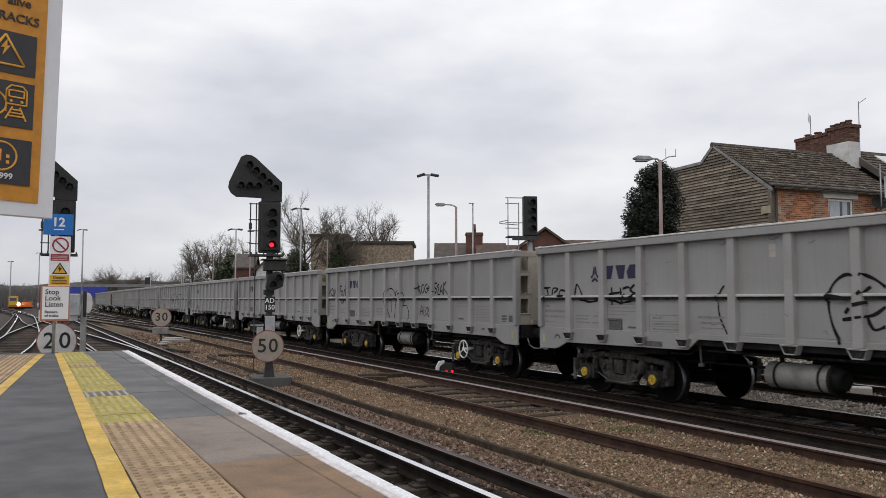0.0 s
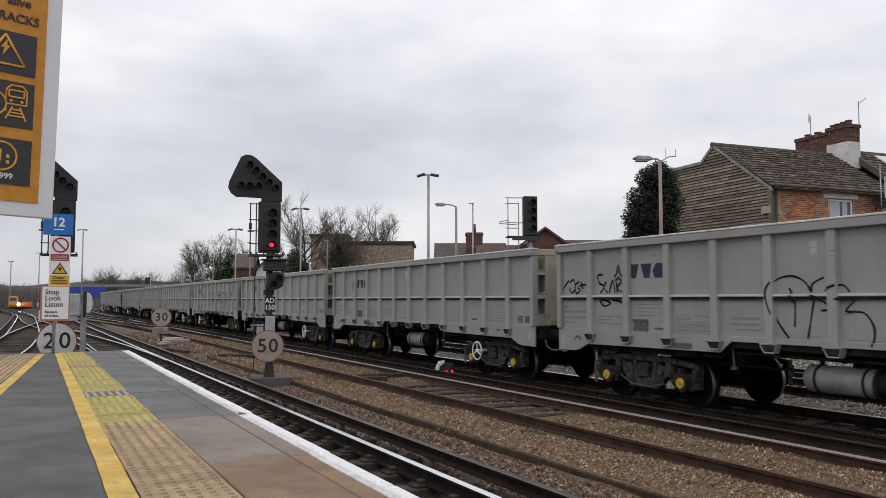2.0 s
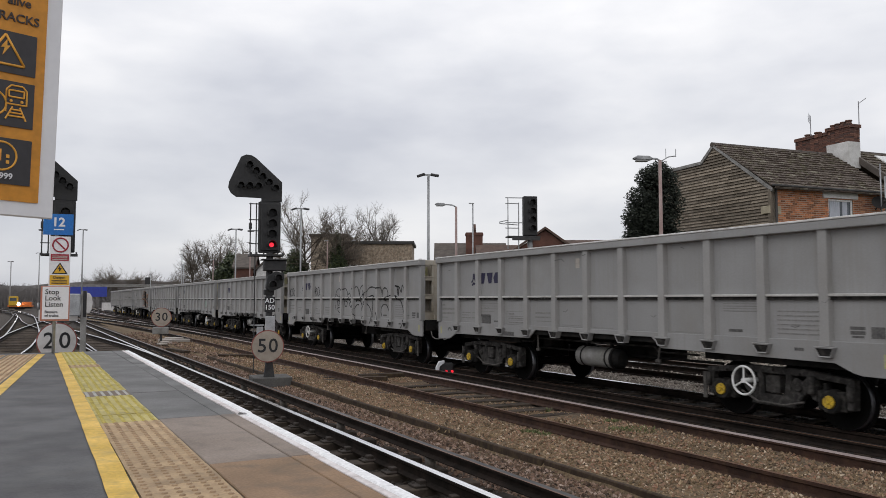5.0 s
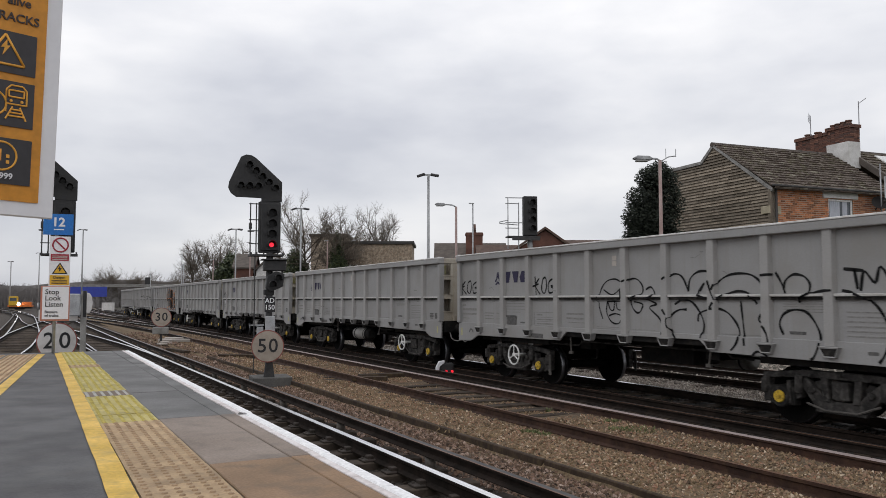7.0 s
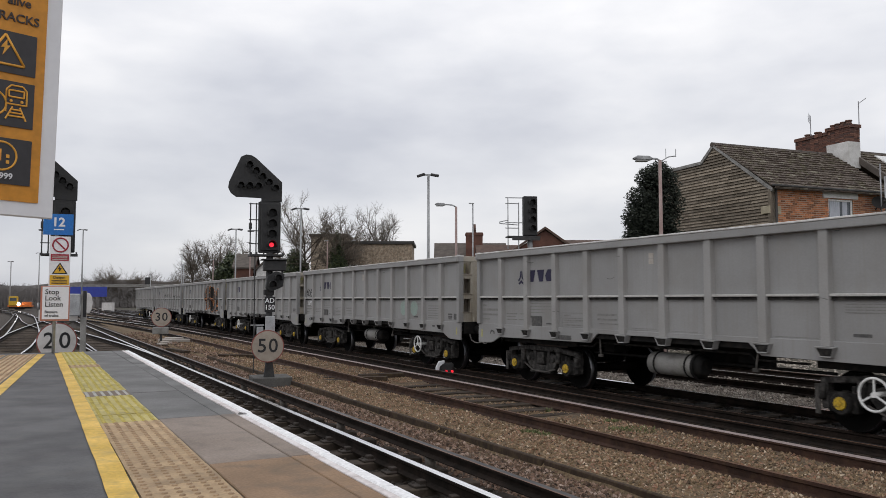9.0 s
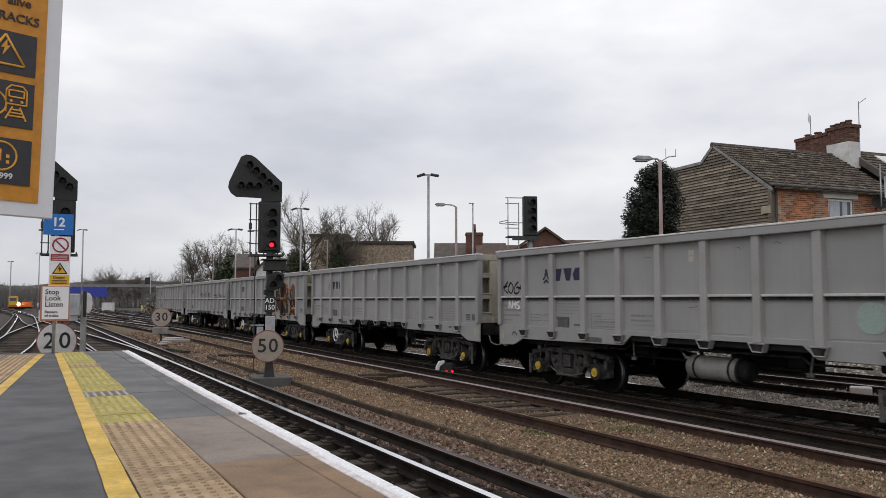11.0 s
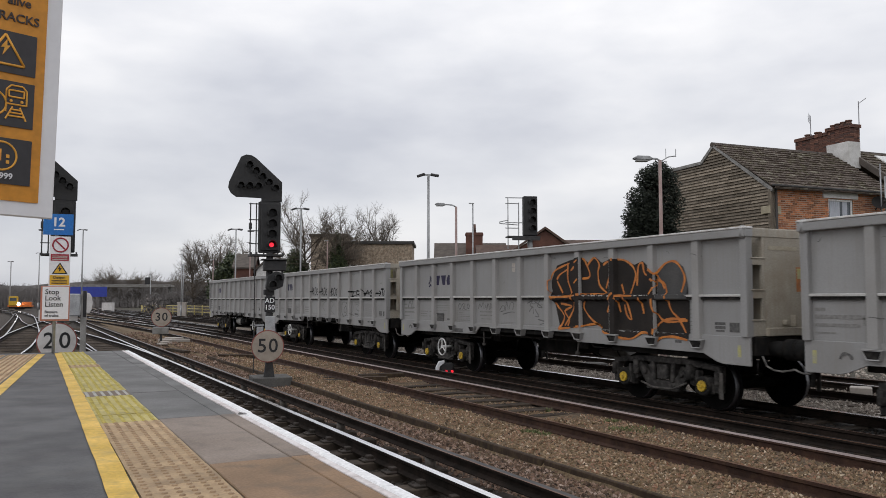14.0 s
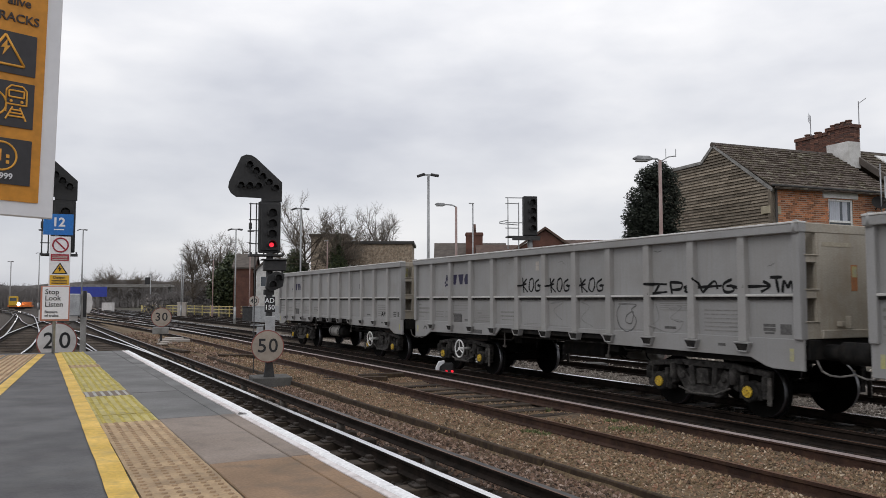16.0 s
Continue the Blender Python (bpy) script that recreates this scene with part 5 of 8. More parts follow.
M["aerial"] = mat("dull_aluminium", (0.35, 0.35, 0.36), (0.28, 0.28, 0.29), 5, 0.5, 0.7)


def tiled_slope(parent, x0, x1, foot, head, courses, label, tile=0.19):
    """A tiled roof slope: rows of overlapping tiles from foot (y, z) to head (y, z)."""
    (ya, za), (yb, zb) = foot, head
    d = Vector((0, yb - ya, zb - za))
    up = d.normalized()
    nrm = Vector((0, -up.z, up.y))
    if nrm.z < 0:
        nrm = -nrm
    step = d.length / courses
    # boarding under the tiles, then the tiles
    vs = [(x, y + 0.0, z - 0.01) for x, y, z in ((x0, ya, za), (x1, ya, za), (x1, yb, zb), (x0, yb, zb))]
    fs = [(0, 1, 2, 3)]
    for c in range(courses):
        x = x0 - (tile / 2 if c % 2 else 0)
        while x < x1:
            a, b = max(x, x0), min(x + tile - 0.014, x1)
            x += tile
            if b - a < 0.03:
                continue
            o = Vector((0, ya, za)) + up * (c * step)
            lift = 0.062 + random.uniform(-0.018, 0.02)
            low, high = o + nrm * lift, o + up * step * 1.12 + nrm * 0.012
            k = len(vs)
            sag = random.uniform(-0.008, 0.008)
            for p in (low, low - nrm * 0.055, high):
                vs += [(a, p.y, p.z + sag), (b, p.y, p.z - sag)]
            fs += [(k, k + 1, k + 5, k + 4), (k + 2, k + 3, k + 1, k), (k, k + 4, k + 2), (k + 1, k + 3, k + 5)]
    me = bpy.data.meshes.new("roof_tiles")
    me.from_pydata(vs, [], fs)
    me.materials.append(M["tile_roof"])
    ob = part("roof_tiles", me, "tile_roof", parent, label)
    tagged(ob, kind="stuff")
    return ob


def brick_rows(x0, x1, z0, z1, holes, plane_y=-0.012, depth=0.03):
    """Places (x, z, length) of the bricks of a stretch of wall in stretcher bond, leaving holes free."""
    rows, z, k = [], z0, 0
    while z < z1 - 0.03:
        x = x0 - (0.1125 if k % 2 else 0)
        while x < x1:
            a, b = max(x, x0), min(x + 0.207, x1)
            bits = [(a, b)]
            for h in holes:
                if z < h[3] and z + 0.065 > h[2]:
                    bits = [q for u, v in bits for q in ((u, min(v, h[0])), (max(u, h[1]), v))]
            rows += [((u + v) / 2, z, v - u) for u, v in bits if v - u > 0.03]
            x += 0.225
        z += 0.075
        k += 1
    return rows


def build_house():
    h = thing("terraced_house", "brick terraced house with weatherboarded gable and brown tiled roof", "house", at=Matrix.Translation((23.71, 19.84, 0)) @ pose(0, 0, 0, 0, 0, -5.6))
    L = 13.0
    hole = (2.68, 3.92, 4.1, 5.47)
    # brick front: mortar backing with the window opening through it
    front = part("front_wall", boxes((0, hole[0], 0.0, 0.25, 4.1, 5.84), (hole[1], L, 0.0, 0.25, 4.1, 5.84),
                                     (hole[0], hole[1], 0.0, 0.25, hole[3], 5.84)), "mortar", h, "orange brick front wall")
    part("lower_wall", boxes((0, L, 0.0, 0.25, -0.3, 4.1)), "brick_red", h)
    bm = B()
    box(bm, 0, 1.0, -0.006, 0.02, 0, 0.056)
    unit = mesh_of("brick", finish(bm), "brick_orange")
    far = B()
    for x, z, l in brick_rows(0.16, 9.5, 4.2, 5.8, [hole]):
        if x < 4.4 and z > 4.6:
            part("brick", unit, "brick_orange", front, at=Matrix.Translation((x - l / 2, random.uniform(-0.003, 0.003), z)) @ Matrix.Diagonal((l, 1, 1, 1)))
        else:
            box(far, x - l / 2, x + l / 2, -0.006, 0.0, z, z + 0.056)
    tagged(part("brickwork", far, "brick_joined", front), kind="stuff")
    # window: frame, sashes, curtain and pale lintel
    win = part("window", boxes((2.68, 2.75, 0.03, 0.12, 4.1, 5.47), (3.85, 3.92, 0.03, 0.12, 4.1, 5.47), (2.75, 3.85, 0.03, 0.12, 5.4, 5.47), (2.75, 3.85, 0.02, 0.12, 4.6, 4.68),
                               (2.75, 3.85, 0.03, 0.12, 4.1, 4.17), bevel=0.008), "white_paint", h, "white sash window")
    for z0, z1 in ((4.17, 4.6), (4.68, 5.4)):
        part("pane", boxes((2.75, 3.85, 0.07, 0.078, z0, z1)), "pane", win)
    for x0, x1 in ((2.8, 3.32), (3.45, 3.7)):
        bm = B()
        prev = None
        for i in range(25):
            x = x0 + (x1 - x0) * i / 24
            y = 0.064 - 0.004 * math.sin(i * 1.3)
            q = [bm.verts.new((x, y, 4.68)), bm.verts.new((x, y, 5.4))]
            if prev:
                bm.faces.new((prev[0], q[0], q[1], prev[1]))
            prev = q
        part("curtain", bm, "curtain", win)
    part("lintel", boxes((2.4, 4.15, -0.06, 0.02, 5.5, 5.78), bevel=0.01), "render_white", h, "pale rendered lintel")
    part("gutter", boxes((-0.2, L, -0.3, -0.18, 5.76, 5.84), bevel=0.02), "lead", h)
    bm = B()
    tube(bm, (0.1, -0.08, -0.3), (0.1, -0.08, 5.74), 0.045, n=10)
    tube(bm, (0.1, -0.08, 5.7), (0.1, -0.22, 5.79), 0.045, n=8)
    part("downpipe", finish(bm), "lead", h, "dark rainwater pipe")
    M["stone_buff"] = mat("buff_corner_stone", (0.42, 0.37, 0.27), (0.35, 0.31, 0.22), 5, 0.9)
    part("corner_stone", boxes((0.16, 0.36, -0.05, 0.02, 4.8, 5.08), bevel=0.015), "stone_buff", h)
    part("corner_stone", boxes((-0.13, -0.02, 0.0, 0.45, 4.82, 5.1), bevel=0.015), "stone_buff", h)
    part("corner_board", boxes((-0.11, -0.02, -0.03, 0.12, 2.8, 5.7), bevel=0.01), "board", h)
    # gable wall core and boards
    outline = [(0.0, -0.3), (0.0, 5.75), (2.94, 7.78), (3.66, 7.2), (7.4, 7.16), (7.4, -0.3)]
    bm = B()
    m = Matrix(((0, 0, 1, 0.0), (1, 0, 0, 0.0), (0, 1, 0, 0.0), (0, 0, 0, 1)))
    prism(bm, outline, 0.2, m)
    gable = part("gable_wall", finish(bm), "board", h, "weathered brown boarded gable wall")
    z = 2.8
    while z < 7.75:
        y0 = 0.02 if z < 5.8 else (z + 0.09 - 5.75) / 0.714
        y1 = 7.38 if z < 7.08 else 2.94 + (7.76 - z - 0.1) / 0.82
        cuts = [y0] + sorted(random.uniform(y0 + 0.4, y1 - 0.3) for _ in range(random.choice((1, 1, 2)))) + [y1] if y1 - y0 > 1.5 else [y0, y1]
        for a, b in zip(cuts, cuts[1:]):
            if b - a < 0.05:
                continue
            bm = B()
            tilt = random.uniform(-0.006, 0.006)
            v = [bm.verts.new(q) for q in ((-0.085, a + 0.004, z + tilt), (-0.085, b - 0.004, z - tilt), (-0.012, b - 0.004, z + 0.145), (-0.012, a + 0.004, z + 0.145),
                                           (0.0, a + 0.004, z + tilt), (0.0, b - 0.004, z - tilt))]
            bm.faces.new((v[0], v[3], v[2], v[1])), bm.faces.new((v[0], v[1], v[5], v[4]))
            bm.faces.new((v[0], v[4], v[3])), bm.faces.new((v[1], v[2], v[5]))
            part("board", bm, "board", gable)
        z += 0.118
    bm = B()
    for a, b in (((-0.06, -0.12, 5.68), (-0.06, 2.94, 7.84)), ((-0.06, 2.94, 7.84), (-0.06, 3.66, 7.25)), ((-0.06, 3.66, 7.25), (-0.06, 7.5, 7.22))):
        d = Vector(b) - Vector(a)
        q = Matrix.Translation(a) @ d.to_track_quat("Y", "Z").to_matrix().to_4x4()
        box(bm, -0.05, 0.06, 0, d.length, -0.1, 0.03, q)
    part("verge_board", finish(bm, 0.006), "tank", h)
    # roofs
    part("roof", boxes((0.05, L, 0.3, 7.3, 5.6, 5.7)), "board", h)
    tiled_slope(h, -0.12, 6.2, (-0.28, 5.69), (2.98, 7.87), 17, "rows of brown roof tiles")
    tiled_slope(h, 6.9, L, (-0.28, 5.76), (2.98, 8.08), 15, "rows of brown roof tiles")
    tiled_slope(h, 0.25, L, (6.2, 5.7), (2.98, 7.88), 10, "rows of brown roof tiles")
    part("rear_roof", boxes((-0.05, 5.0, 3.6, 7.45, 7.12, 7.2)), "slate_far", h)
    for i in range(14):
        bm = B()
        tube(bm, (-0.12 + 0.46 * i, 2.98, 7.84), (0.33 + 0.46 * i, 2.98, 7.84), 0.1, n=8)
        part("ridge_tile", finish(bm), "slate_far", h)
    for i in range(12):
        bm = B()
        tube(bm, (6.95 + 0.46 * i, 2.98, 8.05), (7.4 + 0.46 * i, 2.98, 8.05), 0.1, n=8)
        part("ridge_tile", finish(bm), "slate_far", h)
    bm = B()
    d = Vector((0, 3.26, 2.42))
    q = Matrix.Translation((6.9, -0.28, 5.78)) @ d.to_track_quat("Y", "Z").to_matrix().to_4x4()
    box(bm, -0.1, 0.06, 0, d.length, -0.16, 0.09, q)
    part("party_verge", finish(bm, 0.01), "slate_far", h)
    part("skylight", boxes((0, 0.9, -0.04, 0.03, 0, 0.7), bevel=0.01), "white_paint", h, "white framed roof window", at=pose(8.3, 2.05, 7.49, -54.5, 0, 0))
    bm = B()
    rows = [[bm.verts.new((0.31 * r * math.cos(a * 0.3491), -0.09 * r * r, 0.27 * r * math.sin(a * 0.3491))) for a in range(18)] for r in (0.15, 0.5, 0.8, 1.0)]
    for r0, r1 in zip(rows, rows[1:]):
        for j in range(18):
            bm.faces.new((r0[j], r0[(j + 1) % 18], r1[(j + 1) % 18], r1[j]))
    bm.faces.new(rows[0])
    bmesh.ops.solidify(bm, geom=bm.faces, thickness=0.012)
    dish = part("satellite_dish", finish(bm), "lead", h, "dark grey satellite dish", at=pose(4.9, -0.32, 5.36, -20, 0, -25))
    bm = B()
    tube(bm, (0, 0.02, -0.26), (0, -0.38, -0.12), 0.012, n=6)
    tube(bm, (0, -0.36, -0.15), (0, -0.44, -0.08), 0.03, n=8)
    tube(bm, (0, 0.0, 0), (0, 0.35, -0.1), 0.025, n=6)
    part("dish_arm", finish(bm), "lead", dish)
    bm = B()
    tube(bm, (4.9, -0.42, 4.4), (4.9, -0.42, 6.86), 0.028, n=8)
    tube(bm, (4.9, -0.42, 5.0), (4.9, 0.02, 5.0), 0.02, n=6)
    part("vent_pipe", finish(bm), "aerial", h, "thin grey pipe on the front wall")
    # chimney
    st = part("chimney", boxes((6.27, 6.86, 2.17, 4.9, 7.0, 8.55)), "mortar", h, "sooty brick chimney stack with clay pots")
    part("render", boxes((6.22, 6.9, 2.1, 3.22, 7.2, 8.3), bevel=0.01), "render_white", st, "white rendered chimney base")
    bm = B()
    for k in range(24):
        z = 7.55 + 0.075 * k
        for y0, y1, top in ((2.12, 3.2, 9.1), (3.2, 4.92, 8.95)):
            if z + 0.07 > top:
                continue
            out = 0.05 if top - z < 0.24 else 0.0
            y = y0 - out
            while y < y1 + out - 0.05:
                e = min(y + 0.215, y1 + out)
                box(bm, 6.24 - out, 6.34, y, e, z, z + 0.066)
                y += 0.225
            x = 6.34
            while x < 6.86:
                box(bm, x, min(x + 0.21, 6.9 + out), y0 - out, y0 + 0.1, z, z + 0.066)
                x += 0.22
    tagged(part("brickwork", bm, "stack_brick", st), kind="stuff")
    part("core", boxes((6.3, 6.85, 2.18, 3.16, 8.0, 9.06), (6.3, 6.85, 3.16, 4.86, 8.0, 8.91)), "mortar", st)
    for y, z, r, t in ((2.35, 9.06, 0.13, 0.14), (2.62, 9.06, 0.12, 0.12), (2.9, 9.06, 0.12, 0.1), (3.15, 9.05, 0.11, 0.1), (3.95, 8.9, 0.15, 0.1), (4.5, 8.9, 0.14, 0.1)):
        bm = B()
        tube(bm, (6.56, y, z - 0.02), (6.56, y, z + t), r, r * 0.85, 14)
        tube(bm, (6.56, y, z + t), (6.56, y, z + t + 0.05), r * 1.1, r * 1.1, 14)
        part("chimney_pot", finish(bm), "clay", st)
    # aerials
    bm = B()
    tube(bm, (6.3, 4.1, 8.6), (6.3, 4.1, 9.8), 0.02, n=6)
    tube(bm, (6.0, 3.9, 9.45), (6.45, 4.3, 9.9), 0.013, n=6)
    for i in range(7):
        f = i / 6
        c = Vector((6.0 + 0.45 * f, 3.9 + 0.4 * f, 9.45 + 0.45 * f))
        tube(bm, c + Vector((-0.03, 0.03, 0.09)), c + Vector((0.03, -0.03, -0.09)), 0.006, n=4)
    part("aerial", finish(bm), "aerial", st)
    bm = B()
    tube(bm, (6.92, 2.15, 8.6), (6.92, 2.15, 10.05), 0.02, n=6)
    tube(bm, (6.92, 2.15, 9.95), (7.12, 1.95, 10.15), 0.014, n=6)
    for i in range(5):
        c = Vector((6.92 + 0.05 * i, 2.15 - 0.05 * i, 9.95 + 0.05 * i))
        tube(bm, c + Vector((-0.08, -0.08, 0)), c + Vector((0.08, 0.08, 0)), 0.008, n=4)
    part("aerial", finish(bm), "aerial", st)
    # satellite dish and its pole on the front
    bm = B()
    rows = []
    for i in range(5):
        r, dpt = 0.075 * i, 0.02 * (i / 4) ** 2 * 4
        rows.append([bm.verts.new((5.35 + r * math.cos(a * math.pi / 8), -0.35 - dpt, 4.95 + r * math.sin(a * math.pi / 8))) for a in range(16)])
    for r0, r1 in zip(rows[1:], rows[2:]):
        for a in range(16):
            bm.faces.new((r0[a], r0[(a + 1) % 16], r1[(a + 1) % 16], r1[a]))
    bm.faces.new(rows[1])
    bmesh.ops.delete(bm, geom=[v for v in rows[0]], context="VERTS")
    tube(bm, (5.35, -0.33, 4.95), (5.35, -0.02, 4.8), 0.025, n=6)
    part("satellite_dish", bm, "tank", h, "grey satellite dish")
    bm = B()
    tube(bm, (5.15, -0.4, 4.2), (5.15, -0.4, 6.4), 0.03, n=8)
    part("pole", finish(bm), "galv", h)


build_house()


def far_house(label, at, w, d, eave, ridge, wall, roof, windows=(), stack=None, flat=False, gable_front=False):
    """A plain house: walls, pitched or flat roof, windows and stack. Its front looks along -y."""
    h = thing("far_house", label, "house", at=at, group="houses beyond the yard")
    part("wall", boxes((-w / 2, w / 2, 0, d, -0.3, eave)), wall, h)
    if flat:
        part("roof", boxes((-w / 2 - 0.2, w / 2 + 0.2, -0.2, d + 0.2, eave, eave + 0.28), bevel=0.03), roof, h)
    else:
        bm = B()
        if gable_front:
            prism(bm, [(-w / 2, eave), (w / 2, eave), (0, ridge)], -d, face(0, 0, 0))
            part("gable", finish(bm), wall, h)
            for s in (-1, 1):
                bm = B()
                prism(bm, [(s * (w / 2 + 0.25), eave - 0.15), (0, ridge + 0.05), (0, ridge + 0.2), (s * (w / 2 + 0.3), eave)], -d - 0.4, face(0, -0.2, 0))
                part("roof", finish(bm), roof, h)
        else:
            prism(bm, [(-0.0, eave), (d, eave), (d / 2, ridge)], w, Matrix(((0, 0, 1, -w / 2), (1, 0, 0, 0), (0, 1, 0, 0), (0, 0, 0, 1))))
            part("gable", finish(bm), wall, h)
            for a, b in (((-0.25, eave - 0.15), (d / 2, ridge + 0.05)), ((d + 0.25, eave - 0.15), (d / 2, ridge + 0.05))):
                bm = B()
                prism(bm, [a, b, (b[0], b[1] + 0.14), (a[0], a[1] + 0.14)], w + 0.4, Matrix(((0, 0, 1, -w / 2 - 0.2), (1, 0, 0, 0), (0, 1, 0, 0), (0, 0, 0, 1))))
                part("roof", finish(bm), roof, h)
    for x, z, ww, wh in windows:
        wn = part("window", boxes((x - ww / 2, x + ww / 2, -0.05, 0.02, z, z + wh), bevel=0.01), "white_paint", h)
        part("pane", boxes((x - ww / 2 + 0.08, x + ww / 2 - 0.08, -0.06, -0.05, z + 0.08, z + wh - 0.08)), "pane", wn)
    if stack:
        x, y, sw, z0, z1 = stack
        c = part("chimney", boxes((x - sw / 2, x + sw / 2, y - 0.3, y + 0.3, z0, z1), (x - sw / 2 - 0.06, x + sw / 2 + 0.06, y - 0.36, y + 0.36, z1 - 0.3, z1 - 0.1), bevel=0.01), "brick_red", h)
        bm = B()
        tube(bm, (x, y, z1), (x, y, z1 + 0.75), 0.17, 0.15, 12)
        part("chimney_pot", finish(bm), "clay", c)
    return h


far_house("long brown brick building with a flat dark roof", pose(29.2, 69.4, 0, 0, 0, -27.6), 6.6, 6, 6.95, 7, "brick_far", "lead", ((-2.2, 3.9, 0.9, 1.1), (0.2, 3.9, 0.9, 1.1), (2.2, 3.9, 0.9, 1.1)), flat=True)
far_house("brown brick block behind bare trees", pose(27.0, 76.8, 0, 0, 0, -27.6), 3.5, 5, 8.1, 8, "brick_tan_far", "slate_far", (), flat=True)
far_house("house with a brown slate roof and white gable", pose(34.6, 60.9, 0, 0, 0, -27.6), 6.2, 7, 4.6, 6.75, "render_white", "slate_far", (), (0.3, 1.6, 1.5, 5.2, 7.75))
far_house("row of reddish tiled roofs beyond the yard", pose(36.6, 56.0, 0, 0, 0, -27.6), 7.0, 6, 4.4, 6.3, "brick_far", "red_tile_far", ())
far_house("red brick house with its gable to the railway", pose(28.75, 41.3, 0, 0, 0, -27.6), 3.2, 8, 4.95, 6.1, "brick_red", "red_tile_far", (), gable_front=True)
far_house("low house with a reddish tiled roof", pose(32.0, 41.2, 0, 0, 0, -27.6), 5.6, 6, 4.2, 5.6, "brick_red", "red_tile_far", ())
far_house("white house partly hidden behind the signal", pose(21.9, 78.5, 0, 0, 0, -20), 3.4, 6, 4.6, 6.3, "render_white", "slate_far", ((-0.9, 3.0, 0.8, 1.1), (0.7, 3.0, 0.8, 1.1)), gable_front=True)
far_house("brown brick house behind the scrub", pose(19.4, 80.5, 0, 0, 0, -20), 1.9, 6, 5.0, 6.3, "brick_red", "slate_far", ())


# ---------------- lamps and masts ----------------
M["lamp_red"] = mat("red_brown_pole_paint", (0.36, 0.27, 0.25), (0.29, 0.2, 0.18), 3, 0.6)
M["lamp_glass"] = mat("clear_lamp_bowl", (0.4, 0.4, 0.38), (0.34, 0.34, 0.33), 4, 0.2)


def pole(parent, z1, r0, r1, material, z0=-0.3):
    bm = B()
    tube(bm, (0, 0, z0), (0, 0, z1), r0, r1, 12)
    tube(bm, (0, 0, z0), (0, 0, min(z1, 1.2)), r0 * 1.5, r0 * 1.5, 12)
    return part("pole", finish(bm), material, parent)


def street_lamp(x, y, top, arm, material, label, turn=-27.6, r=0.05, extra=False):
    s = thing("street_lamp", label, "lamp", at=pose(x, y, 0, 0, 0, turn), group="street lamps")
    pole(s, top, r * 1.3, r, material)
    bm = B()
    pts = [(0, 0, top - 0.02), (arm * 0.35, 0, top + abs(arm) * 0.16), (arm, 0, top + abs(arm) * 0.22)]
    pipe(bm, pts, r * 0.6, 8)
    part("arm", finish(bm), "galv", s)
    bm = B()
    k = 1 if arm > 0 else -1
    c = Vector((arm, 0, top + abs(arm) * 0.22))
    prism(bm, [(c.x - k * 0.05, c.z - 0.02), (c.x + k * 0.1, c.z + 0.07), (c.x + k * 0.45, c.z + 0.08), (c.x + k * 0.6, c.z + 0.0), (c.x + k * 0.45, c.z - 0.06), (c.x + k * 0.1, c.z - 0.07)],
          0.22, face(0, 0.11, 0))
    hd = part("lantern", finish(bm, 0.03, 2), "galv", s)
    part("bowl", boxes((*sorted((c.x + k * 0.12, c.x + k * 0.5)), -0.09, 0.09, c.z - 0.1, c.z - 0.05), bevel=0.02), "lamp_glass", hd)
    if extra:
        bm = B()
        pipe(bm, [(0, 0, top - 0.05), (0.25, 0, top + 0.1), (0.48, 0, top + 0.13)], 0.018, 6)
        tube(bm, (0.18, 0, top + 0.05), (0.18, 0, top + 0.35), 0.01, n=5)
        tube(bm, (0.48, 0, top + 0.1), (0.48, 0, top + 0.35), 0.01, n=5)
        part("bracket", finish(bm), "galv", s)
    return s


def flood_mast(x, y, top, label, heads=2, r=0.09, size=0.65):
    s = thing("floodlight_mast", label, "lamp", at=pose(x, y, 0, 0, 0, -27.6), group="floodlight masts")
    pole(s, top, r, r * 0.75, "galv")
    part("cross_arm", boxes((-0.42, 0.3, -0.04, 0.04, top - 0.03, top + 0.05)), "galv", s)
    for k in range(heads):
        sx = (-0.42, 0.36, -0.2, 0.3)[k]
        part("floodlight", boxes((-0.26 * size, 0.26 * size, -0.22 * size, 0.22 * size, -0.09 * size, 0.07 * size), bevel=0.03 * size), "dark_steel", s, at=pose(sx, -0.15, top - 0.02, 12, -18 if sx < 0 else 10, 0))
    return s


flood_mast(20.0, 40.1, 8.75, "tall galvanised mast with two floodlights", size=0.9)
street_lamp(19.93, 36.7, 6.6, -0.55, "lamp_red", "reddish street lamp with a slim curved arm", r=0.06)
street_lamp(16.85, 18.15, 5.92, -0.24, "lamp_red", "street lamp on a red-brown pole with a broad lantern", r=0.05, extra=True)
flood_mast(15.15, 48.2, 7.4, "galvanised yard lamp mast", 2, 0.06)
flood_mast(13.9, 60.2, 7.0, "galvanised yard lamp mast", 2, 0.06)
flood_mast(5.6, 98.3, 9.6, "very tall yard lighting mast", 2, 0.09)
flood_mast(2.2, 167.8, 10.5, "very tall yard lighting mast", 2, 0.12)
flood_mast(-2.5, 170.3, 8.9, "very tall yard lighting mast", 2, 0.12)
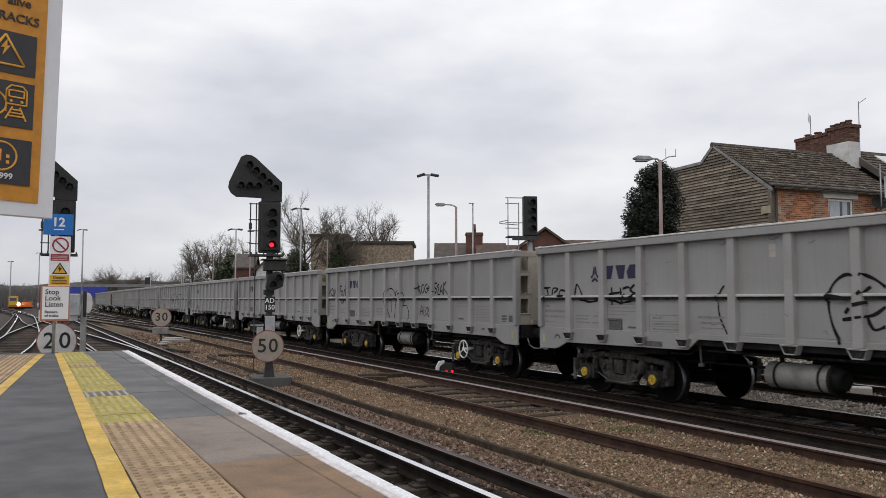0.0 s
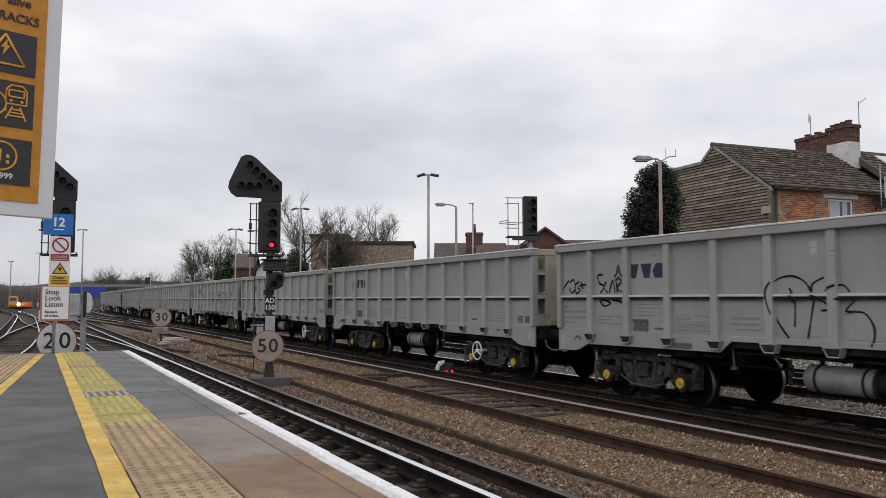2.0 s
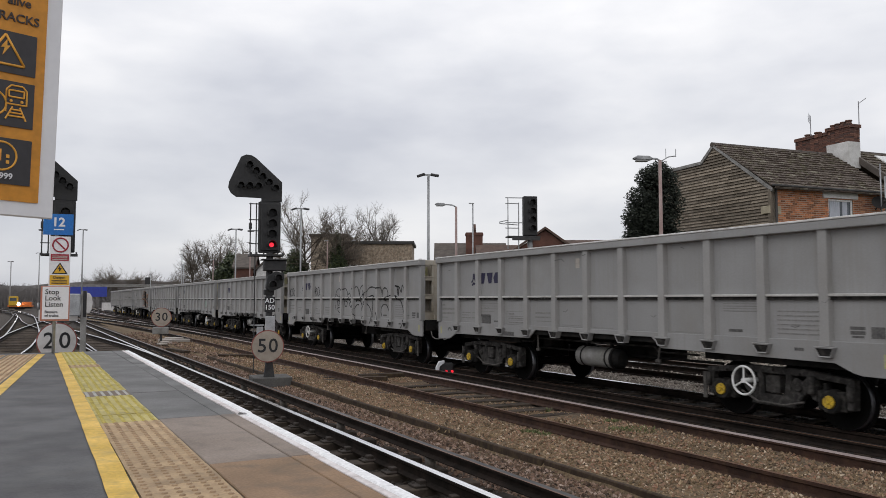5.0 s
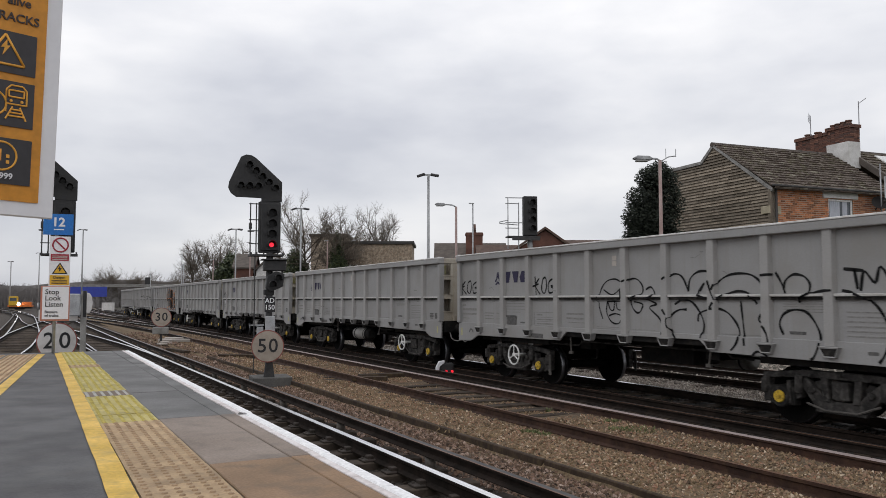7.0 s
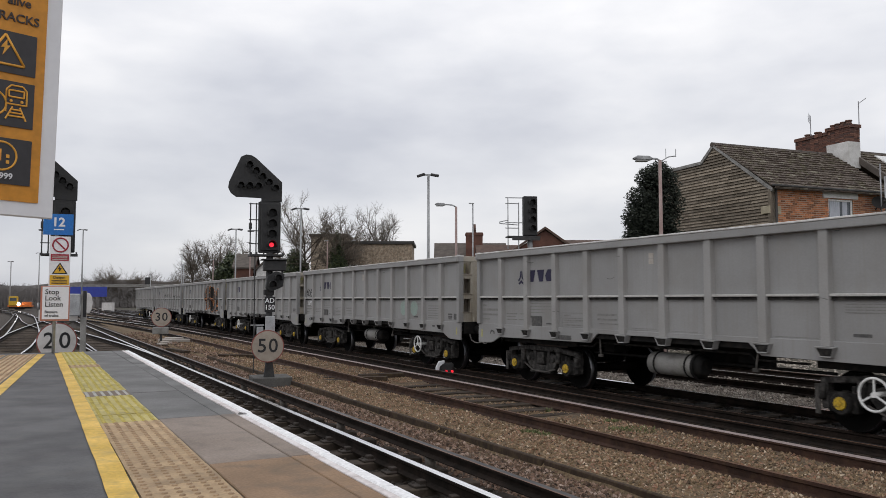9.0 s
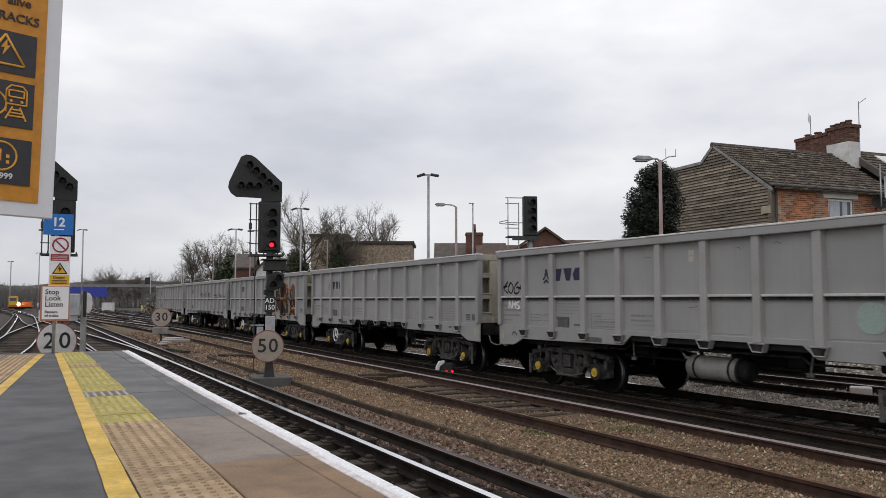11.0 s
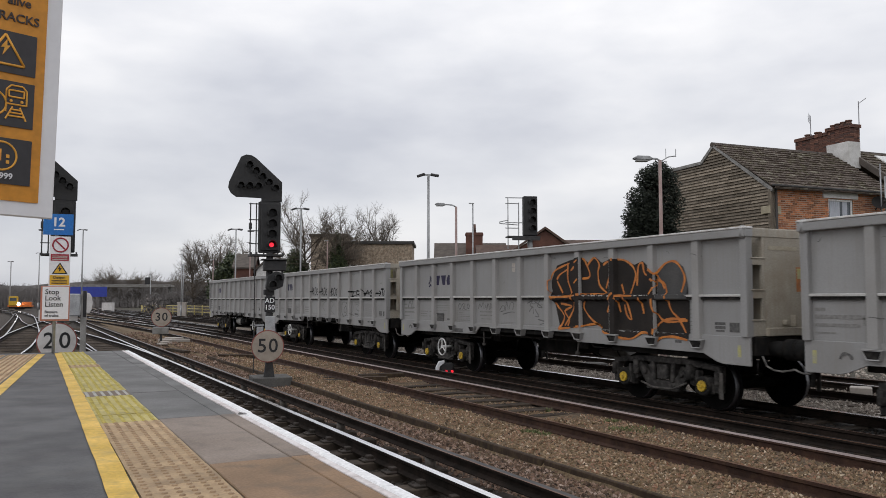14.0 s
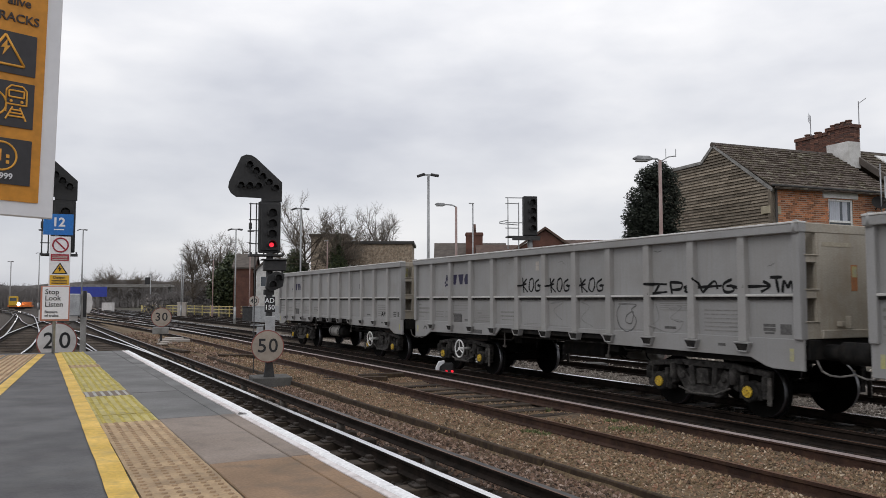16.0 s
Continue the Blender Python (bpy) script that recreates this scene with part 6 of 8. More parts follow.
for px, py, pz, pm in ((14.66, 88.0, 6.5, "galv"), (16.6, 81.5, 5.7, "lamp_red"), (17.35, 69.7, 6.7, "lamp_red"), (15.5, 92.0, 5.6, "galv"), (27.1, 47.5, 8.3, "galv"), (24.0, 68.5, 7.0, "lamp_red"), (16.8, 128.0, 5.5, "galv")):
    s = thing("lamp_post", "slim post standing at the edge of the yard", "post", at=pose(px, py, 0), group="slim posts")
    pole(s, pz, 0.06, 0.045, pm)
    part("cap", boxes((-0.3, 0.08, -0.06, 0.06, pz, pz + 0.06), bevel=0.01), "galv", s)


# ---------------- yard furniture, fence and far bridge ----------------
M["fence_yellow"] = mat("yellow_fence_paint", (0.6, 0.5, 0.2), (0.5, 0.42, 0.18), 3, 0.6)
M["hoarding"] = mat("blue_hoarding_paint", (0.03, 0.045, 0.3), (0.035, 0.06, 0.34), 2, 0.6)
M["machine_yellow"] = mat("machine_yellow_paint", (0.7, 0.42, 0.03), (0.6, 0.36, 0.03), 3, 0.5)
M["machine_orange"] = mat("machine_orange_paint", (0.65, 0.17, 0.03), (0.55, 0.15, 0.03), 3, 0.5)
M["headlamp"] = mat("lit_headlamp", (1.0, 0.98, 0.95), (1.0, 0.98, 0.95), 3, 0.3, bump=0, glow=14.0)


def build_fence():
    path = [(14.6, 112.0), (15.9, 101.0), (18.2, 86.0), (19.7, 78.0), (20.3, 68.0), (20.6, 56.0)]
    f = thing("yellow_fence", "low yellow steel fence along the yard", "fence", kind="structure")
    post, bar = mesh_of("post", boxes((-0.05, 0.05, -0.05, 0.05, -0.2, 1.12)), "fence_yellow"), None
    for a, b in zip(path, path[1:]):
        a, b = Vector((*a, 0)), Vector((*b, 0))
        n = max(1, int((b - a).length / 2.4))
        for i in range(n):
            p, q = a.lerp(b, i / n), a.lerp(b, (i + 1) / n)
            part("post", post, "fence_yellow", f, at=Matrix.Translation(p))
            for z in (0.35, 0.7, 1.02):
                bm = B()
                tube(bm, p + Vector((0, 0, z)), q + Vector((0, 0, z)), 0.045, n=5)
                part("bar", bm, "fence_yellow", f)
            bm = B()
            for k in range(1, 8):
                c = p.lerp(q, k / 8)
                tube(bm, c + Vector((0, 0, 0.2)), c + Vector((0, 0, 1.0)), 0.018, n=4)
            part("palings", bm, "sign_pale", f)


def cabinet(x, y, w, d, hgt, material, label, turn=-20):
    c = thing("equipment_cabinet", label, "cabinet", at=pose(x, y, -0.2, 0, 0, turn), group="trackside cabinets")
    part("body", boxes((-w / 2, w / 2, 0, d, 0.0, hgt), bevel=0.03), material, c)
    part("lid", boxes((-w / 2 - 0.05, w / 2 + 0.05, -0.05, d + 0.05, hgt, hgt + 0.08), bevel=0.02), material, c)
    k = max(1, round(w / 0.8))
    for i in range(k):
        a = -w / 2 + w * i / k
        part("door", boxes((a + 0.04, a + w / k - 0.04, -0.02, 0.0, 0.1, hgt - 0.08), bevel=0.008), material, c)


def build_bridge():
    b = thing("signal_gantry", "long thin steel gantry with a blue hoarding across the lines", "gantry", at=pose(16.0, 160.5, 0, 0, 0, -27.0), kind="structure")
    part("deck", boxes((-13, 9.5, -1.0, 1.0, 4.15, 4.45)), "tank", b)
    part("parapet", boxes((-13, 9.5, -1.05, -0.95, 4.45, 4.6)), "tank", b)
    for x in (-12.5, 9.0):
        part("pier", boxes((x - 0.25, x + 0.25, -0.4, 0.4, -0.3, 4.3)), "concrete", b)
    part("hoarding", boxes((-9.2, -2.3, -1.15, -1.06, 2.3, 4.15)), "hoarding", b, "blue painted hoarding")
    part("bridge_signal", boxes((4.6, 5.5, -0.9, -0.5, 4.6, 5.9), bevel=0.05), "black_paint", b)


def build_machine():
    m = thing("track_machine", "yellow and orange track machine with its headlamp lit", "railway vehicle", at=pose(-0.9, 158.5, 0, 0, 0, -2))
    m.scale = (0.8, 0.8, 0.8)
    part("cab", boxes((-2.0, -0.3, 0.0, 4.0, 0.9, 2.9), bevel=0.1), "machine_yellow", m)
    part("windscreen", boxes((-1.8, -0.5, -0.04, 0.0, 1.9, 2.6)), "pane", m)
    part("deck", boxes((-2.2, 2.6, 0.2, 10.0, 0.6, 1.0), bevel=0.05), "machine_orange", m)
    part("frame", boxes((-2.0, 2.4, 0.3, 10.0, 0.25, 0.6)), "under", m)
    part("hopper", boxes((0.5, 2.4, 1.0, 8.0, 1.0, 1.7), bevel=0.08), "machine_orange", m)
    bm = B()
    disc(bm, -0.1, 0.15, 1.25, 0.4, 0.08, 20)
    part("headlamp", finish(bm), "headlamp", m, "lit white headlamp")
    for y in (1.2, 3.0, 7.0, 8.8):
        bm = B()
        tube(bm, (-0.85, y, 0.42), (0.85, y, 0.42), 0.42, n=18)
        part("wheelset", finish(bm), "tyre", m)


build_fence()
cabinet(17.5, 64.5, 2.3, 0.8, 1.35, "grey_box", "large pale grey trackside equipment cabinet")
cabinet(16.2, 65.5, 0.9, 0.7, 1.3, "dark_steel", "dark trackside equipment cabinet")
cabinet(14.9, 89.0, 0.9, 0.6, 1.6, "sign_pale", "white trackside equipment cabinet")
cabinet(11.9, 141.0, 1.7, 1.2, 1.4, "sign_clean", "white site cabin far along the line")
cabinet(18.0, 136.0, 1.6, 1.0, 2.3, "sign_pale", "white site cabin far along the line")
cabinet(16.2, 128.0, 1.4, 1.0, 1.0, "fence_yellow", "yellow grit box beside the line")
build_bridge()
build_machine()
# ---------------- wagons ----------------
TRAIN_X, PITCH, SPEED, BOX_L = 10.45, 12.68, 6.787, 11.81
# slack in the couplings: how far each wagon stands off the even spacing
SLACK = (-0.05, -0.11, -0.16, -0.17, -0.125, -0.08, -0.1, -0.11, -0.09, -0.02, -0.08)
# the train's speed wavers: seconds, and how many metres it lags behind an even run
LAG = ((0.0, -0.13), (0.5, -0.06), (1.0, 0.0), (1.5, 0.06), (2.0, 0.18), (2.5, 0.28), (3.0, 0.35), (3.5, 0.36), (4.0, 0.34), (5.0, 0.28), (6.0, 0.2), (6.5, 0.15), (7.0, 0.08), (7.5, 0.04), (8.0, 0.015),
       (8.5, 0.005), (9.0, 0.0), (10.0, 0.01), (11.0, 0.02), (12.0, 0.08), (13.0, 0.13), (13.5, 0.12), (14.0, 0.09), (14.5, 0.06), (15.0, 0.04), (16.0, 0.03))
HL, PANEL_X, RIB_X = BOX_L / 2, 1.33, 1.41
RIBS = [-HL + BOX_L / 12 * i for i in range(1, 12)]
SILL = [(-HL, 0.78), (-HL + 0.5, 0.785), (-HL + 0.62, 0.81), (-HL + 0.88, 0.92), (-HL + 4.0, 0.945), (-HL + 4.22, 1.115), (HL - 4.22, 1.115), (HL - 4.0, 0.945), (HL - 0.88, 0.92),
        (HL - 0.62, 0.81), (HL - 0.5, 0.785), (HL, 0.78)]
WHEEL_R = 0.39


def side_face(y, z=2.0):
    """How far the side stands out: rib, stiffener, sill or panel."""
    if min(abs(y - r) for r in RIBS) < 0.075 and z > 1.11:
        return RIB_X
    return PANEL_X + (0.072 if 1.715 < z < 1.805 else 0.034 if z < 1.198 else 0.0)


def stroke(bm, pts, width, side=-1, lift=0.004):
    """A painted line on a wagon's side: pts (y, z) in the wagon's space."""
    fine = []
    for (y0, z0), (y1, z1) in zip(pts, pts[1:]):
        k = max(1, int(math.hypot(y1 - y0, z1 - z0) / 0.04))
        fine += [(y0 + (y1 - y0) * i / k, z0 + (z1 - z0) * i / k) for i in range(k)]
    fine.append(pts[-1])
    last = None
    for i, (y, z) in enumerate(fine):
        a, b = fine[max(0, i - 1)], fine[min(len(fine) - 1, i + 1)]
        d = Vector((b[0] - a[0], b[1] - a[1]))
        d = d.normalized() if d.length > 1e-6 else Vector((1, 0))
        w = width * (0.5 + 0.12 * math.sin(i * 0.7))
        x = side * (side_face(y, z) + lift)
        row = [bm.verts.new((x, y - d.y * w, z + d.x * w)), bm.verts.new((x, y + d.y * w, z - d.x * w))]
        if last:
            bm.faces.new((last[0], last[1], row[1], row[0]))
        last = row


def bogie(parent, y, brake):
    root = part("bogie", boxes((-0.95, 0.95, -0.16, 0.16, 0.42, 0.72), (-0.25, 0.25, -0.25, 0.25, 0.7, 0.9), bevel=0.02), "under", parent, at=pose(0, y, 0))
    for s in (-1, 1):
        bm = B()
        m = Matrix.Translation((s * 1.02 - 0.06, 0, 0)) @ Matrix(((0, 0, 1, 0), (1, 0, 0, 0), (0, 1, 0, 0), (0, 0, 0, 1)))
        # top beam, bow-shaped lower chord, struts and spring pockets: a cast frame with openings
        prism(bm, [(-1.24, 0.62), (-1.24, 0.7), (-0.5, 0.78), (0.5, 0.78), (1.24, 0.7), (1.24, 0.62), (0.5, 0.68), (-0.5, 0.68)], 0.12, m)
        prism(bm, [(-0.66, 0.62), (-0.54, 0.68), (-0.2, 0.4), (0.2, 0.4), (0.54, 0.68), (0.66, 0.62), (0.36, 0.26), (-0.36, 0.26)], 0.12, m)
        for q in (-1, 1):
            prism(bm, [(q * 0.16, 0.38), (q * 0.26, 0.38), (q * 0.3, 0.7), (q * 0.2, 0.7)], 0.14, m)
            prism(bm, [(q * 1.12, 0.3), (q * 1.22, 0.3), (q * 1.24, 0.64), (q * 1.12, 0.64)], 0.13, m)
            prism(bm, [(q * 0.6, 0.4), (q * 0.68, 0.36), (q * 0.68, 0.66), (q * 0.6, 0.66)], 0.13, m)
            tube(bm, (s * 1.1, q * 0.62, 0.46), (s * 1.1, q * 0.62, 0.7), 0.06, n=10)
            tube(bm, (s * 1.1, q * 1.19, 0.42), (s * 1.1, q * 1.19, 0.62), 0.05, n=10)
            tube(bm, (s * 1.06, q * 0.42, 0.52), (s * 1.12, q * 0.42, 0.52), 0.05, n=10)
        box(bm, s * 1.02 - 0.1, s * 1.02 + 0.1, -0.36, 0.36, 0.24, 0.29)
        box(bm, s * 1.02 - 0.09, s * 1.02 + 0.09, -0.12, 0.12, 0.42, 0.66)
        for q in (-1, 1):
            prism(bm, [(q * 0.3, 0.44), (q * 0.5, 0.6), (q * 0.34, 0.66), (q * 0.27, 0.56)], 0.05, m)
            box(bm, s * 1.02 - 0.03, s * 1.02 + 0.1, q * 0.78 - 0.03, q * 0.78 + 0.03, 0.3, 0.62)
        for y, z in ((-0.43, 0.71), (0.43, 0.71), (-0.85, 0.68), (0.85, 0.68), (0.0, 0.74)):
            tube(bm, (s * 1.07, y, z), (s * 1.11, y, z), 0.024, n=6)
        part("side_frame", finish(bm, 0.012), "frame_dust", root)
        bm = B()
        box(bm, s * 1.1 - 0.012, s * 1.1 + 0.012, 1.22, 1.3, 0.22, 0.62)
        part("guard_plate", finish(bm, 0.006), "grime", root, "worn pale guard plate")
        bm = B()
        pipe(bm, [(s * 1.1, -0.5, 0.34), (s * 1.12, -0.2, 0.27), (s * 1.12, 0.25, 0.28), (s * 1.1, 0.55, 0.4)], 0.016, 6)
        tube(bm, (s * 0.95, -0.55, 0.44), (s * 0.95, 0.55, 0.44), 0.02, n=6)
        part("brake_rod", finish(bm), "grime", root)
        for q in (-0.91, 0.91):
            bm = B()
            tube(bm, (s * 0.98, q, WHEEL_R), (s * 1.14, q, WHEEL_R), 0.17, 0.15, 16)
            box(bm, s * 1.02 - 0.07, s * 1.02 + 0.07, q - 0.21, q + 0.21, WHEEL_R - 0.12, WHEEL_R + 0.14)
            ab = part("axlebox", finish(bm, 0.015), "bogie", root)
            bm = B()
            tube(bm, (s * 1.138, q, WHEEL_R), (s * 1.165, q, WHEEL_R), 0.09, 0.08, 18)
            tube(bm, (s * 1.165, q, WHEEL_R), (s * 1.18, q, WHEEL_R), 0.035, 0.03, 6)
            part("cap", finish(bm), "yellow_cap", ab, "yellow-painted axlebox cap")
        if brake:
            bm = B()
            ring(bm, (s * 1.34, 0.3, 0.575), (1, 0, 0), 0.2, 0.017)
            tube(bm, (s * 1.05, 0.3, 0.575), (s * 1.36, 0.3, 0.575), 0.035, n=10)
            for a in range(3):
                u = math.radians(90 + 120 * a)
                tube(bm, (s * 1.34, 0.3, 0.575), (s * 1.34, 0.3 + 0.2 * math.cos(u), 0.575 + 0.2 * math.sin(u)), 0.014, n=6)
            part("brake_wheel", finish(bm), "white_paint", root, "white spoked brake wheel")
    sets = []
    for q in (-0.91, 0.91):
        bm = B()
        tube(bm, (-1.0, 0, 0), (1.0, 0, 0), 0.08, n=10)
        for s in (-1, 1):
            tube(bm, (s * 0.7, 0, 0), (s * 0.72, 0, 0), WHEEL_R + 0.03, n=32)
            tube(bm, (s * 0.72, 0, 0), (s * 0.83, 0, 0), WHEEL_R, WHEEL_R - 0.006, n=32)
            tube(bm, (s * 0.83, 0, 0), (s * 0.835, 0, 0), WHEEL_R - 0.07, n=24)
            tube(bm, (s * 0.83, 0, 0), (s * 0.88, 0, 0), 0.13, 0.11, n=16)
        finish(bm)
        for f in bm.faces:
            c = f.calc_center_median()
            if 0.73 < abs(c.x) < 0.82 and c.yz.length > WHEEL_R - 0.02 and abs(f.normal.x) < 0.5:
                f.material_index = 1
        ws = part("wheelset", bm, ("tyre", "tread"), root, at=pose(0, q, WHEEL_R))
        sets.append(ws)
    return root


def rib_mesh():
    bm = B()
    for w0, w1, z0, z1, x0, x1 in ((0.07, 0.065, 1.125, 2.63, PANEL_X - 0.01, RIB_X),):
        lo = [bm.verts.new(p) for p in ((x0, -w0 - 0.02, z0), (x1, -w0, z0), (x1, w0, z0), (x0, w0 + 0.02, z0))]
        hi = [bm.verts.new(p) for p in ((x0, -w1 - 0.02, z1), (x1, -w1, z1), (x1, w1, z1), (x0, w1 + 0.02, z1))]
        bm.faces.new(lo[::-1]), bm.faces.new(hi)
        for i in range(4):
            bm.faces.new((lo[i], lo[(i + 1) % 4], hi[(i + 1) % 4], hi[i]))
    # foot plate that flares under the sill
    box(bm, PANEL_X - 0.01, RIB_X + 0.03, -0.145, 0.145, 1.112, 1.126)
    return mesh_of("rib", finish(bm, 0.008), "rib")


def foot_mesh():
    bm = B()
    lo = [bm.verts.new(p) for p in ((PANEL_X - 0.02, -0.09, 0.985), (RIB_X + 0.01, -0.085, 0.985), (RIB_X + 0.01, 0.085, 0.985), (PANEL_X - 0.02, 0.09, 0.985))]
    hi = [bm.verts.new(p) for p in ((PANEL_X - 0.02, -0.14, 1.112), (RIB_X + 0.03, -0.14, 1.112), (RIB_X + 0.03, 0.14, 1.112), (PANEL_X - 0.02, 0.14, 1.112))]
    bm.faces.new(lo[::-1]), bm.faces.new(hi)
    for i in range(4):
        bm.faces.new((lo[i], lo[(i + 1) % 4], hi[(i + 1) % 4], hi[i]))
    finish(bm, 0.006)
    # the pocket's face is dark inside its pale edges
    front = max(bm.faces, key=lambda f: f.calc_area() if f.normal.x > 0.5 else 0)
    bmesh.ops.inset_region(bm, faces=[front], thickness=0.014, depth=-0.012)
    front.material_index = 1
    return mesh_of("rib_foot", bm, "wagon", "bogie")


def build_wagon():
    w = thing("box_wagon", "pale grey steel box wagon of a freight train on the rails", "wagon", group="wagons of the freight train")
    # hollow body: floor, sides and ends
    t = 0.03
    part("floor", boxes((-PANEL_X + t, PANEL_X - t, -HL + t, HL - t, 1.12, 1.2)), "under", w)
    for s in (-1, 1):
        bm = B()
        box(bm, *sorted((s * PANEL_X, s * (PANEL_X - t))), -HL, HL, 1.19, 2.64)
        part("side_panel", finish(bm, 0.004), "wagon", w)
        bm = B()
        m = Matrix.Translation((s * (PANEL_X + 0.012) - 0.02, 0, 0)) @ Matrix(((0, 0, 1, 0), (1, 0, 0, 0), (0, 1, 0, 0), (0, 0, 0, 1)))
        prism(bm, [*SILL, (HL, 1.196), (-HL, 1.196)], 0.04, m)
        part("sill", finish(bm, 0.005), "wagon", w)
        bm = B()
        box(bm, *sorted((s * (PANEL_X - 0.05), s * (RIB_X + 0.03))), -HL - 0.02, HL + 0.02, 2.62, 2.735)
        part("top_rail", finish(bm, 0.008, 2), "wagon", w)
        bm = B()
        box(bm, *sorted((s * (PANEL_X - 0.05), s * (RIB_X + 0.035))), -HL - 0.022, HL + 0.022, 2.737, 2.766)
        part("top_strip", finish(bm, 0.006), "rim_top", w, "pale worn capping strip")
        pts = [-HL + 0.06, *RIBS, HL - 0.06]
        bm = B()
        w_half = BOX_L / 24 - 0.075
        # the lit top of the stiffener is put into its pale paint
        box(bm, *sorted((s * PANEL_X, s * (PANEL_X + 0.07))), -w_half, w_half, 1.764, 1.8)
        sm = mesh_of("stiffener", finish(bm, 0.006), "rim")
        # dark strip standing in for the shade below each stiffener
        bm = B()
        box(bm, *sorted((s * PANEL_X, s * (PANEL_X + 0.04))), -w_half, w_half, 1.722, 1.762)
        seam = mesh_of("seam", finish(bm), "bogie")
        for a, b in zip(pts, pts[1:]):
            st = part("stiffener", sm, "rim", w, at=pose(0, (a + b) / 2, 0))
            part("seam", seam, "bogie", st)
        for y in (-HL, HL):
            k = -1 if y < 0 else 1
            bm = B()
            box(bm, *sorted((s * (PANEL_X - 0.06), s * (RIB_X))), *sorted((y, y - k * 0.12)), 1.19, 2.7)
            part("corner_post", finish(bm, 0.01), "wagon", w)
            bm = B()
            tube(bm, (s * 1.385, y - k * 0.06, 2.6), (s * 1.385, y - k * 0.06, 2.765), 0.06, n=16)
            tube(bm, (s * 1.385, y - k * 0.06, 2.765), (s * 1.385, y - k * 0.06, 2.785), 0.05, 0.03, n=16)
            part("corner_cap", finish(bm), "wagon", w)
        if s == -1:
            rm, fm = rib_mesh(), foot_mesh()
        for y in RIBS:
            part("rib", rm, "rib", w, at=pose(0, y, 0, 0, 0, 0 if s > 0 else 180))
            part("rib_foot", fm, "wagon", w, at=pose(0, y, 0, 0, 0, 0 if s > 0 else 180))
    for k in (-1, 1):
        y = k * HL
        part("end_panel", boxes((-PANEL_X + 0.3, PANEL_X - 0.3, *sorted((y, y - k * 0.03)), 1.2, 2.64), bevel=0.004), "wagon_end", w)
        for s in (-1, 1):
            bm = B()
            x0, x1, x2 = s * (PANEL_X - 0.33), s * (PANEL_X - 0.3), s * (PANEL_X - 0.02)
            prism(bm, [(x0, y - k * 0.03), (x1, y - k * 0.03), (x1, y - k * 0.27), (x2, y - k * 0.27), (x2, y - k * 0.3), (x0, y - k * 0.3)], 1.44, pose(0, 0, 1.2))
            part("step_recess", finish(bm), "wagon_end", w)
        bm = B()
        box(bm, -PANEL_X, PANEL_X, *sorted((y + k * 0.01, y - k * 0.1)), 2.62, 2.75)
        box(bm, -PANEL_X + 0.3, PANEL_X - 0.3, *sorted((y + k * 0.05, y)), 1.2, 1.32)
        part("end_rail", finish(bm, 0.01), "wagon_end", w)
        for s in (-1, 1):
            for z0, z1 in ((1.2, 1.42), (1.74, 1.85), (2.22, 2.31)):
                bm = B()
                box(bm, *sorted((s * (PANEL_X - 0.02), s * (PANEL_X - 0.3))), *sorted((y - k * 0.004, y - k * 0.05)), z0, z1)
                box(bm, *sorted((s * (PANEL_X - 0.02), s * (PANEL_X - 0.3))), *sorted((y + k * 0.012, y - k * 0.25)), z1, z1 + 0.018)
                part("step", finish(bm, 0.004), "wagon_end", w)
            part("recess_stile", boxes((*sorted((s * (PANEL_X - 0.25), s * (PANEL_X - 0.3))), *sorted((y - k * 0.002, y - k * 0.05)), 1.42, 2.64)), "wagon_end", w)
        part("buffer_beam", boxes((-1.25, 1.25, *sorted((y, y - k * 0.25)), 0.92, 1.19), bevel=0.01), "under", w)
        bm = B()
        tube(bm, (0, y - k * 0.2, 0.98), (0, y + k * 0.5, 0.98), 0.12, n=14)
        tube(bm, (0, y + k * 0.3, 0.98), (0, y + k * 0.38, 0.98), 0.15, n=14)
        part("coupler", finish(bm), "under", w)
        for s in (-1, 1):
            bm = B()
            tube(bm, (s * 0.88, y, 1.02), (s * 0.88, y + k * 0.25, 1.02), 0.11, n=14)
            tube(bm, (s * 0.88, y + k * 0.25, 1.02), (s * 0.88, y + k * 0.47, 1.02), 0.15, n=16)
            part("buffer", finish(bm), "under", w)
            bm = B()
            pipe(bm, [(s * 1.1, y - k * 0.02, 0.92), (s * 1.1, y + k * 0.06, 0.78), (s * 1.07, y + k * 0.15, 0.73), (s * 1.05, y + k * 0.28, 0.72), (s * 1.0, y + k * 0.47, 0.76)], 0.014)
            part("brake_hose", finish(bm), "hose", w, "grey rubber brake hose")
        bogie(w, k * 3.85, k < 0)
    # underframe: centre beams, brake gear and the air tank
    part("underframe", boxes((-1.12, 1.12, 2.6, 5.2, 0.82, 1.1), (-1.12, 1.12, -5.2, -2.6, 0.82, 1.1), (-0.25, -0.13, -HL, HL, 0.84, 1.12), (0.13, 0.25, -HL, HL, 0.84, 1.12), (-1.2, 1.2, -2.0, -1.85, 0.95, 1.12),
                             (-1.2, 1.2, 1.85, 2.0, 0.95, 1.12), (-1.3, -1.2, -HL + 0.2, HL - 0.2, 1.02, 1.14), (1.2, 1.3, -HL + 0.2, HL - 0.2, 1.02, 1.14),
                             bevel=0.01), "under", w)
    bm = B()
    tube(bm, (-0.95, -0.34, 0.665), (-0.95, 0.66, 0.665), 0.185, n=24)
    tube(bm, (-0.95, 0.66, 0.665), (-0.95, 0.73, 0.665), 0.185, 0.11, n=24)
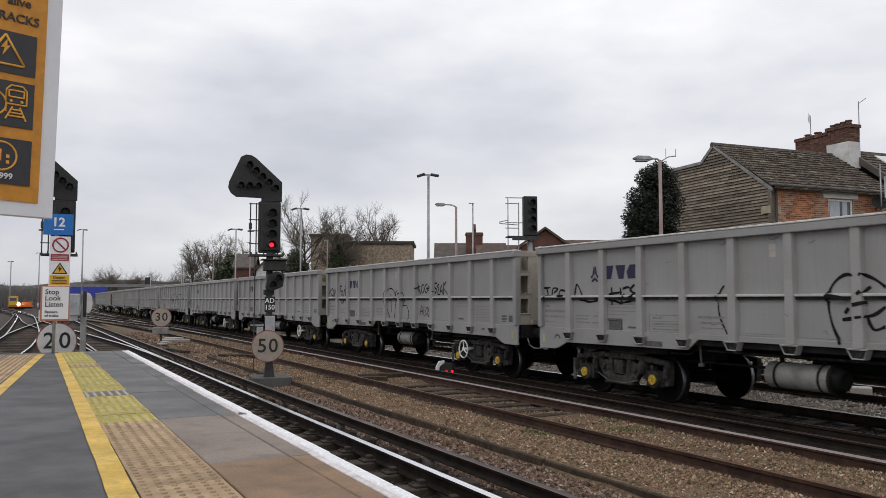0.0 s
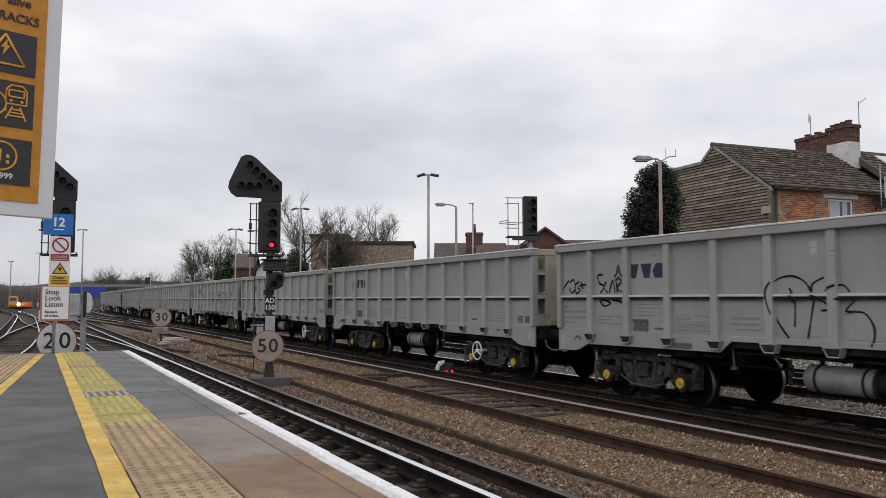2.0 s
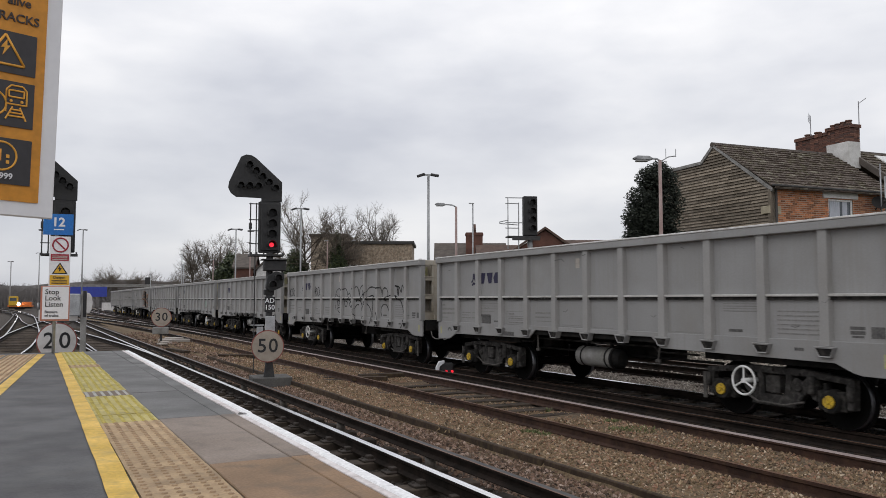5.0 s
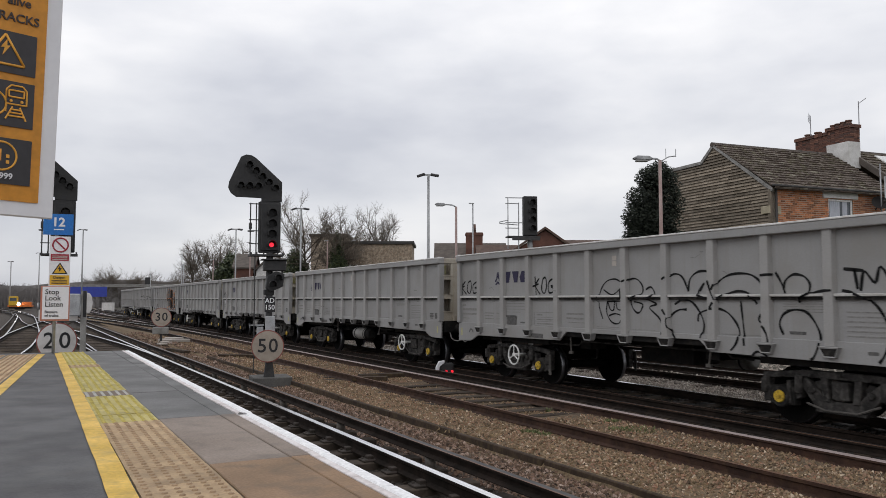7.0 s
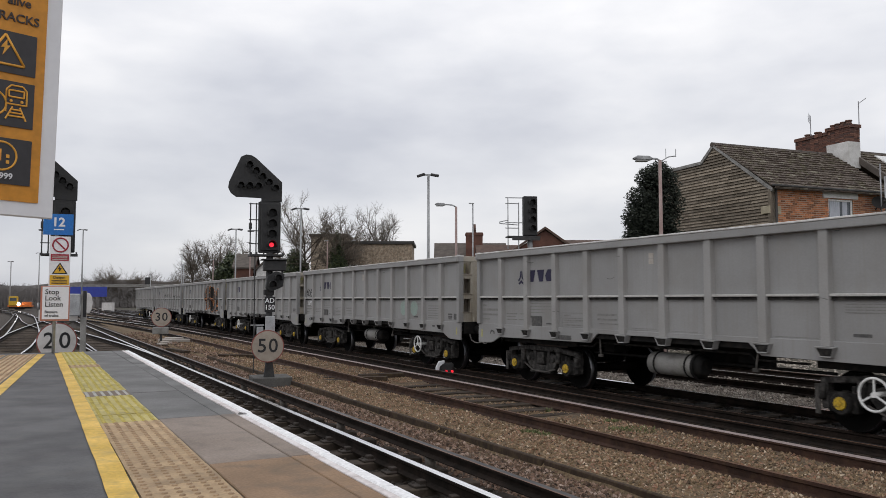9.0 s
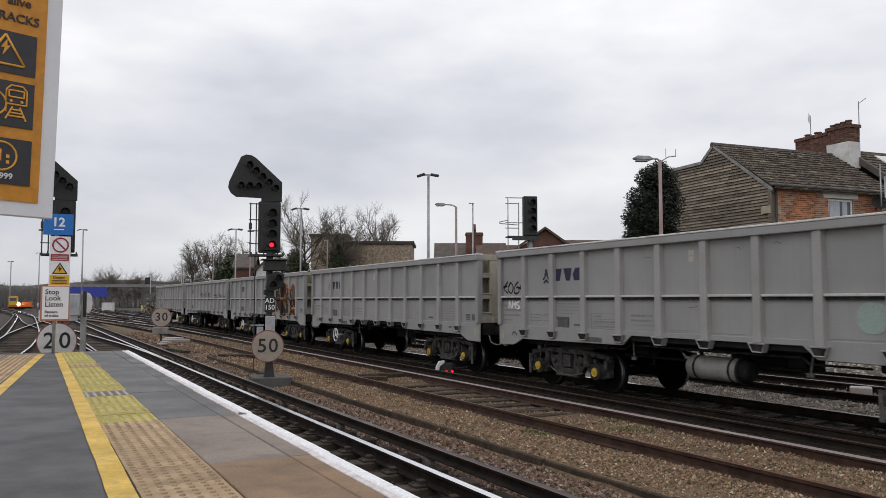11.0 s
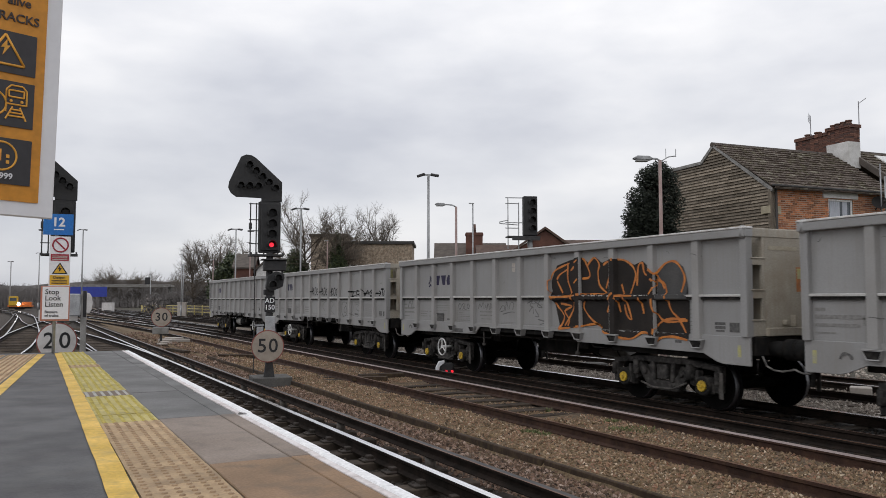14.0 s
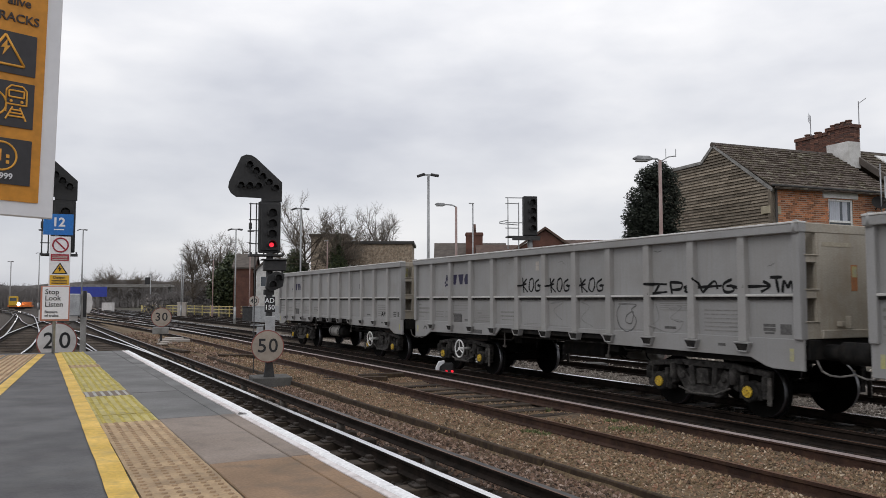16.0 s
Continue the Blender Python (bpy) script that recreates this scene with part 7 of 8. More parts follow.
    tank = part("air_tank", finish(bm), "tank", w, "dull grey air tank under the wagon")
    for y in (-0.2, 0.5):
        bm = B()
        tube(bm, (-0.95, y - 0.018, 0.665), (-0.95, y + 0.018, 0.665), 0.193, n=24)
        box(bm, -0.98, -0.92, y - 0.02, y + 0.02, 0.83, 1.12)
        part("strap", finish(bm), "under", tank, "dark steel strap")
    bm = B()
    tube(bm, (-0.95, -0.39, 0.665), (-0.95, -0.34, 0.665), 0.21, n=24)
    tube(bm, (-0.95, -0.5, 0.665), (-0.95, -0.39, 0.665), 0.12, 0.19, n=24)
    part("tank_end", finish(bm), "under", tank, "black domed tank end")
    bm = B()
    for y in (-1.7, 1.5):
        box(bm, 0.5, 0.9, y - 0.15, y + 0.15, 0.78, 1.05)
        box(bm, -0.8, -0.5, y + 0.4, y + 0.7, 0.76, 1.05)
    box(bm, -0.2, 0.4, -0.7, 0.6, 0.62, 1.05)
    tube(bm, (-0.7, -2.6, 0.72), (-0.7, 2.6, 0.72), 0.025, n=6)
    part("brake_gear", finish(bm, 0.01), "under", w)
    for x in (-1.12, 1.12):
        bm = B()
        pipe(bm, [(x, -2.5, 0.86), (x, -1.6, 0.86), (x, -1.5, 0.94), (x, 2.0, 0.94), (x, 2.1, 0.86), (x, 2.5, 0.86)], 0.018, 6)
        part("air_pipe", finish(bm), "bogie", w, "thin sooty air pipe")
        for y, lean in ((-1.75, 0.05), (1.8, -0.05)):
            bm = B()
            tube(bm, (x * 1.08, y, 1.08), (x * 1.1, y + lean, 0.74), 0.016, n=6)
            box(bm, x * 1.1 - 0.02, x * 1.1 + 0.02, y + lean - 0.05, y + lean + 0.05, 0.7, 0.75)
            part("release_lever", finish(bm), "grime", w, "pale brake release lever")
    return w


# orientation of each wagon: which end carries the brake wheel
TURNED = (4, 7, 8, 9)
WAGONS = []


def lag(t):
    return float(np.interp(t, [q[0] for q in LAG], [q[1] for q in LAG]))


def wagon_y(k, t):
    return -46.763 + PITCH * k + SLACK[k] - SPEED * (t - 8.0) + lag(t)


def wagon_pose(k, t):
    y = wagon_y(k, t)
    return pose(TRAIN_X + bend(y), y, 0, 0, 0, (180 if k in TURNED else 0) - math.degrees(math.atan(slope(y))))


def build_train():
    first = build_wagon()
    build_markings(first, False)
    build_markings(first, True)
    first.matrix_basis = wagon_pose(0, 0)
    WAGONS.append(first)
    for k in range(1, 11):
        WAGONS.append(copy_thing(first, wagon_pose(k, 0)))

# ---------------- markings and spray paint on the wagons ----------------
def arc(bm, s, z, rs, rz, a0, a1, line=0.035):
    """A sprayed curve, part of an oval; angles in degrees, 0 towards the near end, 90 up."""
    line *= 1.25
    k = max(6, int(abs(a1 - a0) / 10))
    stroke(bm, [(HL - (s + rs * math.cos(math.radians(a0 + (a1 - a0) * i / k))), z + rz * math.sin(math.radians(a0 + (a1 - a0) * i / k))) for i in range(k + 1)], line)


def patch(bm, s0, s1, low, high, lift=0.006):
    """A filled field between two outlines low(f) and high(f), f from 0 to 1."""
    n = int((s1 - s0) / 0.03)
    prev = None
    for i in range(n + 1):
        f = i / n
        y = HL - (s0 + (s1 - s0) * f)
        lo, hi = low(f), high(f)
        # the paint follows the sill, the stiffener and the panel
        zs = [lo + (hi - lo) * i / 40 for i in range(41)]
        q = [bm.verts.new((-(side_face(y, z) + lift), y, z)) for z in zs]
        if prev:
            for i in range(40):
                bm.faces.new((prev[i], q[i], q[i + 1], prev[i + 1]))
        prev = q


def bars(*rows):
    """Plain bars of lettering on the panels: (s0, s1, z0, z1)."""
    bm = B()
    for s0, s1, z0, z1 in rows:
        box(bm, -PANEL_X - 0.004, -PANEL_X + 0.001, HL - s1, HL - s0, z0, z1)
    return bm


def build_markings(w, far_side):
    at = pose(0, 0, 0, 0, 0, 180 if far_side else 0)

    def mark(name, bm, material, label=""):
        tagged(part(name, bm, material, w, label, at=at), kind="stuff" if name in ("data_lettering", "stencil_rows", "lifting_mark") else "")

    bm = B()
    # three-armed emblem and the three heavy strokes of the maker's mark
    for a in ([(1.59, 2.13), (1.655, 2.18), (1.685, 2.32), (1.715, 2.32), (1.715, 2.2), (1.64, 2.1)], [(1.845, 2.13), (1.78, 2.18), (1.75, 2.32), (1.725, 2.32), (1.725, 2.2), (1.795, 2.1)],
              [(1.61, 2.06), (1.72, 2.13), (1.825, 2.06), (1.79, 2.035), (1.72, 2.075), (1.65, 2.035)]):
        bm.faces.new([bm.verts.new((-PANEL_X - 0.005, HL - u, v)) for u, v in a])
    mark("emblem", bm, "purple", "purple three-armed emblem")
    bm = B()
    for a in ([(1.97, 2.32), (2.24, 2.32), (2.17, 2.085), (2.04, 2.085)], [(2.29, 2.32), (2.55, 2.32), (2.5, 2.085), (2.37, 2.085)],
              [(2.66, 2.32), (2.85, 2.32), (2.83, 2.085), (2.62, 2.085), (2.58, 2.2)]):
        bm.faces.new([bm.verts.new((-PANEL_X - 0.005, HL - u, v)) for u, v in a])
    mark("maker_mark", bm, "purple", "purple maker's mark")
    rows = [(10.05, 10.7, 1.56 - 0.06 * i, 1.575 - 0.06 * i) for i in range(6)] + [(9.1, 9.72, 1.66 - 0.035 * i, 1.67 - 0.035 * i) for i in range(4)]
    rows += [(0.15, 0.3, 1.58, 1.62), (0.15, 0.85, 1.48, 1.53), (0.15, 0.78, 1.38, 1.42), (0.15, 0.45, 1.29, 1.31), (0.82, 0.9, 1.4, 1.5)]
    rows += [(1.15, 1.55, 1.42, 1.44), (1.15, 1.55, 1.3, 1.32), (1.15, 1.5, 1.36, 1.38), (1.65, 1.95, 1.42, 1.44), (1.62, 1.92, 1.3, 1.32), (2.05, 2.75, 1.64, 1.65), (2.05, 2.85, 1.58, 1.59), (2.05, 2.8, 1.52, 1.53), (2.05, 2.6, 1.46, 1.47)]
    # a ruled frame with two rows, and three loose rows
    rows += [(3.12, 3.86, z, z + 0.008) for z in (1.47, 1.37, 1.29, 1.2)] + [(3.12, 3.13, 1.2, 1.478), (3.85, 3.86, 1.2, 1.478), (3.2, 3.4, 1.41, 1.44), (3.2, 3.8, 1.32, 1.345), (3.2, 3.8, 1.235, 1.26)]
    rows += [(4.2, 4.72, 1.44, 1.475), (4.2, 4.72, 1.36, 1.39), (4.25, 4.75, 1.29, 1.305), (5.1, 5.7, 1.24, 1.246), (5.1, 5.6, 1.21, 1.215), (6.05, 6.6, 1.22, 1.226), (8.0, 8.7, 1.22, 1.226)]
    mark("data_lettering", bars(*rows), "stencil", "faded grey rows of lettering")
    mark("number_block", bars((11.42, 11.6, 1.25, 1.39)), "stencil_dark", "dark stencilled block")
    mark("stencil_rows", bars((11.14, 11.34, 1.35, 1.39), (11.14, 11.34, 1.29, 1.335), (11.16, 11.32, 1.25, 1.275)), "stencil_dark", "dark stencilled rows")
    mark("stencil_mark", bars((2.6, 2.8, 1.24, 1.27)), "stencil_dark")
    mark("stencil_mark", bars((9.2, 9.45, 1.26, 1.3)), "stencil_dark")
    mark("plate", boxes((-PANEL_X - 0.02, -PANEL_X, HL - 2.45, HL - 2.11, 1.16, 1.38), (-PANEL_X - 0.03, -PANEL_X - 0.02, HL - 2.47, HL - 2.09, 1.36, 1.4), bevel=0.004), "stencil_dark", "dark data plate holder")
    mark("label_sticker", bars((5.55, 5.66, 2.41, 2.49), (5.55, 5.66, 2.31, 2.4)), "sign_pale", "small pale safety sticker")
    for s in (0.12, HL * 2 - 0.22):
        mark("yellow_mark", boxes((-PANEL_X - 0.036, -PANEL_X - 0.03, HL - s - 0.06, HL - s, 0.9, 1.07)), "faded_yellow", "faded yellow paint mark")
    bm = B()
    box(bm, -PANEL_X - 0.036, -PANEL_X - 0.03, HL - 10.48, HL - 10.34, 1.05, 1.09)
    arc(bm, 0.6, 0.98, 0.08, 0.07, 0, 180, 0.03)
    box(bm, -PANEL_X - 0.036, -PANEL_X - 0.03, HL - 3.45, HL - 3.05, 0.965, 1.05)
    mark("lifting_mark", bm, "stencil_dark")
    # warning sticker on the end
    e = part("end_sticker", boxes((-0.37, -0.24, -HL - 0.004, -HL + 0.001, 1.84, 2.2)), "sign_red_orange", w, "orange and yellow warning sticker", at=at)
    part("end_sticker_top", boxes((-0.355, -0.255, -HL - 0.007, -HL - 0.003, 2.03, 2.18)), "faded_yellow", e)
    part("recess_sticker", boxes((-1.2, -1.08, -HL + 0.262, -HL + 0.268, 2.36, 2.58)), "faded_yellow", w, "pale yellow sticker", at=at)
    part("end_text", boxes((-0.95, -0.35, -HL - 0.004, -HL + 0.001, 2.44, 2.5)), "faded_text", w, at=at)
    for q in ((-0.7, -0.62, -HL - 0.08, -HL, 1.36, 1.43), (-0.52, -0.48, -HL - 0.09, -HL, 1.33, 1.5)):
        part("end_bracket", boxes(q, bevel=0.006), "wagon_end", w, at=at)


M["faded_yellow"] = mat("faded_yellow_paint", (0.45, 0.42, 0.16), (0.36, 0.345, 0.24), 9, 0.7, bump=0)
M["sign_red_orange"] = mat("faded_orange_sticker", (0.42, 0.16, 0.05), (0.3, 0.12, 0.05), 9, 0.6, bump=0, dirt=(0.2, 0.14, 0.09), dirt_amount=0.5)
M["faded_text"] = mat("faded_end_lettering", (0.33, 0.29, 0.22), (0.4, 0.36, 0.28), 12, 0.7, bump=0)


def spray(k, name, bm, material, label):
    """Every separate word or drawing of a sprayed layer becomes a part of its own."""
    at = pose(0, 0, 0.0, 0, 0, 180 if k in TURNED else 0)
    if name == "scuffing":
        part(name, bm, material, WAGONS[k], label, at=at)
        return
    seen, spans = set(), []
    for v0 in bm.verts:
        if v0 in seen:
            continue
        todo, isle = [v0], []
        seen.add(v0)
        while todo:
            v = todo.pop()
            isle.append(v)
            for e in v.link_edges:
                o = e.other_vert(v)
                if o not in seen:
                    seen.add(o)
                    todo.append(o)
        ys, zs = [v.co.y for v in isle], [v.co.z for v in isle]
        spans.append([min(ys), max(ys), min(zs), max(zs), isle])
    # strokes that all but touch make one letter or drawing
    words = []
    for w in spans:
        near = [o for o in words if w[0] < o[1] + 0.07 and o[0] < w[1] + 0.07 and w[2] < o[3] + 0.05 and o[2] < w[3] + 0.05]
        for o in near:
            w = [min(w[0], o[0]), max(w[1], o[1]), min(w[2], o[2]), max(w[3], o[3]), w[4] + o[4]]
            words.remove(o)
        words.append(w)
    for *_, verts in words:
        one, num = B(), {}
        for v in verts:
            num[v] = one.verts.new(v.co)
        for f in {f for v in verts for f in v.link_faces}:
            one.faces.new([num[v] for v in f.verts])
        part(name, one, material, WAGONS[k], label, at=at)


def paint(bm, width, *lines, lift=0.004):
    """Freehand sprayed lines, rounded between their bends: each a row of (metres from the wagon's far end, height)."""
    for q in lines:
        p = [q[0], *q, q[-1]]
        fine = []
        for a, b, c, d in zip(p, p[1:], p[2:], p[3:]):
            for i in range(5):
                t = i / 5
                fine.append(tuple(0.5 * (2 * b[j] + (c[j] - a[j]) * t + (2 * a[j] - 5 * b[j] + 4 * c[j] - d[j]) * t * t + (3 * b[j] - a[j] - 3 * c[j] + d[j]) * t ** 3) for j in (0, 1)))
        fine.append(q[-1])
        stroke(bm, [(HL - s, z) for s, z in fine], width * 0.95, lift=lift)


def build_graffiti():
    bm = B()
    paint(bm, 0.038, [(0.01, 1.95), (0.34, 1.96)], [(0.21, 1.96), (0.25, 1.81), (0.09, 1.73)], [(0.39, 1.8), (0.43, 1.94), (0.58, 1.93), (0.45, 1.85)], [(0.83, 1.89), (0.66, 1.9), (0.64, 1.8), (0.85, 1.8)], [(-0.02, 1.73), (0.87, 1.75)], [(1.12, 1.81), (1.19, 2.01), (1.34, 1.81)], [(1.36, 1.73), (1.55, 1.68), (1.79, 1.71)])
    paint(bm, 0.038, [(2.18, 1.94), (2.19, 1.63)], [(2.1, 1.82), (2.41, 1.85)], [(2.41, 1.93), (2.45, 1.66), (2.36, 1.68)], [(2.47, 1.91), (2.64, 1.93), (2.74, 1.79), (2.61, 1.74), (2.49, 1.82)], [(2.78, 1.98), (2.66, 1.88), (2.8, 1.82), (2.7, 1.74)], [(2.17, 1.73), (2.4, 1.67), (2.61, 1.69), (2.79, 1.73)])
    paint(bm, 0.03, [(1.87, 1.57), (1.85, 1.34), (1.88, 1.13)], [(4.73, 1.93), (4.63, 1.78), (4.63, 1.5), (4.77, 1.22)])
    paint(bm, 0.042, [(6.62, 1.16), (6.5, 1.4), (6.45, 1.69), (6.51, 1.9), (6.68, 2.03), (6.85, 2.02)], [(6.93, 2.04), (7.09, 1.97), (7.23, 1.87)], [(6.46, 1.78), (6.77, 1.73)], [(6.8, 1.65), (6.99, 1.69)], [(6.64, 1.47), (6.86, 1.5), (7.07, 1.54), (7.22, 1.64)], [(6.68, 1.55), (6.73, 1.62)], [(6.89, 1.79), (7.04, 1.88)], [(6.97, 1.52), (7.06, 1.36), (7.21, 1.4)])
    spray(0, "graffiti", bm, "spray_black", "black sprayed graffiti tags")
    bm = B()
    paint(bm, 0.033, [(6.98, 2.18), (7.07, 1.86)], [(6.93, 2.01), (7.11, 2.08)], [(7.06, 2.0), (7.17, 1.86)], [(7.21, 2.07), (7.3, 2.12), (7.37, 2.02), (7.29, 1.9), (7.2, 1.95), (7.21, 2.07)], [(7.54, 2.13), (7.42, 2.07), (7.41, 1.95), (7.51, 1.9), (7.55, 1.99), (7.47, 2.0)], [(7.51, 2.02), (7.68, 2.01)], [(7.6, 2.07), (7.68, 2.01), (7.6, 1.95)])
    paint(bm, 0.034, [(8.09, 2.14), (7.96, 2.12), (7.97, 2.03), (8.07, 1.98), (8.0, 1.89), (7.94, 1.94)], [(8.2, 2.11), (8.1, 2.05), (8.19, 2.0), (8.11, 1.87), (8.24, 1.85)], [(8.24, 1.85), (8.33, 2.09), (8.38, 1.86)], [(8.26, 1.93), (8.39, 1.95)], [(8.45, 2.15), (8.44, 1.84)], [(8.58, 2.17), (8.44, 2.02), (8.68, 1.84)])
    paint(bm, 0.024, [(7.12, 1.33), (7.22, 1.58), (7.29, 1.36)], [(7.16, 1.42), (7.28, 1.44)], [(7.36, 1.56), (7.34, 1.33), (7.43, 1.32)], [(7.47, 1.5), (7.56, 1.53), (7.57, 1.39), (7.47, 1.34), (7.45, 1.43), (7.47, 1.5)], [(7.69, 1.55), (7.6, 1.46), (7.69, 1.37), (7.57, 1.31), (7.7, 1.28)])
    paint(bm, 0.03, [(5.2, 1.2), (5.0, 1.46), (4.88, 1.8), (5.01, 1.99), (5.26, 2.04), (5.46, 1.96), (5.56, 1.82)], [(5.56, 1.82), (5.58, 1.93), (5.75, 2.01)], [(5.22, 1.88), (5.3, 1.68), (5.29, 1.36)], [(5.0, 1.73), (5.46, 1.73)], [(5.58, 1.77), (5.69, 1.74), (5.81, 1.61), (5.69, 1.58)], [(5.6, 1.74), (5.49, 1.21)], [(5.76, 1.84), (6.0, 1.91), (6.11, 1.82)], [(5.94, 1.73), (6.18, 1.73), (6.05, 1.58), (6.29, 1.56), (6.42, 1.38), (6.4, 1.15)])
    paint(bm, 0.036, [(-0.05, 2.09), (-0.0, 1.82)], [(0.3, 2.09), (-0.01, 1.82)], [(0.32, 2.04), (0.45, 2.09), (0.49, 1.92), (0.37, 1.85), (0.32, 1.95)], [(0.61, 2.06), (0.49, 1.98), (0.53, 1.84), (0.64, 1.9), (0.57, 1.95)], [(0.61, 1.98), (0.83, 2.0)], [(0.68, 2.05), (0.72, 1.92)])
    paint(bm, 0.036, [(1.3, 2.17), (1.16, 2.15), (1.2, 2.02), (1.33, 1.96), (1.23, 1.84)], [(1.4, 2.04), (1.33, 1.94), (1.43, 1.84)], [(1.47, 1.84), (1.57, 2.06), (1.63, 1.84)], [(1.67, 2.03), (1.69, 1.83)], [(1.8, 2.03), (1.69, 1.92), (1.86, 1.84)], [(1.22, 1.71), (1.32, 1.61), (1.5, 1.66), (1.33, 1.73)], [(1.63, 1.73), (1.86, 1.66)])
    spray(1, "graffiti", bm, "spray_black", "black sprayed graffiti tags")
    bm = B()
    paint(bm, 0.026, [(5.28, 1.38), (5.18, 1.62), (5.22, 1.87), (5.38, 2.04), (5.63, 2.08), (5.81, 1.98), (5.84, 1.74)], [(5.31, 1.9), (5.55, 1.81), (5.81, 1.95)], [(5.4, 1.69), (5.82, 1.7)], [(5.42, 1.69), (5.48, 1.56), (5.57, 1.54), (5.6, 1.68)], [(5.64, 1.68), (5.68, 1.56), (5.8, 1.56), (5.82, 1.69)], [(5.4, 1.68), (5.39, 1.49), (5.51, 1.34), (5.69, 1.31), (5.8, 1.41)], [(5.44, 1.44), (5.61, 1.48), (5.78, 1.45)])
    paint(bm, 0.03, [(5.86, 2.03), (6.13, 2.08), (6.3, 1.98), (6.31, 1.83), (6.05, 1.73), (6.07, 1.59), (6.19, 1.5), (6.28, 1.55), (6.31, 1.65), (6.1, 1.69)], [(6.4, 1.89), (6.53, 1.93), (6.61, 1.8), (6.46, 1.73), (6.65, 1.65), (6.48, 1.59), (6.73, 1.4), (6.78, 1.16)])
    paint(bm, 0.034, [(6.85, 2.05), (7.07, 2.13), (7.24, 2.07), (7.36, 1.85)], [(7.36, 1.85), (7.4, 2.04), (7.57, 2.15), (7.8, 2.15)], [(7.6, 1.85), (7.69, 1.98), (7.57, 1.82), (7.78, 1.74)], [(7.82, 2.01), (7.88, 1.84), (7.95, 1.71)], [(6.85, 1.57), (6.92, 1.48)], [(7.09, 1.12), (6.94, 1.32), (6.97, 1.46), (7.14, 1.56), (7.32, 1.57)], [(7.06, 1.65), (7.27, 1.73), (7.47, 1.66), (7.63, 1.47), (7.67, 1.31), (7.61, 1.14)])
    paint(bm, 0.034, [(7.89, 1.87), (7.99, 2.0), (8.21, 2.09), (8.51, 2.09), (8.69, 2.01), (8.78, 1.89)], [(7.55, 1.39), (7.59, 1.52), (7.9, 1.59), (8.12, 1.54), (8.28, 1.4), (8.35, 1.25), (8.3, 1.09), (8.2, 0.99)], [(7.85, 1.6), (7.99, 1.74), (8.28, 1.84), (8.53, 1.81), (8.67, 1.66)], [(8.38, 1.7), (8.45, 1.07)], [(8.76, 1.54), (8.69, 1.44), (8.82, 1.34), (8.88, 1.24), (8.9, 1.14)], [(8.79, 2.06), (8.95, 2.07)])
    paint(bm, 0.034, [(8.99, 2.1), (9.08, 1.96), (9.15, 1.79)], [(9.12, 1.86), (9.15, 1.98), (9.28, 2.06), (9.44, 2.03), (9.53, 1.93), (9.5, 1.81), (9.35, 1.69)], [(9.35, 1.7), (9.49, 1.78), (9.67, 1.83), (9.9, 1.84)], [(9.99, 1.84), (10.24, 1.78), (10.45, 1.65), (10.58, 1.43), (10.61, 1.21), (10.54, 1.04), (10.48, 0.96)], [(9.1, 1.25), (9.04, 1.39), (9.11, 1.53), (9.29, 1.59), (9.48, 1.55), (9.62, 1.38), (9.67, 1.2), (9.59, 0.99), (9.53, 0.94)], [(8.59, 0.94), (8.69, 1.0), (8.86, 0.94)])
    paint(bm, 0.04, [(10.02, 2.11), (10.29, 2.08)], [(10.17, 2.1), (10.21, 1.85)], [(10.25, 1.83), (10.3, 2.07), (10.44, 1.93), (10.52, 2.12), (10.69, 1.83)], [(10.69, 1.99), (10.71, 1.97)])
    paint(bm, 0.034, [(0.1, 2.18), (0.14, 1.84)], [(-0.0, 1.99), (0.24, 2.04)], [(0.27, 2.15), (0.12, 2.01), (0.32, 1.85)], [(0.4, 2.12), (0.52, 2.15), (0.55, 2.0), (0.48, 1.87), (0.36, 1.94), (0.4, 2.12)], [(0.79, 2.13), (0.63, 2.05), (0.65, 1.88), (0.81, 1.9), (0.78, 2.0), (0.7, 1.99)], [(0.73, 1.98), (0.85, 1.99)])
    paint(bm, 0.034, [(3.15, 2.19), (3.19, 1.82)], [(3.06, 1.99), (3.28, 2.04)], [(3.3, 2.15), (3.17, 2.0), (3.33, 1.83)], [(3.42, 2.13), (3.52, 2.16), (3.55, 1.99), (3.48, 1.85), (3.38, 1.93), (3.42, 2.13)], [(3.75, 2.13), (3.62, 2.05), (3.63, 1.87), (3.77, 1.88), (3.75, 1.99), (3.69, 1.99)], [(3.7, 1.97), (3.8, 1.99)])
    spray(4, "graffiti", bm, "spray_black", "large looping black graffiti outline")
    bm = B()
    paint(bm, 0.036, [(0.08, 2.14), (0.11, 1.81)], [(0.02, 1.97), (0.28, 2.01)], [(0.31, 2.11), (0.15, 1.96), (0.31, 1.86)], [(0.32, 1.98), (0.42, 2.08), (0.51, 1.98), (0.44, 1.86), (0.33, 1.91), (0.32, 1.98)], [(0.71, 2.1), (0.57, 2.0), (0.57, 1.86), (0.73, 1.88), (0.71, 1.98), (0.63, 1.97)], [(0.7, 1.97), (0.86, 1.96)], [(0.78, 2.02), (0.84, 1.96), (0.8, 1.92)])
    spray(6, "graffiti", bm, "spray_black", "black sprayed graffiti tag")
    bm = B()
    paint(bm, 0.035, [(0.34, 1.54), (0.37, 1.7), (0.44, 1.54)], [(0.47, 1.54), (0.49, 1.7), (0.55, 1.61), (0.6, 1.7), (0.6, 1.54)], [(0.76, 1.7), (0.63, 1.64), (0.76, 1.57), (0.63, 1.52)])
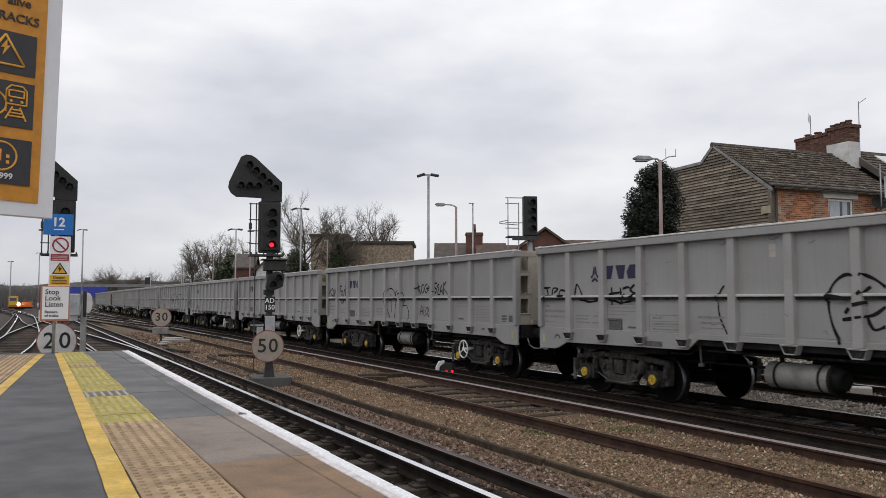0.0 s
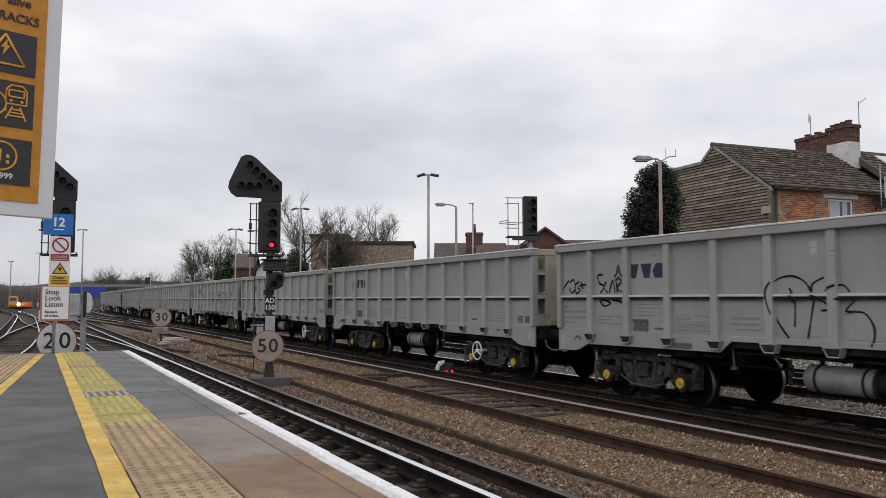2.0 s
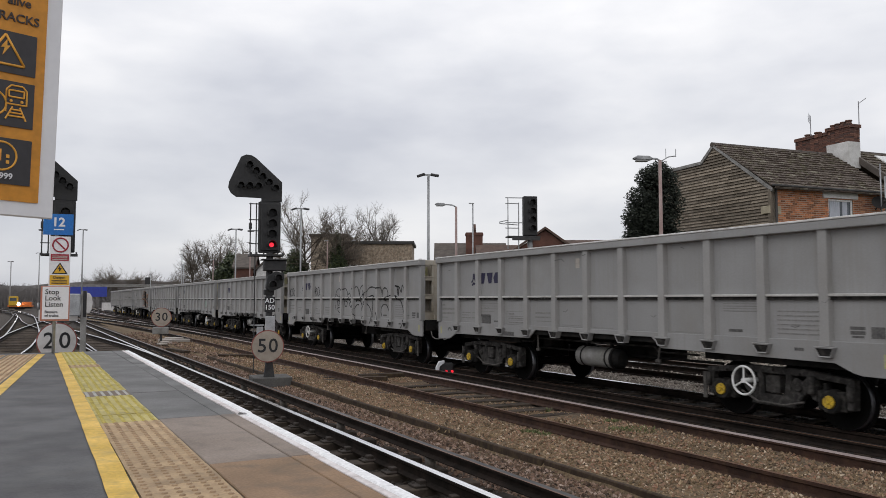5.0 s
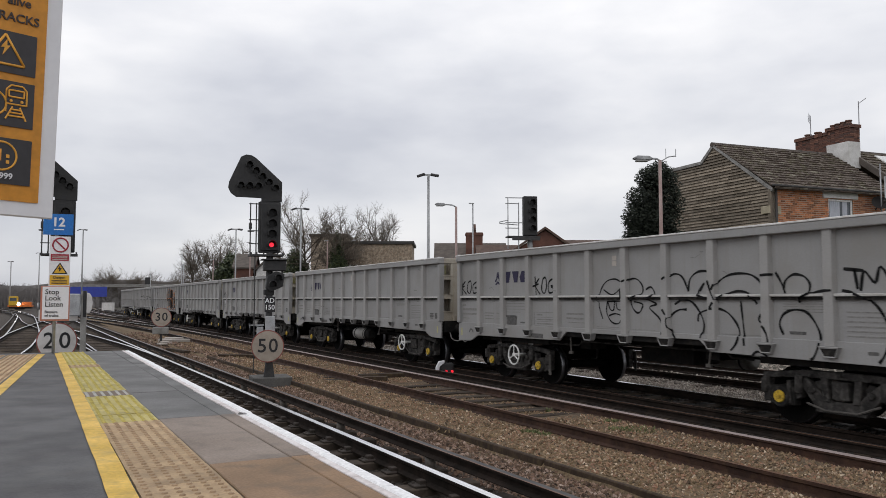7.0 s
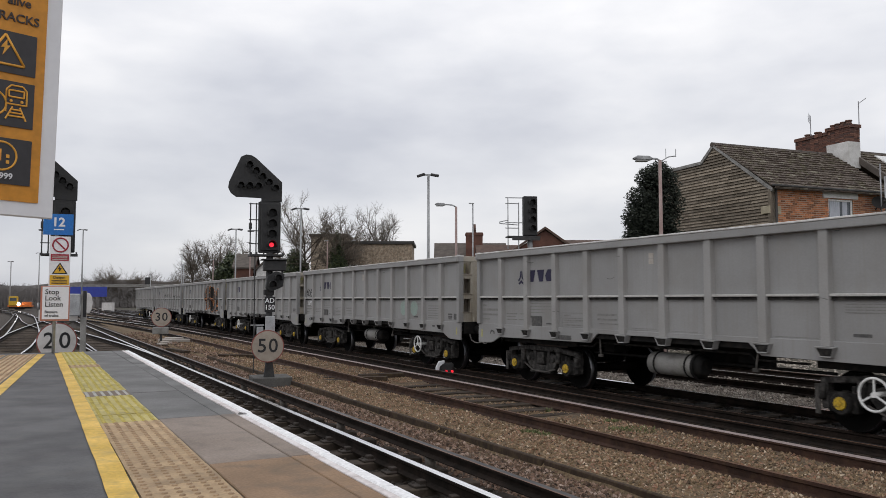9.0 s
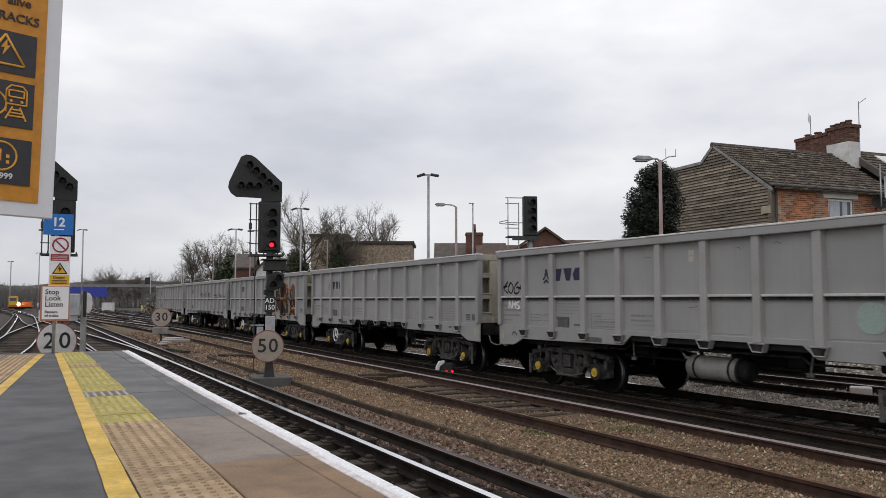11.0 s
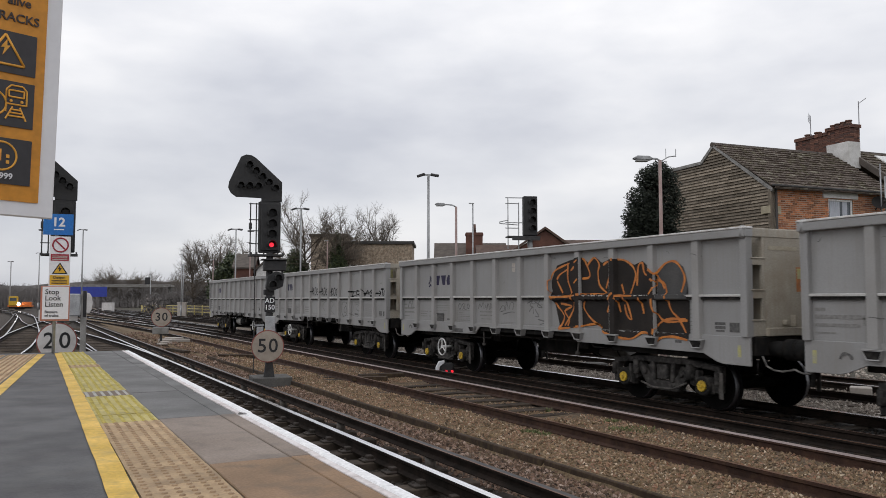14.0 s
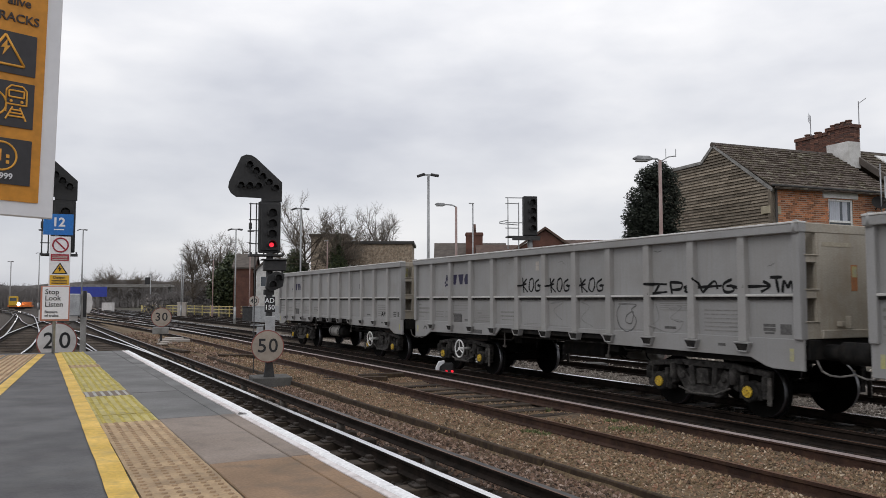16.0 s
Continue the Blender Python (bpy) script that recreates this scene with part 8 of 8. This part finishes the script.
    spray(6, "white_graffiti", bm, "sign_white", "small white sprayed tag")
    # black piece with orange outline; one lobe is thinly filled
    top_s, top_z = [6.99, 7.16, 7.6, 7.94, 8.14, 8.34, 8.53, 8.76, 9.12, 9.39, 9.59, 9.84, 9.93], [2.09, 2.38, 2.47, 2.51, 2.4, 2.5, 2.38, 2.44, 2.42, 2.31, 2.37, 2.19, 2.12]
    low_s, low_z = [6.99, 7.27, 7.78, 8.43, 8.65, 9.29, 9.62, 9.81, 9.9, 10.06, 10.33, 10.64], [1.97, 1.16, 1.21, 1.27, 1.12, 1.05, 1.16, 1.14, 1.01, 1.1, 1.13, 1.09]
    lobe_s, lobe_z = [9.94, 10.15, 10.36, 10.53, 10.6, 10.64], [2.14, 2.31, 2.34, 2.23, 2.01, 1.74]
    bm = B()
    patch(bm, top_s[0], top_s[-1], lambda f: float(np.interp(top_s[0] + (top_s[-1] - top_s[0]) * f, low_s, low_z)), lambda f: float(np.interp(top_s[0] + (top_s[-1] - top_s[0]) * f, top_s, top_z)))
    patch(bm, top_s[-1], low_s[-1], lambda f: float(np.interp(top_s[-1] + (low_s[-1] - top_s[-1]) * f, low_s, low_z)), lambda f: 1.74)
    spray(8, "graffiti_fill", bm, "spray_fill", "black fill of a large graffiti piece")
    bm = B()
    patch(bm, lobe_s[0], lobe_s[-1], lambda f: 1.74, lambda f: float(np.interp(lobe_s[0] + (lobe_s[-1] - lobe_s[0]) * f, lobe_s, lobe_z)))
    spray(8, "graffiti_lobe", bm, "spray_smoke", "thinly sprayed grey lobe of a graffiti piece")
    bm = B()
    paint(bm, 0.038, [(7.24, 1.16), (7.4, 1.4), (7.2, 1.6), (7.0, 1.8), (6.96, 2.09), (7.12, 2.29), (7.57, 2.41)], [(7.17, 2.11), (7.26, 2.2), (7.52, 2.3)], [(7.18, 2.08), (7.36, 1.85)], [(7.53, 2.42), (7.52, 2.11), (7.64, 1.85), (7.7, 1.57), (7.41, 1.23)], [(7.61, 2.27), (7.95, 2.48), (8.11, 2.34), (8.18, 2.14), (7.9, 2.1), (7.77, 1.99)], [(8.11, 2.34), (8.31, 2.48), (8.46, 2.35), (8.42, 2.22), (8.47, 1.98), (8.67, 1.84)], lift=0.01)
    paint(bm, 0.038, [(8.57, 2.34), (8.72, 2.39), (8.76, 2.21), (8.64, 1.92)], [(8.73, 2.42), (9.09, 2.41), (9.32, 2.31), (9.42, 2.16), (9.38, 2.01), (9.28, 1.81)], [(9.06, 1.99), (9.11, 1.86), (9.3, 1.41), (9.19, 1.46), (9.13, 1.64)], [(8.89, 1.84), (8.78, 1.76), (8.67, 1.5)], [(8.93, 1.76), (9.03, 1.51)], [(9.45, 1.96), (9.49, 2.28), (9.59, 2.33), (9.65, 2.15), (9.93, 2.0), (9.8, 1.81)], [(9.72, 2.27), (9.94, 2.12), (10.11, 1.9)], [(9.54, 1.76), (9.61, 1.49)], lift=0.01)
    paint(bm, 0.038, [(9.91, 2.14), (10.12, 2.3), (10.33, 2.33), (10.47, 2.22), (10.55, 2.05), (10.47, 1.84)], [(9.93, 2.05), (10.11, 1.97), (10.17, 1.74), (10.25, 1.55), (10.42, 1.41), (10.58, 1.17)], [(9.86, 1.74), (9.89, 1.57), (10.1, 1.38), (10.59, 1.4)], [(9.88, 1.16), (9.94, 1.31), (10.16, 1.41), (10.56, 1.42)], [(8.05, 1.73), (8.01, 1.57), (8.24, 1.36), (8.51, 1.24)], lift=0.01)
    paint(bm, 0.038, [(7.24, 1.17), (7.75, 1.21), (8.4, 1.29), (8.62, 1.14), (9.26, 1.06), (9.59, 1.18), (9.78, 1.16)], [(9.87, 1.01), (10.03, 1.11), (10.3, 1.14), (10.61, 1.1)], [(7.02, 1.77), (7.68, 1.79), (7.77, 1.85)], [(7.85, 1.82), (8.64, 1.82)], [(8.93, 1.79), (9.38, 1.79)], [(7.29, 1.65), (7.64, 1.6), (7.42, 1.51), (7.55, 1.35), (7.5, 1.23)], lift=0.01)
    spray(8, "graffiti_outline", bm, "spray_orange", "orange outlines of a large graffiti piece")
    bm = B()
    paint(bm, 0.024, [(0.37, 1.51), (0.5, 1.69), (0.62, 1.51)], [(0.65, 1.71), (0.68, 1.54), (0.76, 1.53)], [(0.89, 1.69), (0.77, 1.63), (0.89, 1.6), (0.76, 1.53), (0.91, 1.53)])
    paint(bm, 0.02, [(3.26, 1.64), (3.18, 1.57), (3.25, 1.5), (3.33, 1.57), (3.26, 1.64)], [(3.44, 1.64), (3.36, 1.6), (3.45, 1.55), (3.36, 1.49)], [(3.5, 1.64), (3.49, 1.5), (3.58, 1.51)], [(3.64, 1.63), (3.6, 1.55), (3.68, 1.52), (3.71, 1.6), (3.64, 1.63)], [(3.84, 1.64), (3.74, 1.59), (3.81, 1.57), (3.75, 1.52), (3.86, 1.55)])
    paint(bm, 0.02, [(4.13, 1.51), (4.19, 1.63), (4.26, 1.56), (4.35, 1.67), (4.38, 1.52)], [(4.42, 1.63), (4.47, 1.54), (4.55, 1.65)], [(4.49, 1.5), (4.57, 1.63), (4.61, 1.5)], [(4.64, 1.51), (4.67, 1.65), (4.74, 1.52), (4.76, 1.67)])
    paint(bm, 0.02, [(5.04, 1.49), (5.15, 1.59), (5.24, 1.57), (5.22, 1.49), (5.08, 1.47)], [(5.28, 1.49), (5.33, 1.69), (5.39, 1.5)], [(5.43, 1.52), (5.48, 1.65), (5.61, 1.64), (5.56, 1.5)], [(5.17, 1.41), (5.47, 1.46), (5.64, 1.46)])
    paint(bm, 0.022, [(6.12, 1.65), (6.31, 1.7), (6.22, 1.61), (6.35, 1.57)], [(6.38, 1.69), (6.66, 1.57), (6.49, 1.59), (6.58, 1.71)], [(6.19, 1.48), (6.31, 1.57), (6.35, 1.43)], [(6.4, 1.53), (6.53, 1.39), (6.41, 1.39)], [(6.5, 1.33), (6.78, 1.28), (6.57, 1.23)])
    spray(8, "thin_graffiti", bm, "spray_thin", "thin faded graffiti scribbles")
    bm = B()
    paint(bm, 0.034, [(5.07, 2.18), (5.11, 1.86)], [(4.99, 2.01), (5.21, 2.05)], [(5.22, 2.15), (5.1, 2.02), (5.26, 1.88)], [(5.33, 2.12), (5.44, 2.15), (5.47, 2.01), (5.4, 1.89), (5.31, 1.95), (5.33, 2.12)], [(5.67, 2.13), (5.54, 2.06), (5.55, 1.91), (5.69, 1.92), (5.67, 2.01), (5.6, 2.01)], [(5.62, 2.0), (5.73, 2.01)])
    paint(bm, 0.034, [(6.05, 2.15), (6.09, 1.85)], [(5.97, 1.99), (6.18, 2.03)], [(6.19, 2.13), (6.08, 2.0), (6.23, 1.87)], [(6.3, 2.1), (6.41, 2.13), (6.44, 2.0), (6.37, 1.88), (6.28, 1.94), (6.3, 2.1)], [(6.64, 2.11), (6.51, 2.04), (6.52, 1.9), (6.65, 1.91), (6.63, 1.99), (6.56, 1.99)], [(6.59, 1.98), (6.69, 1.99)])
    paint(bm, 0.034, [(7.02, 2.13), (7.06, 1.85)], [(6.94, 1.98), (7.16, 2.01)], [(7.17, 2.1), (7.05, 1.99), (7.22, 1.86)], [(7.29, 2.08), (7.4, 2.11), (7.43, 1.98), (7.36, 1.87), (7.26, 1.93), (7.29, 2.08)], [(7.64, 2.09), (7.5, 2.02), (7.52, 1.89), (7.65, 1.9), (7.63, 1.98), (7.56, 1.97)], [(7.58, 1.97), (7.69, 1.98)])
    paint(bm, 0.04, [(8.8, 1.98), (9.27, 1.97)], [(9.09, 1.96), (8.97, 1.82)], [(8.89, 1.82), (9.27, 1.85)], [(9.34, 2.01), (9.38, 1.81)], [(9.34, 2.0), (9.59, 1.98), (9.56, 1.89), (9.38, 1.88)], [(9.63, 1.91), (9.76, 1.93), (9.66, 1.86), (9.8, 1.84)], [(9.89, 2.06), (10.03, 1.83)], [(10.03, 1.83), (10.26, 2.0), (10.32, 1.88)], [(9.93, 1.91), (10.41, 1.93)])
    paint(bm, 0.04, [(10.6, 2.02), (10.44, 1.95), (10.46, 1.84), (10.62, 1.85), (10.6, 1.92), (10.49, 1.92)], [(10.6, 1.92), (10.77, 1.88)], [(10.86, 1.91), (11.27, 1.91)], [(11.15, 1.98), (11.27, 1.91), (11.11, 1.83)], [(11.27, 2.03), (11.47, 2.03)], [(11.37, 2.02), (11.41, 1.82)], [(11.47, 1.82), (11.5, 1.98), (11.56, 1.89), (11.61, 1.97), (11.65, 1.82)])
    spray(9, "graffiti", bm, "spray_black", "black sprayed graffiti tags in a row")
    bm = B()
    paint(bm, 0.022, [(6.05, 1.65), (6.48, 1.68), (6.16, 1.52), (6.42, 1.34)], [(7.03, 1.68), (7.27, 1.59), (7.03, 1.38), (7.36, 1.24)], [(9.0, 1.66), (9.07, 1.42), (8.92, 1.29), (9.4, 1.2), (9.61, 1.38), (9.33, 1.43), (9.58, 1.61), (9.19, 1.63)], [(9.3, 1.58), (9.48, 1.58)])
    spray(9, "thin_graffiti", bm, "spray_faint", "thin faded graffiti scribbles")
    bm = B()
    paint(bm, 0.022, [(8.08, 1.65), (8.53, 1.64), (8.41, 1.55), (8.53, 1.36), (8.36, 1.19), (8.11, 1.26), (8.03, 1.49), (8.12, 1.63)], [(8.29, 1.46), (8.45, 1.52), (8.41, 1.33), (8.26, 1.35), (8.29, 1.46)])
    spray(9, "thin_graffiti", bm, "spray_thin", "thin faded graffiti scribbles")
    bm = B()
    for s0 in (8.35, 9.0):
        bulge = lambda f: 0.2 * math.sqrt(max(0.0, 1 - (2 * f - 1) ** 2))
        patch(bm, s0, s0 + 0.45, lambda f: 1.5 - bulge(f), lambda f: 1.5 + bulge(f))
    spray(6, "green_patch", bm, "spray_green", "round pale green sprayed patch")
    bm = B()
    stroke(bm, [(HL - 8.6, 2.2), (HL - 8.62, 2.05)], 0.05)
    for pts in (((10.3, 1.25), (10.37, 1.37), (10.43, 1.25)), ((10.32, 1.3), (10.43, 1.3)), ((10.46, 1.25), (10.5, 1.37), (10.54, 1.3), (10.6, 1.37), (10.61, 1.25))):
        stroke(bm, [(HL - u, v) for u, v in pts], 0.036)
    spray(10, "graffiti", bm, "spray_black", "small black paint marks")
    # scuffs of bare dark metal near the top rails
    rng = random.Random(77)
    for k in range(11):
        bm = B()
        for _ in range(11):
            s, z = rng.uniform(0.2, 11.3), rng.choice((rng.uniform(2.45, 2.6), rng.uniform(1.3, 2.5)))
            l = rng.uniform(0.05, 0.22)
            stroke(bm, [(HL - s, z), (HL - s - l * 0.5, z + rng.uniform(-0.03, 0.03)), (HL - s - l, z + rng.uniform(-0.05, 0.05))], rng.uniform(0.005, 0.011))
        spray(k, "scuffing", bm, "spray_thin", "")
        tagged([c for c in WAGONS[k].children if c.name.startswith("scuffing")][0], kind="stuff")


build_train()
build_graffiti()
# ---------------- what moves ----------------
def motions():
    for k, w in enumerate(WAGONS):
        walk(w, [(0.5 * i, wagon_pose(k, 0.5 * i)) for i in range(33)])
        turn = -1 if k in TURNED else 1
        for p in w.children_recursive:
            if p.name.startswith("wheelset"):
                y0 = p.location.y
                walk(p, [(i / 15, pose(0, y0, WHEEL_R, turn * math.degrees((SPEED * i / 15 - lag(i / 15)) / WHEEL_R))) for i in range(241)])


motions()
